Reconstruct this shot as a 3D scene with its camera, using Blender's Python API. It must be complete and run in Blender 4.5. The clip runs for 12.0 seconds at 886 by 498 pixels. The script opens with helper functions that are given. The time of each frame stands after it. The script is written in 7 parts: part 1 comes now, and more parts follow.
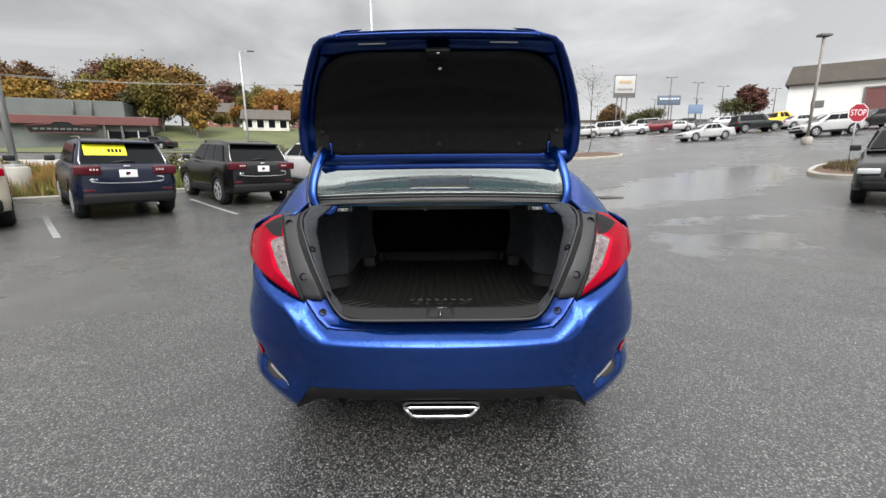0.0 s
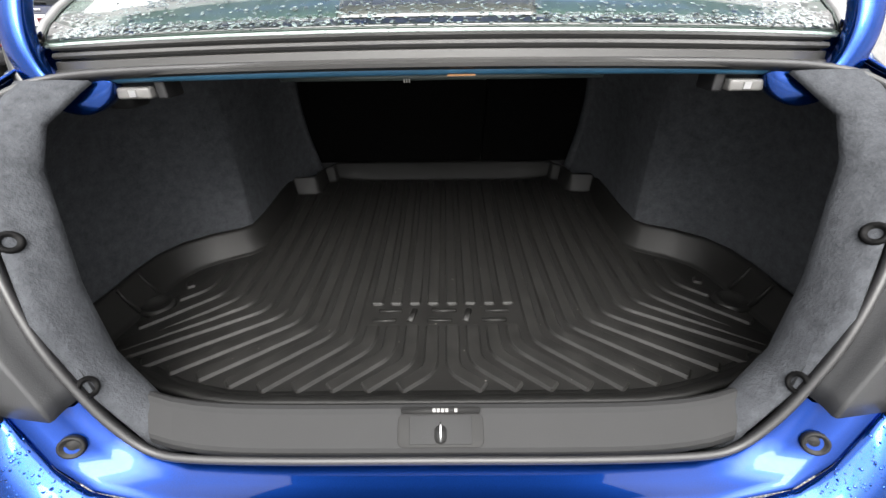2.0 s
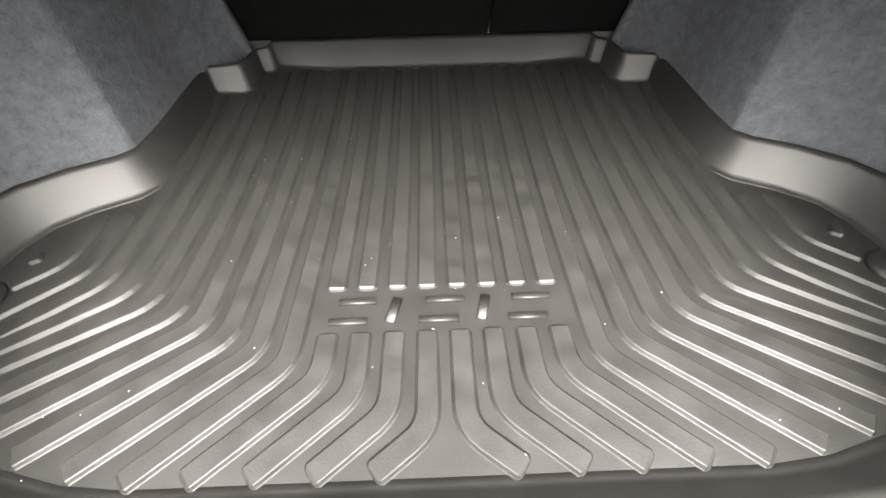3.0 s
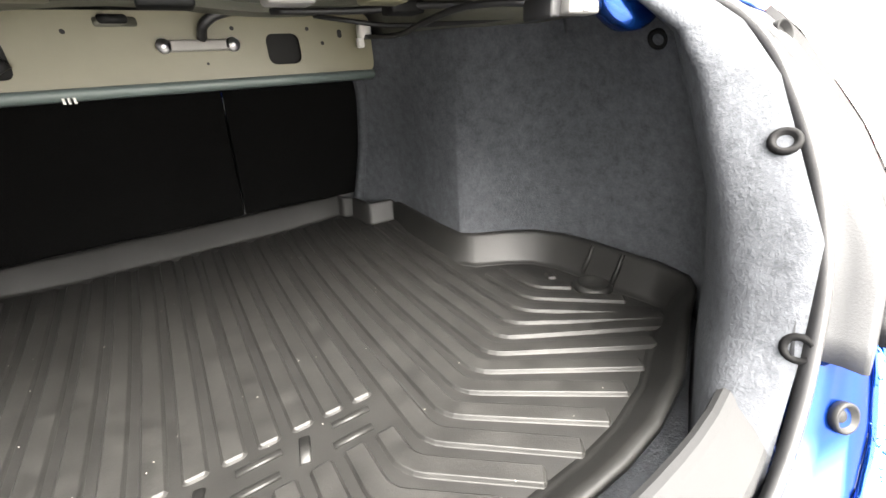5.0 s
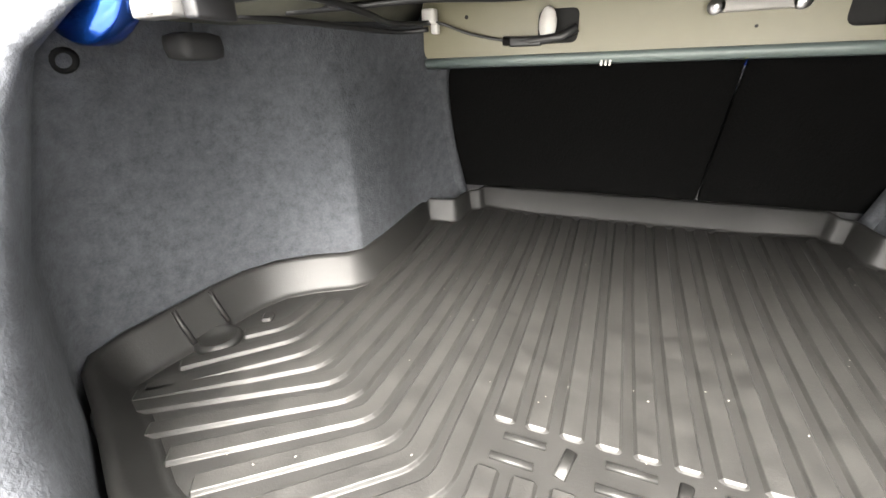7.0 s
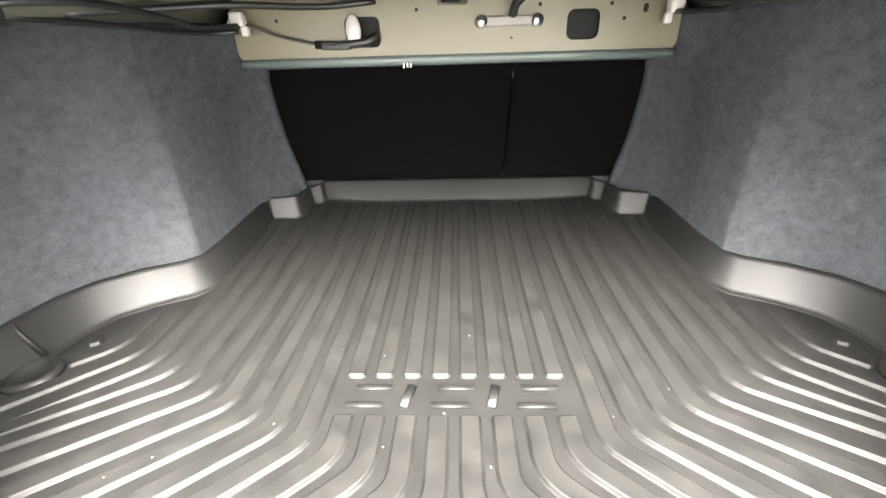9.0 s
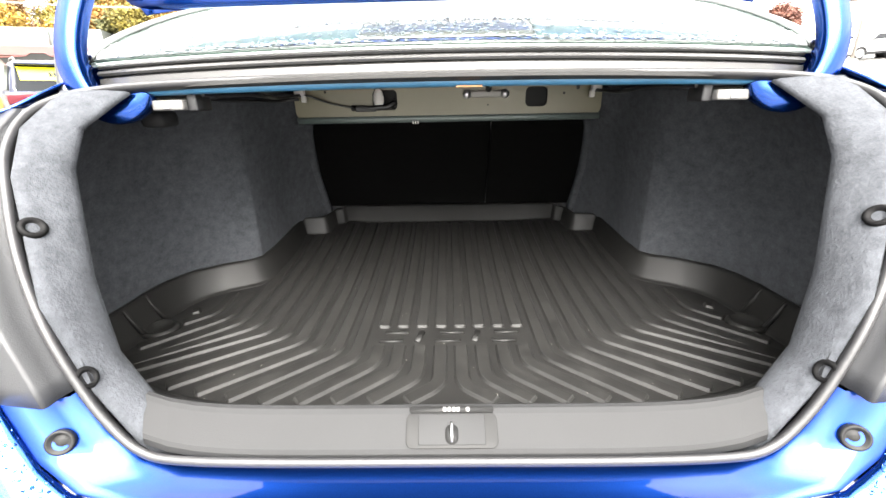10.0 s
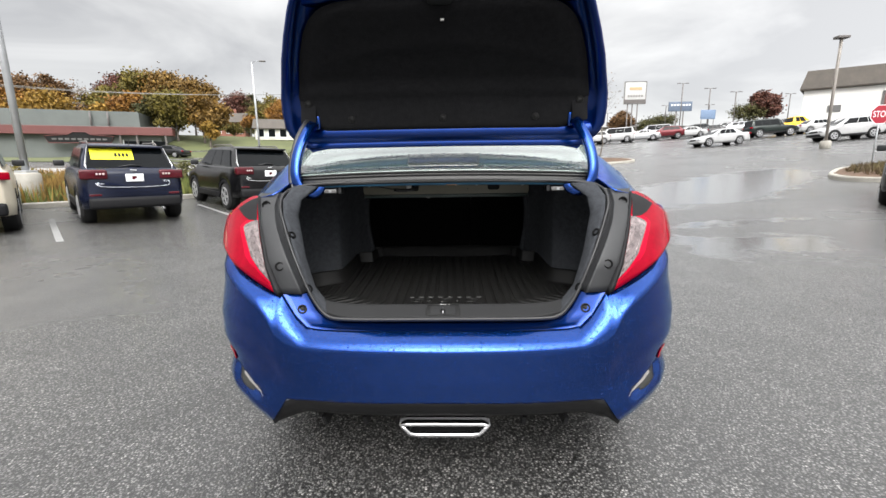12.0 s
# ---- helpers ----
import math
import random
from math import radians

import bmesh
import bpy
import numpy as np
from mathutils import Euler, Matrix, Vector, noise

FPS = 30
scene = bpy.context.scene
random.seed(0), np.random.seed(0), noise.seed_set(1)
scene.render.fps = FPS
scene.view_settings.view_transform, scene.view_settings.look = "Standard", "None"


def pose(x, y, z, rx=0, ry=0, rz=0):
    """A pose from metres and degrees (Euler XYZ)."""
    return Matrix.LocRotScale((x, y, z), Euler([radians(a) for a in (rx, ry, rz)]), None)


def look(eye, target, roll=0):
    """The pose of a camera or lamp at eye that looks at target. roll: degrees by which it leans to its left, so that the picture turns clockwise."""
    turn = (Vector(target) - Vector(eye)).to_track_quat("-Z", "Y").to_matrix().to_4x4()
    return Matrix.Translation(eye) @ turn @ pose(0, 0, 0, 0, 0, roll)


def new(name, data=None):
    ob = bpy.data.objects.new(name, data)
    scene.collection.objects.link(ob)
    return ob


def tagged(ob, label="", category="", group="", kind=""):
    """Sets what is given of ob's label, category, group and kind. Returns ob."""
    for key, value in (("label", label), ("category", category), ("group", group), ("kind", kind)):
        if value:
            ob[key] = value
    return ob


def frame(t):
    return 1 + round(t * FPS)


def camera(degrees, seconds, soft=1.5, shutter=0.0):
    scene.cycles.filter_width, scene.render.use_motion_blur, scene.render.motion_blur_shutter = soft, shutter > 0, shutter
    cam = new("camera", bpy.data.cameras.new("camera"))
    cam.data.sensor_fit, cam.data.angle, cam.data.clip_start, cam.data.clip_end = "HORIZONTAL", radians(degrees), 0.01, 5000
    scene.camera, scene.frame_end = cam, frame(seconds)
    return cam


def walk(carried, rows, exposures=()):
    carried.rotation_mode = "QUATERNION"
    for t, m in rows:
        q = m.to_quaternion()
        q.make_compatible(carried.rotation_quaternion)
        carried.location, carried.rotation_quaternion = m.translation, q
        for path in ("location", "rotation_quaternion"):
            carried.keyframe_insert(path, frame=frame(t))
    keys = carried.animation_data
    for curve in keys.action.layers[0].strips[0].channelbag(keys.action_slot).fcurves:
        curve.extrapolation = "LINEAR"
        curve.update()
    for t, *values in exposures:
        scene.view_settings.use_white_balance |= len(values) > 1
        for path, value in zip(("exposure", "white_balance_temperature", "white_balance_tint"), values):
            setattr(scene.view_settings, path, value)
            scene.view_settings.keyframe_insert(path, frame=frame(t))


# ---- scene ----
cam = camera(94.6, 12.0)
PATH = [
    (0, (0.016, -1.538, 1.171), (0.010, 0.420, 0.760), -0.5),
    (0.5, (0.003, -1.279, 1.150), (-0.005, 0.657, 0.647), -0.6),
    (1, (-0.008, -0.996, 1.134), (-0.026, 0.905, 0.512), -0.8),
    (1.5, (0.013, -0.703, 1.119), (-0.011, 1.134, 0.329), -0.9),
    (2, (0.010, -0.448, 1.078), (-0.010, 1.278, 0.067), -0.9),
    (2.5, (0.001, -0.246, 1.019), (-0.003, 1.301, -0.248), -1.0),
    (3, (-0.003, -0.127, 0.964), (0.020, 1.279, -0.459), -1.3),
    (3.5, (0.001, -0.122, 0.955), (0.190, 1.306, -0.432), -1.2),
    (3.7, (-0.002, -0.140, 0.960), (0.397, 1.321, -0.345), -0.1),
    (4.5, (0.012, -0.185, 0.948), (1.099, 1.207, 0.009), -3.0),
    (5.3, (0.020, -0.204, 0.940), (0.802, 1.475, 0.185), -3.6),
    (5.5, (0.025, -0.191, 0.952), (0.616, 1.555, 0.176), -2.6),
    (6, (-0.001, -0.161, 0.952), (0.125, 1.676, 0.173), -1.6),
    (6.5, (-0.046, -0.148, 0.946), (-0.369, 1.658, 0.149), -1.4),
    (6.7, (-0.058, -0.150, 0.946), (-0.561, 1.608, 0.137), -1.8),
    (7.5, (-0.025, -0.115, 0.937), (-0.876, 1.485, 0.092), -2.2),
    (8.3, (0.022, -0.099, 0.935), (-0.315, 1.669, 0.063), -2.2),
    (8.5, (0.028, -0.110, 0.941), (-0.204, 1.670, 0.059), -2.0),
    (9, (0.008, -0.212, 0.954), (-0.073, 1.589, 0.089), -1.7),
    (9.5, (-0.013, -0.342, 0.969), (-0.040, 1.497, 0.183), -1.3),
    (10, (-0.000, -0.496, 0.994), (-0.031, 1.378, 0.297), -1.1),
    (10.5, (0.005, -0.683, 1.026), (-0.020, 1.225, 0.428), -0.9),
    (11, (-0.010, -0.915, 1.039), (-0.041, 1.022, 0.543), -0.8),
    (11.5, (0.002, -1.109, 1.040), (-0.040, 0.845, 0.620), -0.8),
    (12, (0.034, -1.313, 1.052), (-0.018, 0.651, 0.680), -0.8),
]
EXPOSURE = [(0, 0.13, 6500, 10), (1, 0.35, 6500, 10), (1.5, 0.6, 6550, 10), (2, 1.58, 6650, 10), (2.5, 3.35, 7000, 10), (3, 3.92, 7000, 10), (3.7, 4.0, 7000, 10), (4.5, 3.75, 7000, 10), (5.3, 4.0, 7000, 10), (6, 4.3, 7000, 10), (6.5, 4.42, 7000, 10), (8.5, 4.5, 7000, 10), (9, 4.6, 7000, 10), (9.5, 3.95, 7000, 10), (10, 3.0, 6800, 10), (10.5, 1.8, 6600, 10), (11, 0.85, 6500, 10), (11.5, 0.54, 6500, 10), (12, 0.47, 6500, 10)]
walk(cam, [(t, look(eye, target, roll)) for t, eye, target, roll in PATH], EXPOSURE)

# ---- sky and sun ----
world = bpy.data.worlds.new("overcast_sky")
scene.world = world
world.use_nodes = True
wn = world.node_tree
wn.nodes.clear()
w_out = wn.nodes.new("ShaderNodeOutputWorld")
w_bg = wn.nodes.new("ShaderNodeBackground")
w_bg.inputs["Strength"].default_value = 0.12
w_sky = wn.nodes.new("ShaderNodeTexSky")
w_sky.sky_type = "NISHITA"
w_sky.sun_disc = False
w_sky.sun_elevation = radians(44)
w_sky.sun_rotation = radians(178)
w_tc = wn.nodes.new("ShaderNodeTexCoord")
w_map = wn.nodes.new("ShaderNodeMapping")
w_map.inputs["Scale"].default_value = (1.0, 1.0, 3.2)
w_n1 = wn.nodes.new("ShaderNodeTexNoise")
w_n1.inputs["Scale"].default_value = 2.3
w_n1.inputs["Detail"].default_value = 7
w_n1.inputs["Roughness"].default_value = 0.52
w_n1.inputs["Distortion"].default_value = 0.6
w_ramp = wn.nodes.new("ShaderNodeValToRGB")
w_ramp.color_ramp.elements[0].position = 0.36
w_ramp.color_ramp.elements[0].color = (0.64, 0.64, 0.645, 1)
w_ramp.color_ramp.elements[1].position = 0.62
w_ramp.color_ramp.elements[1].color = (0.97, 0.967, 0.955, 1)
w_sep = wn.nodes.new("ShaderNodeSeparateXYZ")
w_up = wn.nodes.new("ShaderNodeMapRange")      # the cloud cover is brighter overhead than near the horizon
w_up.inputs["From Min"].default_value = 0.30
w_up.inputs["From Max"].default_value = 0.90
w_up.inputs["To Min"].default_value = 5.7
w_up.inputs["To Max"].default_value = 21.0
w_mul = wn.nodes.new("ShaderNodeMixRGB")
w_mul.blend_type = "MULTIPLY"
w_mul.inputs["Fac"].default_value = 1.0
w_mix = wn.nodes.new("ShaderNodeMixRGB")
w_mix.inputs["Fac"].default_value = 0.93
wl = wn.links.new
wl(w_tc.outputs["Generated"], w_map.inputs["Vector"])
wl(w_map.outputs["Vector"], w_n1.inputs["Vector"])
wl(w_n1.outputs["Fac"], w_ramp.inputs["Fac"])
wl(w_tc.outputs["Generated"], w_sep.inputs["Vector"])
wl(w_sep.outputs["Z"], w_up.inputs["Value"])
wl(w_ramp.outputs["Color"], w_mul.inputs["Color1"])
wl(w_up.outputs["Result"], w_mul.inputs["Color2"])
wl(w_sky.outputs["Color"], w_mix.inputs["Color1"])
w_dot = wn.nodes.new("ShaderNodeVectorMath")   # and brightest where the sun stands behind it
w_dot.operation = "DOT_PRODUCT"
w_dot.inputs[1].default_value = Vector((0.03, -0.72, 0.69)).normalized()
wl(w_tc.outputs["Generated"], w_dot.inputs[0])
w_side = wn.nodes.new("ShaderNodeMapRange")
w_side.interpolation_type = "SMOOTHSTEP"
w_side.inputs["From Min"].default_value = 0.76
w_side.inputs["From Max"].default_value = 1.0
w_side.inputs["To Min"].default_value = 1.0
w_side.inputs["To Max"].default_value = 4.8
w_sided = wn.nodes.new("ShaderNodeMixRGB")
w_sided.blend_type = "MULTIPLY"
w_sided.inputs["Fac"].default_value = 1.0
wl(w_dot.outputs["Value"], w_side.inputs["Value"])
wl(w_mul.outputs["Color"], w_sided.inputs["Color1"])
wl(w_side.outputs["Result"], w_sided.inputs["Color2"])
w_thin = wn.nodes.new("ShaderNodeMapRange")    # thinner cloud to the east
w_thin.interpolation_type = "SMOOTHSTEP"
w_thin.inputs["From Min"].default_value = 0.1
w_thin.inputs["From Max"].default_value = 0.8
w_thin.inputs["To Min"].default_value = 1.0
w_thin.inputs["To Max"].default_value = 1.4
w_east = wn.nodes.new("ShaderNodeMixRGB")
w_east.blend_type = "MULTIPLY"
w_east.inputs["Fac"].default_value = 1.0
wl(w_sep.outputs["X"], w_thin.inputs["Value"])
wl(w_sided.outputs["Color"], w_east.inputs["Color1"])
wl(w_thin.outputs["Result"], w_east.inputs["Color2"])
wl(w_east.outputs["Color"], w_mix.inputs["Color2"])
wl(w_mix.outputs["Color"], w_bg.inputs["Color"])
wl(w_bg.outputs["Background"], w_out.inputs["Surface"])

sun_data = bpy.data.lights.new("sun", "SUN")
sun_data.energy = 1.3
sun_data.angle = radians(26)
sun_data.color = (1.0, 0.97, 0.93)
sun = new("sun", sun_data)
sun.matrix_world = look((0.3, -7.2, 6.9), (0, 0, 0))


# ---- materials ----
def principled(name):
    m = bpy.data.materials.new(name)
    m.use_nodes = True
    return m, m.node_tree, m.node_tree.nodes["Principled BSDF"]


def node(nt, kind, **values):
    n = nt.nodes.new(kind)
    for k, v in values.items():
        n.inputs[k.replace("_", " ")].default_value = v
    return n


def rgb(c, k=1.0):
    return (min(c[0] * k, 1), min(c[1] * k, 1), min(c[2] * k, 1), 1)


def mat(name, col, rough=0.5, metal=0.0, var=0.15, scale=6.0, bump=0.0, bscale=80.0, coat=0.0, col2=None, rvar=0.08, spec=0.5, island=0.0, obvar=0.0):
    """A surface with colour drift at a coarse scale, grain at a fine one, and relief."""
    m, nt, b = principled(name)
    tc = node(nt, "ShaderNodeTexCoord")
    n1 = node(nt, "ShaderNodeTexNoise", Scale=scale, Detail=5.0, Roughness=0.6)
    n2 = node(nt, "ShaderNodeTexNoise", Scale=bscale, Detail=4.0, Roughness=0.65)
    nt.links.new(tc.outputs["Object"], n1.inputs["Vector"])
    nt.links.new(tc.outputs["Object"], n2.inputs["Vector"])
    add = nt.nodes.new("ShaderNodeMath")
    add.operation = "MULTIPLY_ADD"
    add.inputs[1].default_value = 0.4
    nt.links.new(n2.outputs["Fac"], add.inputs[0])
    nt.links.new(n1.outputs["Fac"], add.inputs[2])
    ramp = nt.nodes.new("ShaderNodeValToRGB")
    ramp.color_ramp.elements[0].position, ramp.color_ramp.elements[1].position = 0.45, 0.95
    ramp.color_ramp.elements[0].color = rgb(col, 1 - var)
    ramp.color_ramp.elements[1].color = rgb(col2 or col, 1 + var)
    nt.links.new(add.outputs[0], ramp.inputs["Fac"])
    src = ramp.outputs["Color"]
    if island or obvar:
        hs = nt.nodes.new("ShaderNodeHueSaturation")
        mr = nt.nodes.new("ShaderNodeMapRange")
        amount = island or obvar
        mr.inputs["To Min"].default_value, mr.inputs["To Max"].default_value = 1 - amount, 1 + amount
        if island:
            geo = nt.nodes.new("ShaderNodeNewGeometry")
            nt.links.new(geo.outputs["Random Per Island"], mr.inputs["Value"])
        else:
            oi = nt.nodes.new("ShaderNodeObjectInfo")
            nt.links.new(oi.outputs["Random"], mr.inputs["Value"])
        nt.links.new(mr.outputs["Result"], hs.inputs["Value"])
        nt.links.new(src, hs.inputs["Color"])
        src = hs.outputs["Color"]
    nt.links.new(src, b.inputs["Base Color"])
    rr = nt.nodes.new("ShaderNodeMapRange")
    rr.inputs["To Min"].default_value, rr.inputs["To Max"].default_value = max(rough - rvar, 0.02), min(rough + rvar, 1)
    nt.links.new(n1.outputs["Fac"], rr.inputs["Value"])
    nt.links.new(rr.outputs["Result"], b.inputs["Roughness"])
    b.inputs["Metallic"].default_value = metal
    b.inputs["Coat Weight"].default_value = coat
    b.inputs["Coat Roughness"].default_value = 0.04
    b.inputs["Specular IOR Level"].default_value = spec
    if bump:
        bp = nt.nodes.new("ShaderNodeBump")
        bp.inputs["Strength"].default_value = bump
        bp.inputs["Distance"].default_value = 0.004
        nt.links.new(n2.outputs["Fac"], bp.inputs["Height"])
        nt.links.new(bp.outputs["Normal"], b.inputs["Normal"])
    return m


def wet_paint(name, col, drops, coat=0.35, metal=0.85, rough=0.30, size=95.0):
    """Metallic paint under clear coat, with scattered rain drops standing on it."""
    m, nt, b = principled(name)
    tc = node(nt, "ShaderNodeTexCoord")
    n1 = node(nt, "ShaderNodeTexNoise", Scale=900.0, Detail=1.0)
    nt.links.new(tc.outputs["Object"], n1.inputs["Vector"])
    ramp = nt.nodes.new("ShaderNodeValToRGB")
    ramp.color_ramp.elements[0].color, ramp.color_ramp.elements[1].color = rgb(col, 0.75), rgb(col, 1.3)
    nt.links.new(n1.outputs["Fac"], ramp.inputs["Fac"])
    nt.links.new(ramp.outputs["Color"], b.inputs["Base Color"])
    b.inputs["Metallic"].default_value, b.inputs["Roughness"].default_value = metal, rough
    b.inputs["Coat Weight"].default_value, b.inputs["Coat Roughness"].default_value = coat, 0.03
    if metal > 0:
        b.inputs["Specular Tint"].default_value = (0.12, 0.50, 1.0, 1)
    if drops:
        heights = []
        for k, (sc, cut) in enumerate(((size, 0.25), (size * 2.1, 0.22))):
            mp = node(nt, "ShaderNodeMapping")
            mp.inputs["Location"].default_value = (k * 3.1, k * 1.7, k * 0.9)
            nt.links.new(tc.outputs["Object"], mp.inputs["Vector"])
            wob = node(nt, "ShaderNodeTexNoise", Scale=sc * 0.7)
            nt.links.new(mp.outputs["Vector"], wob.inputs["Vector"])
            mixv = nt.nodes.new("ShaderNodeVectorMath")
            mixv.operation = "MULTIPLY_ADD"
            mixv.inputs[1].default_value = (0.008, 0.008, 0.008)
            nt.links.new(wob.outputs["Color"], mixv.inputs[0])
            nt.links.new(mp.outputs["Vector"], mixv.inputs[2])
            v = node(nt, "ShaderNodeTexVoronoi", Scale=sc, Randomness=1.0)
            nt.links.new(mixv.outputs["Vector"], v.inputs["Vector"])
            sepc = nt.nodes.new("ShaderNodeSeparateColor")
            nt.links.new(v.outputs["Color"], sepc.inputs["Color"])
            rad = nt.nodes.new("ShaderNodeMapRange")          # only some cells hold a drop, of uneven size
            rad.inputs["From Min"].default_value, rad.inputs["From Max"].default_value = 1 - drops, 1.0
            rad.inputs["To Min"].default_value, rad.inputs["To Max"].default_value = 0.0, cut + 0.15
            nt.links.new(sepc.outputs["Red"], rad.inputs["Value"])
            sub = nt.nodes.new("ShaderNodeMath")
            sub.operation = "SUBTRACT"
            nt.links.new(rad.outputs["Result"], sub.inputs[0])
            nt.links.new(v.outputs["Distance"], sub.inputs[1])
            mx = nt.nodes.new("ShaderNodeMath")
            mx.operation = "MAXIMUM"
            mx.inputs[1].default_value = 0.0
            nt.links.new(sub.outputs[0], mx.inputs[0])
            pw = nt.nodes.new("ShaderNodeMath")
            pw.operation = "POWER"
            pw.inputs[1].default_value = 0.5
            nt.links.new(mx.outputs[0], pw.inputs[0])
            heights.append(pw)
        tot = nt.nodes.new("ShaderNodeMath")
        tot.operation = "ADD"
        nt.links.new(heights[0].outputs[0], tot.inputs[0])
        nt.links.new(heights[1].outputs[0], tot.inputs[1])
        bp = nt.nodes.new("ShaderNodeBump")
        bp.inputs["Strength"].default_value = 0.7
        bp.inputs["Distance"].default_value = 0.005
        nt.links.new(tot.outputs[0], bp.inputs["Height"])
        nt.links.new(bp.outputs["Normal"], b.inputs["Coat Normal"])
        nt.links.new(bp.outputs["Normal"], b.inputs["Normal"])
    return m


WATER = [(4.25, 4.45, 1.55, 0.80, 0.35), (9.3, 13.2, 8.5, 2.2, 0.66), (6.3, 10.2, 2.8, 0.7, 0.2), (5.4, 6.6, 1.8, 0.28, 0.3), (13.0, 15.2, 2.2, 0.6, 0.9)]


def asphalt_material():
    m, nt, b = principled("wet_asphalt")
    tc = node(nt, "ShaderNodeTexCoord")
    big = node(nt, "ShaderNodeTexNoise", Scale=0.23, Detail=5.0, Roughness=0.55)
    mid = node(nt, "ShaderNodeTexNoise", Scale=2.2, Detail=4.0)
    fine = node(nt, "ShaderNodeTexNoise", Scale=70.0, Detail=6.0, Roughness=0.78)
    vor = node(nt, "ShaderNodeTexVoronoi", Scale=118.0)
    for n in (big, mid, fine, vor):
        nt.links.new(tc.outputs["Object"], n.inputs["Vector"])
    # stones of uneven grey set in dark binder
    sepc = nt.nodes.new("ShaderNodeSeparateColor")
    nt.links.new(vor.outputs["Color"], sepc.inputs["Color"])
    base = nt.nodes.new("ShaderNodeValToRGB")
    base.color_ramp.elements[0].color, base.color_ramp.elements[1].color = (0.022, 0.0215, 0.0205, 1), (0.30, 0.29, 0.275, 1)
    for at, grey in ((0.35, 0.060), (0.72, 0.108), (0.95, 0.180)):
        base.color_ramp.elements.new(at).color = (grey, grey * 0.98, grey * 0.94, 1)
    nt.links.new(sepc.outputs["Green"], base.inputs["Fac"])
    pit = nt.nodes.new("ShaderNodeMapRange")
    pit.interpolation_type = "SMOOTHSTEP"
    pit.inputs["From Min"].default_value, pit.inputs["From Max"].default_value = 0.62, 0.30
    pit.inputs["To Min"].default_value, pit.inputs["To Max"].default_value = 0.14, 1.0
    nt.links.new(vor.outputs["Distance"], pit.inputs["Value"])
    stone = nt.nodes.new("ShaderNodeMixRGB")
    stone.blend_type = "MULTIPLY"
    stone.inputs["Fac"].default_value = 1.0
    nt.links.new(base.outputs["Color"], stone.inputs["Color1"])
    nt.links.new(pit.outputs["Result"], stone.inputs["Color2"])
    grit = nt.nodes.new("ShaderNodeMath")
    grit.operation = "MULTIPLY_ADD"
    grit.inputs[1].default_value = 0.5
    nt.links.new(fine.outputs["Fac"], grit.inputs[0])
    nt.links.new(pit.outputs["Result"], grit.inputs[2])
    tone = nt.nodes.new("ShaderNodeMapRange")
    tone.inputs["From Min"].default_value, tone.inputs["From Max"].default_value = 0.3, 0.7
    tone.inputs["To Min"].default_value, tone.inputs["To Max"].default_value = 0.8, 1.25
    nt.links.new(mid.outputs["Fac"], tone.inputs["Value"])
    mul = nt.nodes.new("ShaderNodeMixRGB")
    mul.blend_type = "MULTIPLY"
    mul.inputs["Fac"].default_value = 1.0
    nt.links.new(stone.outputs["Color"], mul.inputs["Color1"])
    nt.links.new(tone.outputs["Result"], mul.inputs["Color2"])
    nt.links.new(mul.outputs["Color"], b.inputs["Base Color"])
    # a film of water stands in a few broad shallow places, ragged at the edge
    warp = node(nt, "ShaderNodeTexNoise", Scale=0.9, Detail=5.0, Roughness=0.6)
    nt.links.new(tc.outputs["Object"], warp.inputs["Vector"])
    shift = nt.nodes.new("ShaderNodeVectorMath")
    shift.operation = "MULTIPLY_ADD"
    shift.inputs[1].default_value = (2.6, 2.6, 0.0)
    nt.links.new(warp.outputs["Color"], shift.inputs[0])
    nt.links.new(tc.outputs["Object"], shift.inputs[2])
    film_src = None
    for cx, cy, rx, ry, turn in WATER:
        mp = node(nt, "ShaderNodeMapping")
        mp.vector_type = "TEXTURE"
        mp.inputs["Location"].default_value = (cx + 1.3, cy + 1.3, 0)
        mp.inputs["Rotation"].default_value = (0, 0, turn)
        mp.inputs["Scale"].default_value = (rx, ry, 1000.0)
        nt.links.new(shift.outputs["Vector"], mp.inputs["Vector"])
        ln = nt.nodes.new("ShaderNodeVectorMath")
        ln.operation = "LENGTH"
        nt.links.new(mp.outputs["Vector"], ln.inputs[0])
        mr = nt.nodes.new("ShaderNodeMapRange")
        mr.interpolation_type = "SMOOTHSTEP"
        mr.inputs["From Min"].default_value, mr.inputs["From Max"].default_value = 1.02, 0.78
        nt.links.new(ln.outputs["Value"], mr.inputs["Value"])
        if film_src is None:
            film_src = mr.outputs["Result"]
        else:
            mx = nt.nodes.new("ShaderNodeMath")
            mx.operation = "MAXIMUM"
            nt.links.new(film_src, mx.inputs[0])
            nt.links.new(mr.outputs["Result"], mx.inputs[1])
            film_src = mx.outputs[0]
    rough = nt.nodes.new("ShaderNodeMapRange")
    rough.inputs["From Min"].default_value, rough.inputs["From Max"].default_value = 0.35, 0.65
    rough.inputs["To Min"].default_value, rough.inputs["To Max"].default_value = 0.15, 0.30
    nt.links.new(big.outputs["Fac"], rough.inputs["Value"])
    even = nt.nodes.new("ShaderNodeMix")
    even.inputs["B"].default_value = 0.15
    nt.links.new(film_src, even.inputs["Factor"])
    nt.links.new(rough.outputs["Result"], even.inputs["A"])
    nt.links.new(even.outputs["Result"], b.inputs["Coat Roughness"])
    deep = nt.nodes.new("ShaderNodeMapRange")
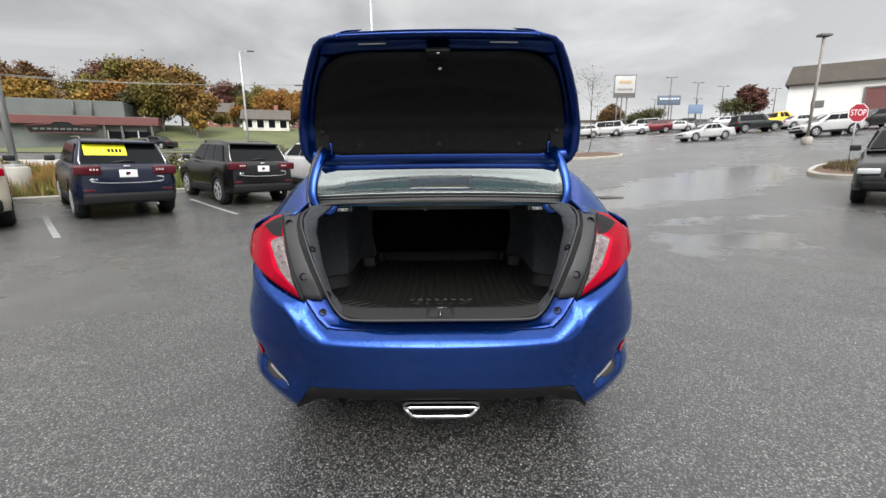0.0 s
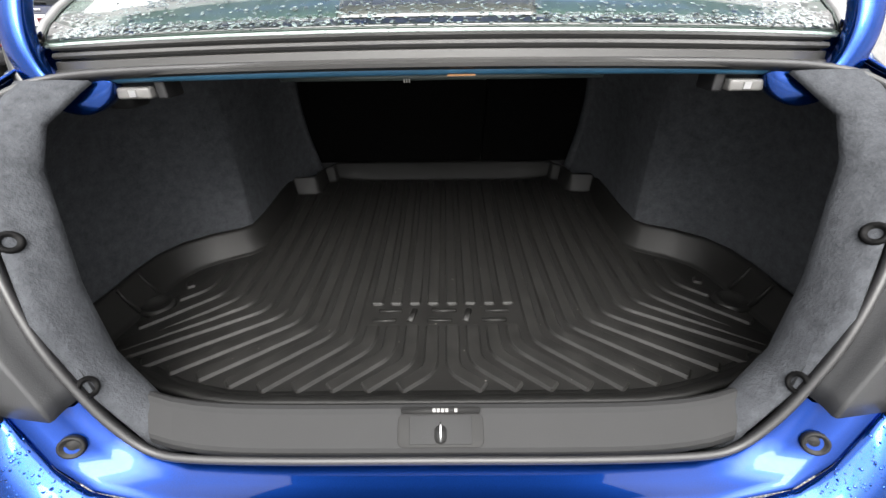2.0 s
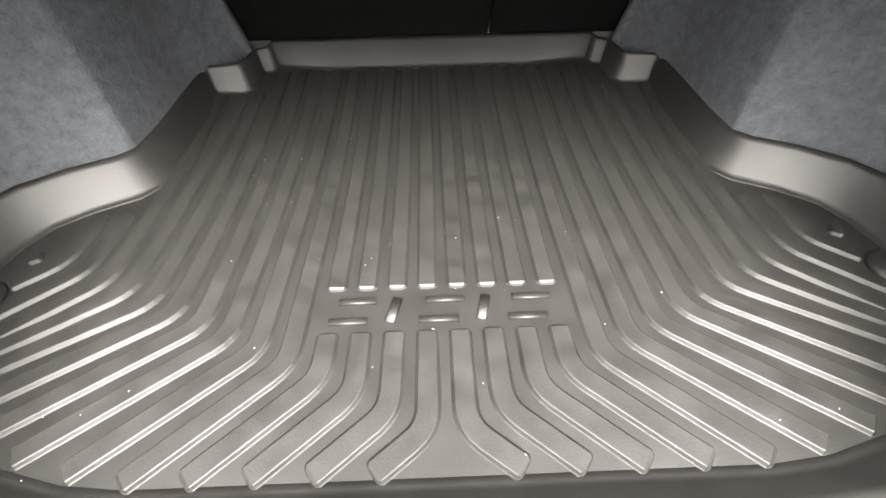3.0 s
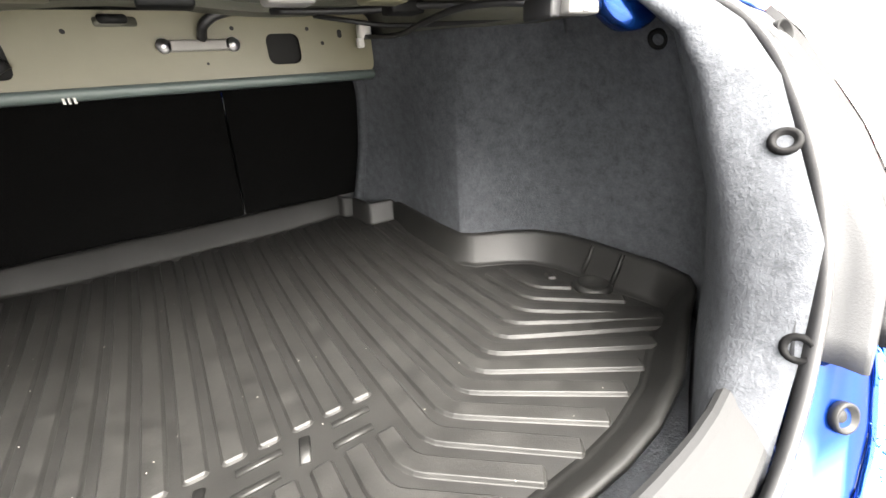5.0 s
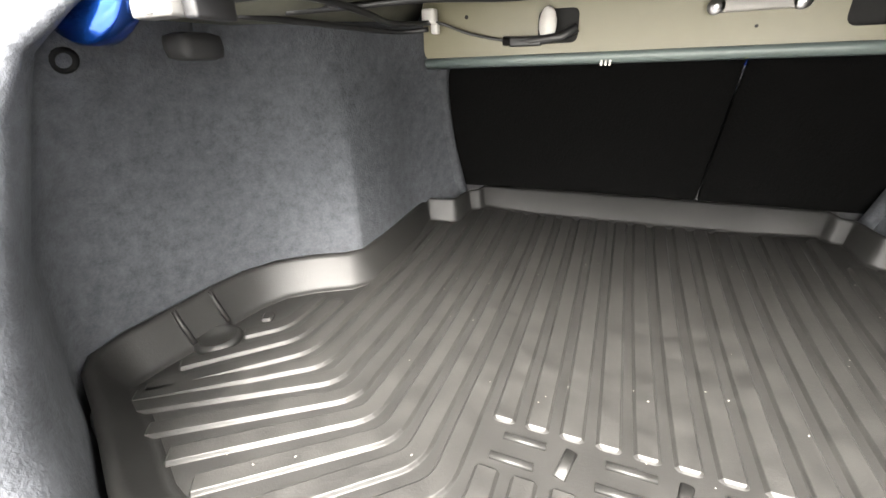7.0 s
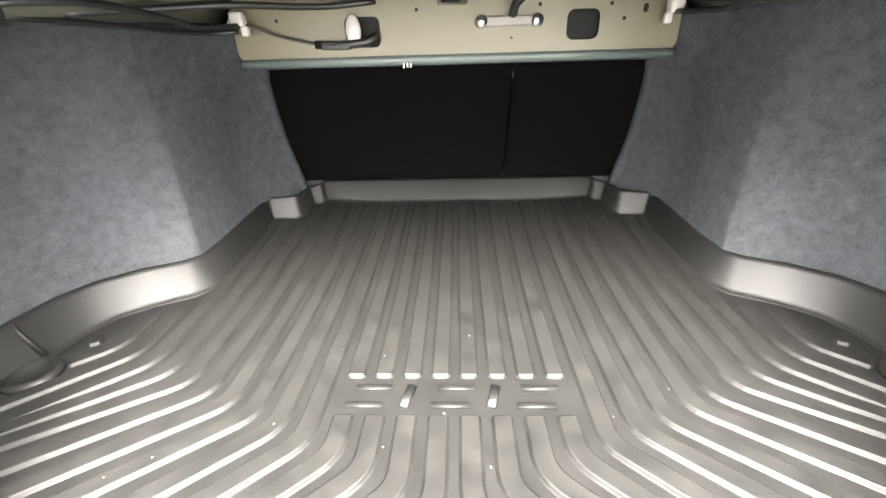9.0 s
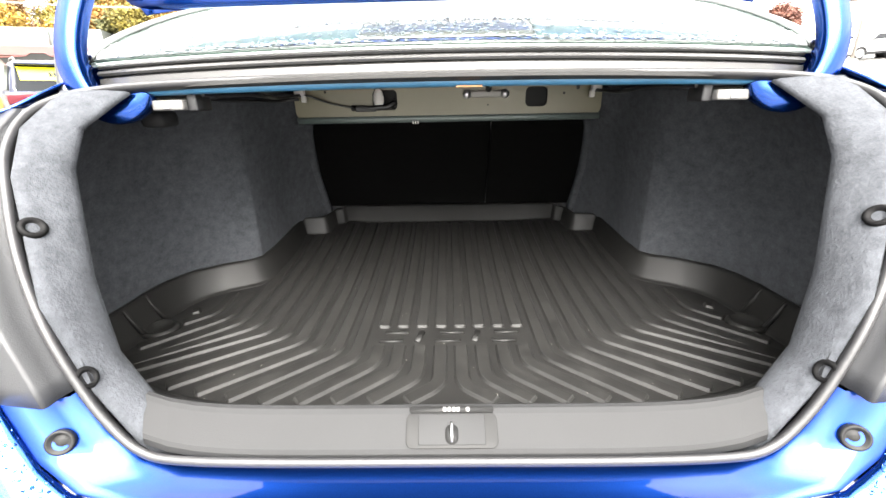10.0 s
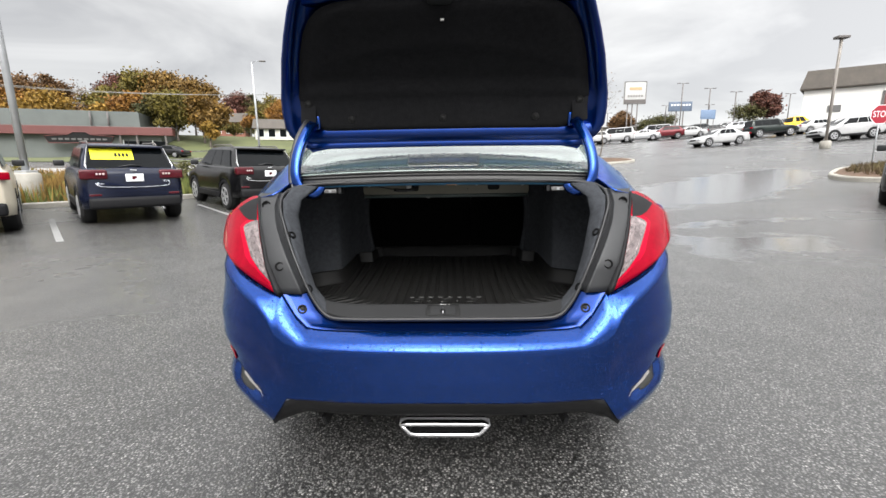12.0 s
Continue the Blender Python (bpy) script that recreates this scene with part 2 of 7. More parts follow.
    deep.inputs["To Min"].default_value, deep.inputs["To Max"].default_value = 0.84, 1.0
    nt.links.new(film_src, deep.inputs["Value"])
    nt.links.new(deep.outputs["Result"], b.inputs["Coat Weight"])
    b.inputs["Coat IOR"].default_value = 1.5
    sheet = nt.nodes.new("ShaderNodeMapRange")
    sheet.inputs["To Min"].default_value, sheet.inputs["To Max"].default_value = 0.6, 0.12
    nt.links.new(film_src, sheet.inputs["Value"])
    nt.links.new(sheet.outputs["Result"], b.inputs["Roughness"])
    film = nt.nodes.new("ShaderNodeBump")
    film.inputs["Strength"].default_value = 0.16
    film.inputs["Distance"].default_value = 0.005
    nt.links.new(grit.outputs[0], film.inputs["Height"])
    calm = nt.nodes.new("ShaderNodeMapRange")
    calm.inputs["To Min"].default_value, calm.inputs["To Max"].default_value = 0.42, 0.03
    nt.links.new(film_src, calm.inputs["Value"])
    nt.links.new(calm.outputs["Result"], film.inputs["Strength"])
    nt.links.new(film.outputs["Normal"], b.inputs["Coat Normal"])
    bp = nt.nodes.new("ShaderNodeBump")
    bp.inputs["Strength"].default_value = 0.55
    bp.inputs["Distance"].default_value = 0.006
    nt.links.new(grit.outputs[0], bp.inputs["Height"])
    under = nt.nodes.new("ShaderNodeMapRange")
    under.inputs["To Min"].default_value, under.inputs["To Max"].default_value = 0.55, 0.04
    nt.links.new(film_src, under.inputs["Value"])
    nt.links.new(under.outputs["Result"], bp.inputs["Strength"])
    nt.links.new(bp.outputs["Normal"], b.inputs["Normal"])
    return m


def carpet_material(name, dark, light, share=0.62):
    m, nt, b = principled(name)
    tc = node(nt, "ShaderNodeTexCoord")
    f1 = node(nt, "ShaderNodeTexNoise", Scale=240.0, Detail=3.0, Roughness=0.65)
    f2 = node(nt, "ShaderNodeTexNoise", Scale=55.0, Detail=5.0, Roughness=0.75)
    f3 = node(nt, "ShaderNodeTexNoise", Scale=6.0, Detail=3.0)
    for n in (f1, f2, f3):
        nt.links.new(tc.outputs["Object"], n.inputs["Vector"])
    s1 = nt.nodes.new("ShaderNodeMath")
    s1.operation = "MULTIPLY_ADD"
    s1.inputs[1].default_value = 0.30
    nt.links.new(f1.outputs["Fac"], s1.inputs[0])
    nt.links.new(f2.outputs["Fac"], s1.inputs[2])
    s2 = nt.nodes.new("ShaderNodeMath")
    s2.operation = "MULTIPLY_ADD"
    s2.inputs[1].default_value = 0.16
    nt.links.new(f3.outputs["Fac"], s2.inputs[0])
    nt.links.new(s1.outputs[0], s2.inputs[2])
    ramp = nt.nodes.new("ShaderNodeValToRGB")
    ramp.color_ramp.elements[0].position, ramp.color_ramp.elements[1].position = share - 0.16, share + 0.47
    ramp.color_ramp.elements[0].color, ramp.color_ramp.elements[1].color = rgb(dark), rgb(light)
    nt.links.new(s2.outputs[0], ramp.inputs["Fac"])
    nt.links.new(ramp.outputs["Color"], b.inputs["Base Color"])
    b.inputs["Roughness"].default_value = 0.95
    b.inputs["Specular IOR Level"].default_value = 0.15
    bp = nt.nodes.new("ShaderNodeBump")
    bp.inputs["Strength"].default_value = 0.5
    bp.inputs["Distance"].default_value = 0.003
    nt.links.new(f1.outputs["Fac"], bp.inputs["Height"])
    nt.links.new(bp.outputs["Normal"], b.inputs["Normal"])
    return m


BLUE = (0.0028, 0.033, 0.180)
M_BLUE = wet_paint("blue_metallic_paint", BLUE, 0.0, coat=0.5, metal=0.93, rough=0.20)
M_BLUEWET = wet_paint("rain_beaded_blue_paint", BLUE, 0.34, coat=0.5, metal=0.93, rough=0.20, size=170.0)
# body blue darkened, shade painted in for the open lid and gutter
M_BLUESHADE = wet_paint("shaded_blue_paint", (0.0027, 0.020, 0.122), 0.0, coat=0.35, metal=0.95, rough=0.34)
M_BLACKPL = mat("black_trim_plastic", (0.022, 0.0226, 0.0240), 0.44, var=0.12, bump=0.15, bscale=500, spec=0.34)
M_GLOSSBLK = mat("gloss_black_plastic", (0.008, 0.008, 0.009), 0.08, var=0.1, coat=0.6)
M_RUBBER = mat("black_rubber_seal", (0.016, 0.016, 0.017), 0.5, var=0.15, bump=0.1, bscale=300)
M_SILL = mat("grey_sill_plastic", (0.0150, 0.0152, 0.0157), 0.66, var=0.15, bump=0.12, bscale=700, spec=0.16)
M_DIFF = mat("charcoal_diffuser_plastic", (0.006, 0.006, 0.0065), 0.6, var=0.2, bump=0.2, bscale=400, spec=0.25)
M_TRAY = mat("black_moulded_tray_plastic", (0.0066, 0.0065, 0.0062), 0.48, var=0.3, scale=22, bump=0.10, bscale=420, rvar=0.05, spec=0.25)
M_PAN = mat("grained_black_tray_floor", (0.0074, 0.0072, 0.0069), 0.42, var=0.3, scale=22, bump=0.08, bscale=420, rvar=0.05, spec=0.34)
M_RIB = mat("scuffed_dusty_tray_rib", (0.0078, 0.0076, 0.0073), 0.48, var=0.4, scale=34, bump=0.12, bscale=420, rvar=0.05, spec=0.23, col2=(0.0096, 0.0094, 0.0089))
M_CARPET = carpet_material("charcoal_trunk_carpet", (0.0215, 0.0232, 0.0262), (0.055, 0.0585, 0.0655))
M_CARPET.node_tree.nodes["Principled BSDF"].inputs["Sheen Weight"].default_value = 0.02
M_CARPET.node_tree.nodes["Principled BSDF"].inputs["Sheen Roughness"].default_value = 0.45
M_CARPET.node_tree.nodes["Principled BSDF"].inputs["Sheen Tint"].default_value = (0.85, 0.92, 1.0, 1)
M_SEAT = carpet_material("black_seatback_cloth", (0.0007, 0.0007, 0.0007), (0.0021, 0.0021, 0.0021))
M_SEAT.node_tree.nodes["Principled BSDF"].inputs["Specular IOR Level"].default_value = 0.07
M_PAD = carpet_material("black_lid_felt", (0.004, 0.004, 0.0045), (0.012, 0.012, 0.013))
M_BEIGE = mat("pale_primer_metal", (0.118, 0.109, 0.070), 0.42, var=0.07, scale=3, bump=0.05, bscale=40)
# darker and greyer than the crossmember's primer
M_BEIGEDK = mat("darker_primer_metal", (0.066, 0.066, 0.050), 0.5, var=0.3, scale=7, bump=0.2, bscale=60)
M_LIP = mat("grey_blue_metal_lip", (0.10, 0.125, 0.12), 0.4, var=0.15)
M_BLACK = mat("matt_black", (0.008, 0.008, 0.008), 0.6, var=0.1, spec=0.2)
# near black, puts the shade of the recesses into the clips' colour
M_HOLE = mat("clip_shade_black", (0.0022, 0.0022, 0.0024), 0.7, var=0.1, spec=0.12)
M_CLAD = mat("dark_cladding_plastic", (0.010, 0.010, 0.011), 0.6, var=0.2, bump=0.15, bscale=120, spec=0.18)
M_CABLE = mat("black_cable", (0.012, 0.012, 0.013), 0.45, var=0.1)
M_PALEPL = mat("pale_grey_plastic", (0.10, 0.098, 0.095), 0.45, var=0.08)
M_TEAL = mat("blue_grey_shelf_paint", (0.03, 0.11, 0.19), 0.4, var=0.2)
M_WHITEPL = mat("white_plastic", (0.45, 0.44, 0.42), 0.4, var=0.05)
M_GREYPL = mat("grey_plastic", (0.22, 0.21, 0.20), 0.5, var=0.12)
M_CHROME = mat("brushed_chrome", (0.78, 0.78, 0.79), 0.14, metal=1.0, var=0.06)
M_STEEL = mat("dull_steel", (0.45, 0.45, 0.46), 0.35, metal=1.0, var=0.1)
M_RED = mat("red_lamp_plastic", (0.225, 0.0004, 0.010), 0.10, var=0.15, scale=20, coat=0.0, spec=0.09)
M_REDBAND = mat("red_light_guide", (0.36, 0.001, 0.018), 0.16, var=0.12, scale=20, spec=0.09)
M_LENSRIM = mat("pale_lens_rim", (0.15, 0.125, 0.125), 0.28, var=0.3, scale=40, metal=0.4)
M_VENT = mat("grey_vent_fin", (0.022, 0.022, 0.020), 0.45, var=0.2, bump=0.1, bscale=300)
M_DECK = mat("grey_deck_trim", (0.024, 0.0237, 0.0233), 0.42, var=0.12, bump=0.1, bscale=400)
M_REDDK = mat("dark_red_lamp_plastic", (0.062, 0.004, 0.008), 0.14, var=0.2, scale=20, coat=0.2, spec=0.3)
M_LENS = mat("clear_ribbed_lamp_lens", (0.06, 0.045, 0.045), 0.18, var=0.6, scale=60, coat=0.3, bump=0.6, bscale=110, col2=(0.22, 0.18, 0.178), metal=0.3)
M_BAND = wet_paint("grey_green_beaded_band", (0.034, 0.058, 0.048), 0.5, coat=0.5, metal=0.0, rough=0.3, size=110.0)
M_BANDDK = wet_paint("black_beaded_band", (0.012, 0.016, 0.016), 0.9, coat=1.0, metal=0.0, rough=0.3, size=110.0)
M_BANDRED = wet_paint("maroon_beaded_band", (0.036, 0.040, 0.036), 0.9, coat=0.8, metal=0.0, rough=0.3, size=120.0)
M_WETGLASS = wet_paint("rain_misted_window_glass", (0.27, 0.34, 0.315), 0.25, coat=0.6, metal=0.0, rough=0.2, size=80.0)
M_WETGLASS.node_tree.nodes["Principled BSDF"].inputs["Transmission Weight"].default_value = 0.2
M_TINT = mat("dark_tinted_glass", (0.004, 0.005, 0.006), 0.05, var=0.2, scale=2, spec=0.12)
M_CABIN = mat("black_cabin_trim", (0.012, 0.012, 0.013), 0.75, var=0.2)
M_TYRE = mat("tyre_rubber", (0.014, 0.014, 0.014), 0.7, var=0.25, bump=0.2, bscale=60)
M_RIM = mat("silver_alloy", (0.34, 0.34, 0.35), 0.3, metal=0.4, var=0.1)
M_PLATE = mat("white_plate", (0.75, 0.75, 0.75), 0.4, var=0.05)
M_ASPHALT = asphalt_material()
M_CONCRETE = mat("weathered_concrete", (0.30, 0.285, 0.25), 0.8, var=0.25, scale=2.5, bump=0.3, bscale=50)
M_ROAD = mat("pale_wet_road", (0.34, 0.33, 0.315), 0.4, var=0.15, scale=0.6, bump=0.2, bscale=60)
M_LINE = mat("worn_white_line", (0.20, 0.20, 0.195), 0.6, var=0.35, scale=9, bump=0.1)
M_GRASS = mat("verge_grass", (0.0663, 0.1326, 0.0172), 0.85, var=0.4, scale=1.2, col2=(0.1326, 0.1326, 0.0351), island=0.35)
M_DRYGRASS = mat("dry_tall_grass", (0.1794, 0.1053, 0.0218), 0.85, var=0.35, scale=1.2, island=0.35)
M_SOIL = mat("verge_soil", (0.0702, 0.1014, 0.0273), 0.95, var=0.4, scale=0.8, col2=(0.0858, 0.0663, 0.0312), bump=0.5, bscale=20)
M_MULCH = mat("brown_mulch", (0.085, 0.05, 0.03), 0.95, var=0.45, scale=5, bump=0.8, bscale=40)
M_BARK = mat("grey_bark", (0.10, 0.085, 0.07), 0.9, var=0.3, scale=4, bump=0.5, bscale=30)
M_POLE = mat("galvanised_pole", (0.36, 0.37, 0.38), 0.45, metal=0.4, var=0.12, scale=3)
M_POLEDK = mat("bronze_pole", (0.10, 0.09, 0.085), 0.5, var=0.15, scale=3)


def leaf(name, a, b):
    return mat(name, a, 0.75, var=0.3, scale=0.5, col2=b, island=0.38)


M_LEAF_ORANGE = leaf("orange_leaves", (0.1855, 0.0675, 0.0076), (0.2108, 0.1054, 0.0126))
M_LEAF_GOLD = leaf("gold_leaves", (0.2192, 0.1433, 0.0126), (0.2024, 0.1054, 0.0126))
M_LEAF_RUST = leaf("rust_leaves", (0.0884, 0.0442, 0.0177), (0.1292, 0.0680, 0.0218))
M_LEAF_GREEN = leaf("dull_green_leaves", (0.0422, 0.0506, 0.0126), (0.0717, 0.0632, 0.0148))
M_LEAF_OLIVE = leaf("olive_gold_leaves", (0.0816, 0.0714, 0.0122), (0.1462, 0.1122, 0.0150))
M_LEAF_BROWN = leaf("brown_gold_leaves", (0.1020, 0.0598, 0.0109), (0.1734, 0.0952, 0.0136))
M_LEAF_RED = leaf("dark_red_leaves", (0.0843, 0.0253, 0.0190), (0.1096, 0.0422, 0.0253))


# ---- mesh helpers ----
def part(name, geom, material, parent=None, label="", smooth=True, thick=0.0, bevel=0.0, sub=0):
    """One mesh object out of (verts, faces), under a thing or a part."""
    verts, faces = geom
    me = bpy.data.meshes.new(name)
    me.from_pydata([tuple(map(float, v)) for v in verts], [], faces)
    me.materials.append(material)
    me.validate()
    me.update()
    if not thick:
        bm = bmesh.new()
        bm.from_mesh(me)
        bmesh.ops.recalc_face_normals(bm, faces=bm.faces[:])
        bm.to_mesh(me)
        bm.free()
    if smooth:
        me.polygons.foreach_set("use_smooth", [True] * len(me.polygons))
    ob = new(name, me)
    if parent:
        ob.parent = parent
    if label:
        tagged(ob, label)
    if thick:
        md = ob.modifiers.new("thickness", "SOLIDIFY")
        md.thickness, md.offset = abs(thick), (-1 if thick > 0 else 1)
    if sub:
        md = ob.modifiers.new("rounding", "SUBSURF")
        md.levels = md.render_levels = sub
    if bevel:
        md = ob.modifiers.new("edge", "BEVEL")
        md.width, md.segments, md.limit_method = bevel, 2, "ANGLE"
        md.harden_normals = False
    return ob


def thing(name, label, category, at=(0, 0, 0), turn=0.0, group="", kind=""):
    ob = new(name)
    ob.matrix_basis = pose(*at, 0, 0, turn)
    ob.empty_display_size = 0.2
    return tagged(ob, label, category, group, kind)


def join(*geoms):
    vs, fs = [], []
    for v, f in geoms:
        k = len(vs)
        vs += list(v)
        fs += [tuple(i + k for i in q) for q in f]
    return vs, fs


def moved(geom, m):
    return [tuple(m @ Vector(v)) for v in geom[0]], geom[1]


def flipx(geom):
    return [(-v[0], v[1], v[2]) for v in geom[0]], [tuple(reversed(f)) for f in geom[1]]


def grid(rows, closed=False):
    n, m = len(rows), len(rows[0])
    vs = [p for r in rows for p in r]
    fs = []
    for i in range(n - 1):
        for j in range(m if closed else m - 1):
            k = (j + 1) % m
            fs.append((i * m + j, i * m + k, (i + 1) * m + k, (i + 1) * m + j))
    return vs, fs


def box(cx, cy, cz, sx, sy, sz, r=0.0):
    """A box by centre and size, its edges cut by r."""
    bm = bmesh.new()
    bmesh.ops.create_cube(bm, size=1.0)
    bmesh.ops.scale(bm, vec=(sx, sy, sz), verts=bm.verts)
    if r:
        bmesh.ops.bevel(bm, geom=bm.edges[:], offset=r, segments=2, affect="EDGES", profile=0.6)
    bmesh.ops.translate(bm, vec=(cx, cy, cz), verts=bm.verts)
    out = [tuple(v.co) for v in bm.verts], [tuple(v.index for v in f.verts) for f in bm.faces]
    bm.free()
    return out


def smooth_path(pts, steps=6, closed=False):
    """Catmull-Rom through the points."""
    pts = [Vector(p) for p in pts]
    n, out = len(pts), []
    spans = n if closed else n - 1
    for i in range(spans):
        if closed:
            p0, p1, p2, p3 = pts[i - 1], pts[i], pts[(i + 1) % n], pts[(i + 2) % n]
        else:
            p0, p1, p2, p3 = pts[max(i - 1, 0)], pts[i], pts[i + 1], pts[min(i + 2, n - 1)]
        for s in range(steps):
            t = s / steps
            out.append(0.5 * ((2 * p1) + (p2 - p0) * t + (2 * p0 - 5 * p1 + 4 * p2 - p3) * t * t + (3 * p1 - p0 - 3 * p2 + p3) * t ** 3))
    if not closed:
        out.append(pts[-1])
    return out


def sweep(path, profile, closed=False, up=(0, 0, 1), caps=True):
    """A profile of (side, up) points carried along a path."""
    path = [Vector(p) for p in path]
    n, rows = len(path), []
    for i, p in enumerate(path):
        a = path[i - 1] if (i or closed) else path[0]
        b = path[(i + 1) % n] if (i < n - 1 or closed) else path[-1]
        d = (b - a).normalized()
        side = d.cross(Vector(up))
        side = side.normalized() if side.length > 1e-5 else Vector((1, 0, 0))
        top = side.cross(d)
        rows.append([tuple(p + side * s + top * u) for s, u in profile])
    if closed:
        rows.append(rows[0])
    vs, fs = grid(rows, closed=True)
    if caps and not closed:
        m = len(profile)
        fs = fs + [tuple(reversed(range(m))), tuple(range((n - 1) * m, n * m))]
    return vs, fs


def ring(r, n=8, rx=1.0):
    return [(r * rx * math.cos(2 * math.pi * k / n), r * math.sin(2 * math.pi * k / n)) for k in range(n)]


def tube(path, r, n=8, closed=False, up=(0, 0, 1)):
    return sweep(path, ring(r, n), closed, up)


def lathe(profile, n=24, axis="z"):
    """(radius, height) points turned about an axis."""
    rows = []
    for r, h in profile:
        row = []
        for k in range(n):
            c, s = r * math.cos(2 * math.pi * k / n), r * math.sin(2 * math.pi * k / n)
            row.append({"z": (c, s, h), "x": (h, c, s), "y": (s, h, c)}[axis])
        rows.append(row)
    vs, fs = grid(rows, closed=True)
    m = n
    fs = fs + [tuple(range((len(rows) - 1) * m, len(rows) * m)), tuple(reversed(range(m)))]
    return vs, fs


def plate(outline, depth, axis="z", at=0.0):
    """A flat outline of 2D points given a depth. axis: the way it faces."""
    n = len(outline)
    lift = {"z": lambda p, h: (p[0], p[1], h), "y": lambda p, h: (p[0], h, p[1]), "x": lambda p, h: (h, p[0], p[1])}[axis]
    vs = [lift(p, at) for p in outline] + [lift(p, at + depth) for p in outline]
    fs = [tuple(reversed(range(n))), tuple(range(n, 2 * n))]
    fs += [(i, (i + 1) % n, n + (i + 1) % n, n + i) for i in range(n)]
    return vs, fs


def round_rect(w, h, r, n=4, cx=0.0, cy=0.0):
    out = []
    for qx, qy, a0 in ((1, 1, 0), (-1, 1, 90), (-1, -1, 180), (1, -1, 270)):
        for k in range(n + 1):
            a = radians(a0 + 90 * k / n)
            out.append((cx + qx * (w / 2 - r) + r * math.cos(a), cy + qy * (h / 2 - r) + r * math.sin(a)))
    return out


def lerp(table, t):
    """Straight-line look-up in (t, value) pairs."""
    if t <= table[0][0]:
        return table[0][1]
    for (a, va), (b, vb) in zip(table, table[1:]):
        if t <= b:
            return va + (vb - va) * (t - a) / (b - a)
    return table[-1][1]


def ease(a, b, x):
    t = min(max((x - a) / (b - a), 0.0), 1.0)
    return t * t * (3 - 2 * t)


# ---- ground ----
def height(x, y):
    """The lot is level round the car and climbs gently ahead, more to the right."""
    r = math.hypot(x, y)
    right = ease(-0.3, 0.5, x / (r + 1e-6))
    d = max(0.0, r - 8)
    d = 130 * (1 - math.exp(-d / 130))
    e = min(max(0.0, r - 24), 90)
    bank = 4.2 * ease(54, 92, r) * ease(-0.70, -0.58, x / (r + 1e-6)) * ease(0.15, -0.12, x / (r + 1e-6)) * ease(-15, 10, y)
    return bank + (0.072 + 0.013 * right) * d * d / (d + 4) * ease(-15, 10, y) + right * 0.04 * e * e / (e + 6) * ease(-15, 10, y)


def draped(outline, lift=0.0, step=1.0):
    """A patch of ground inside a rectangle (x0, y0, ux, uy, length, width): laid on the slope."""
    x0, y0, ux, uy, ln, wd = outline
    nx, ny = max(2, int(ln / step)), max(2, int(wd / step))
    rows = []
    for i in range(ny + 1):
        row = []
        for j in range(nx + 1):
            s, t = ln * j / nx, wd * i / ny
            x, y = x0 + ux * s - uy * t, y0 + uy * s + ux * t
            row.append((x, y, height(x, y) + lift))
        rows.append(row)
    return grid(rows)


radii = [0.0001, 1, 2, 3, 4, 5, 6, 7, 8, 9, 10, 11.5, 13, 15, 17, 19, 22, 25, 28, 32, 36, 41, 47, 54, 62, 72, 84, 98, 115, 135, 170, 240, 400, 800, 1600]
rows = []
for r in radii:
    rows.append([(r * math.cos(2 * math.pi * k / 96), r * math.sin(2 * math.pi * k / 96), height(r * math.cos(2 * math.pi * k / 96), r * math.sin(2 * math.pi * k / 96))) for k in range(96)])
tagged(part("ground", grid(rows, closed=True), M_ASPHALT), "wet grey asphalt car park with scattered pale stones", "ground", kind="structure")

# ---- the blue sedan with its open trunk ----
car = thing("sedan", "blue metallic sedan with its trunk standing open, beaded with rain", "car")
YC, BEND, SOFT = 0.54, 3.4, 3.2   # where the flanks begin, and how square the corners are at the lamps and below
YR = [(0.20, -0.17), (0.30, -0.205), (0.395, -0.243), (0.46, -0.256), (0.53, -0.262), (0.565, -0.258), (0.588, -0.240), (0.604, -0.210), (0.70, -0.200), (0.78, -0.186), (0.87, -0.132), (0.955, -0.064), (1.0, -0.012)]
XS = [(0.20, 0.80), (0.30, 0.822), (0.40, 0.835), (0.55, 0.843), (0.70, 0.842), (0.85, 0.835), (0.95, 0.826), (1.0, 0.815)]


def rear_y(x, z, out=0.0):
    """The tail's surface: how far ahead it lies at a width and height."""
    q = min(abs(x) / lerp(XS, z), 0.999)
    return YC - (YC - lerp(YR, z) + out) * (1 - q ** BEND) ** (1 / BEND)


def tail_patch(cols, out=0.0):
    """cols: for each column (x at its foot, x at its head, z foot, z head); laid on the tail's surface."""
    n = 15
    rows = []
    for k in range(n + 1):
        v = k / n
        rows.append([(x0 + (x1 - x0) * v, rear_y(x0 + (x1 - x0) * v, z0 + (z1 - z0) * v, out), z0 + (z1 - z0) * v) for x0, x1, z0, z1 in cols])
    return grid(rows)


def mirrored(cols):
    return [(-a, -b, c, d) for a, b, c, d in reversed(cols) if a > 1e-6] + cols


BUMP_TOP = [(0.0, 0.604), (0.36, 0.605), (0.40, 0.611), (0.43, 0.64), (0.475, 0.703), (0.491, 0.706), (0.537, 0.726), (0.576, 0.743), (0.619, 0.762), (0.657, 0.780), (0.69, 0.795), (0.74, 0.818), (0.78, 0.835)]
CREASE = [(0.0, 0.559), (0.40, 0.564), (0.455, 0.574), (0.485, 0.598), (0.51, 0.645), (0.54, 0.675), (0.581, 0.696), (0.662, 0.738), (0.78, 0.785)]
UNDER = [(0.0, -0.264), (0.012, -0.2635), (0.10, -0.2525), (0.17, -0.240), (0.26, -0.2336), (0.36, -0.2336), (0.5, -0.1484)]
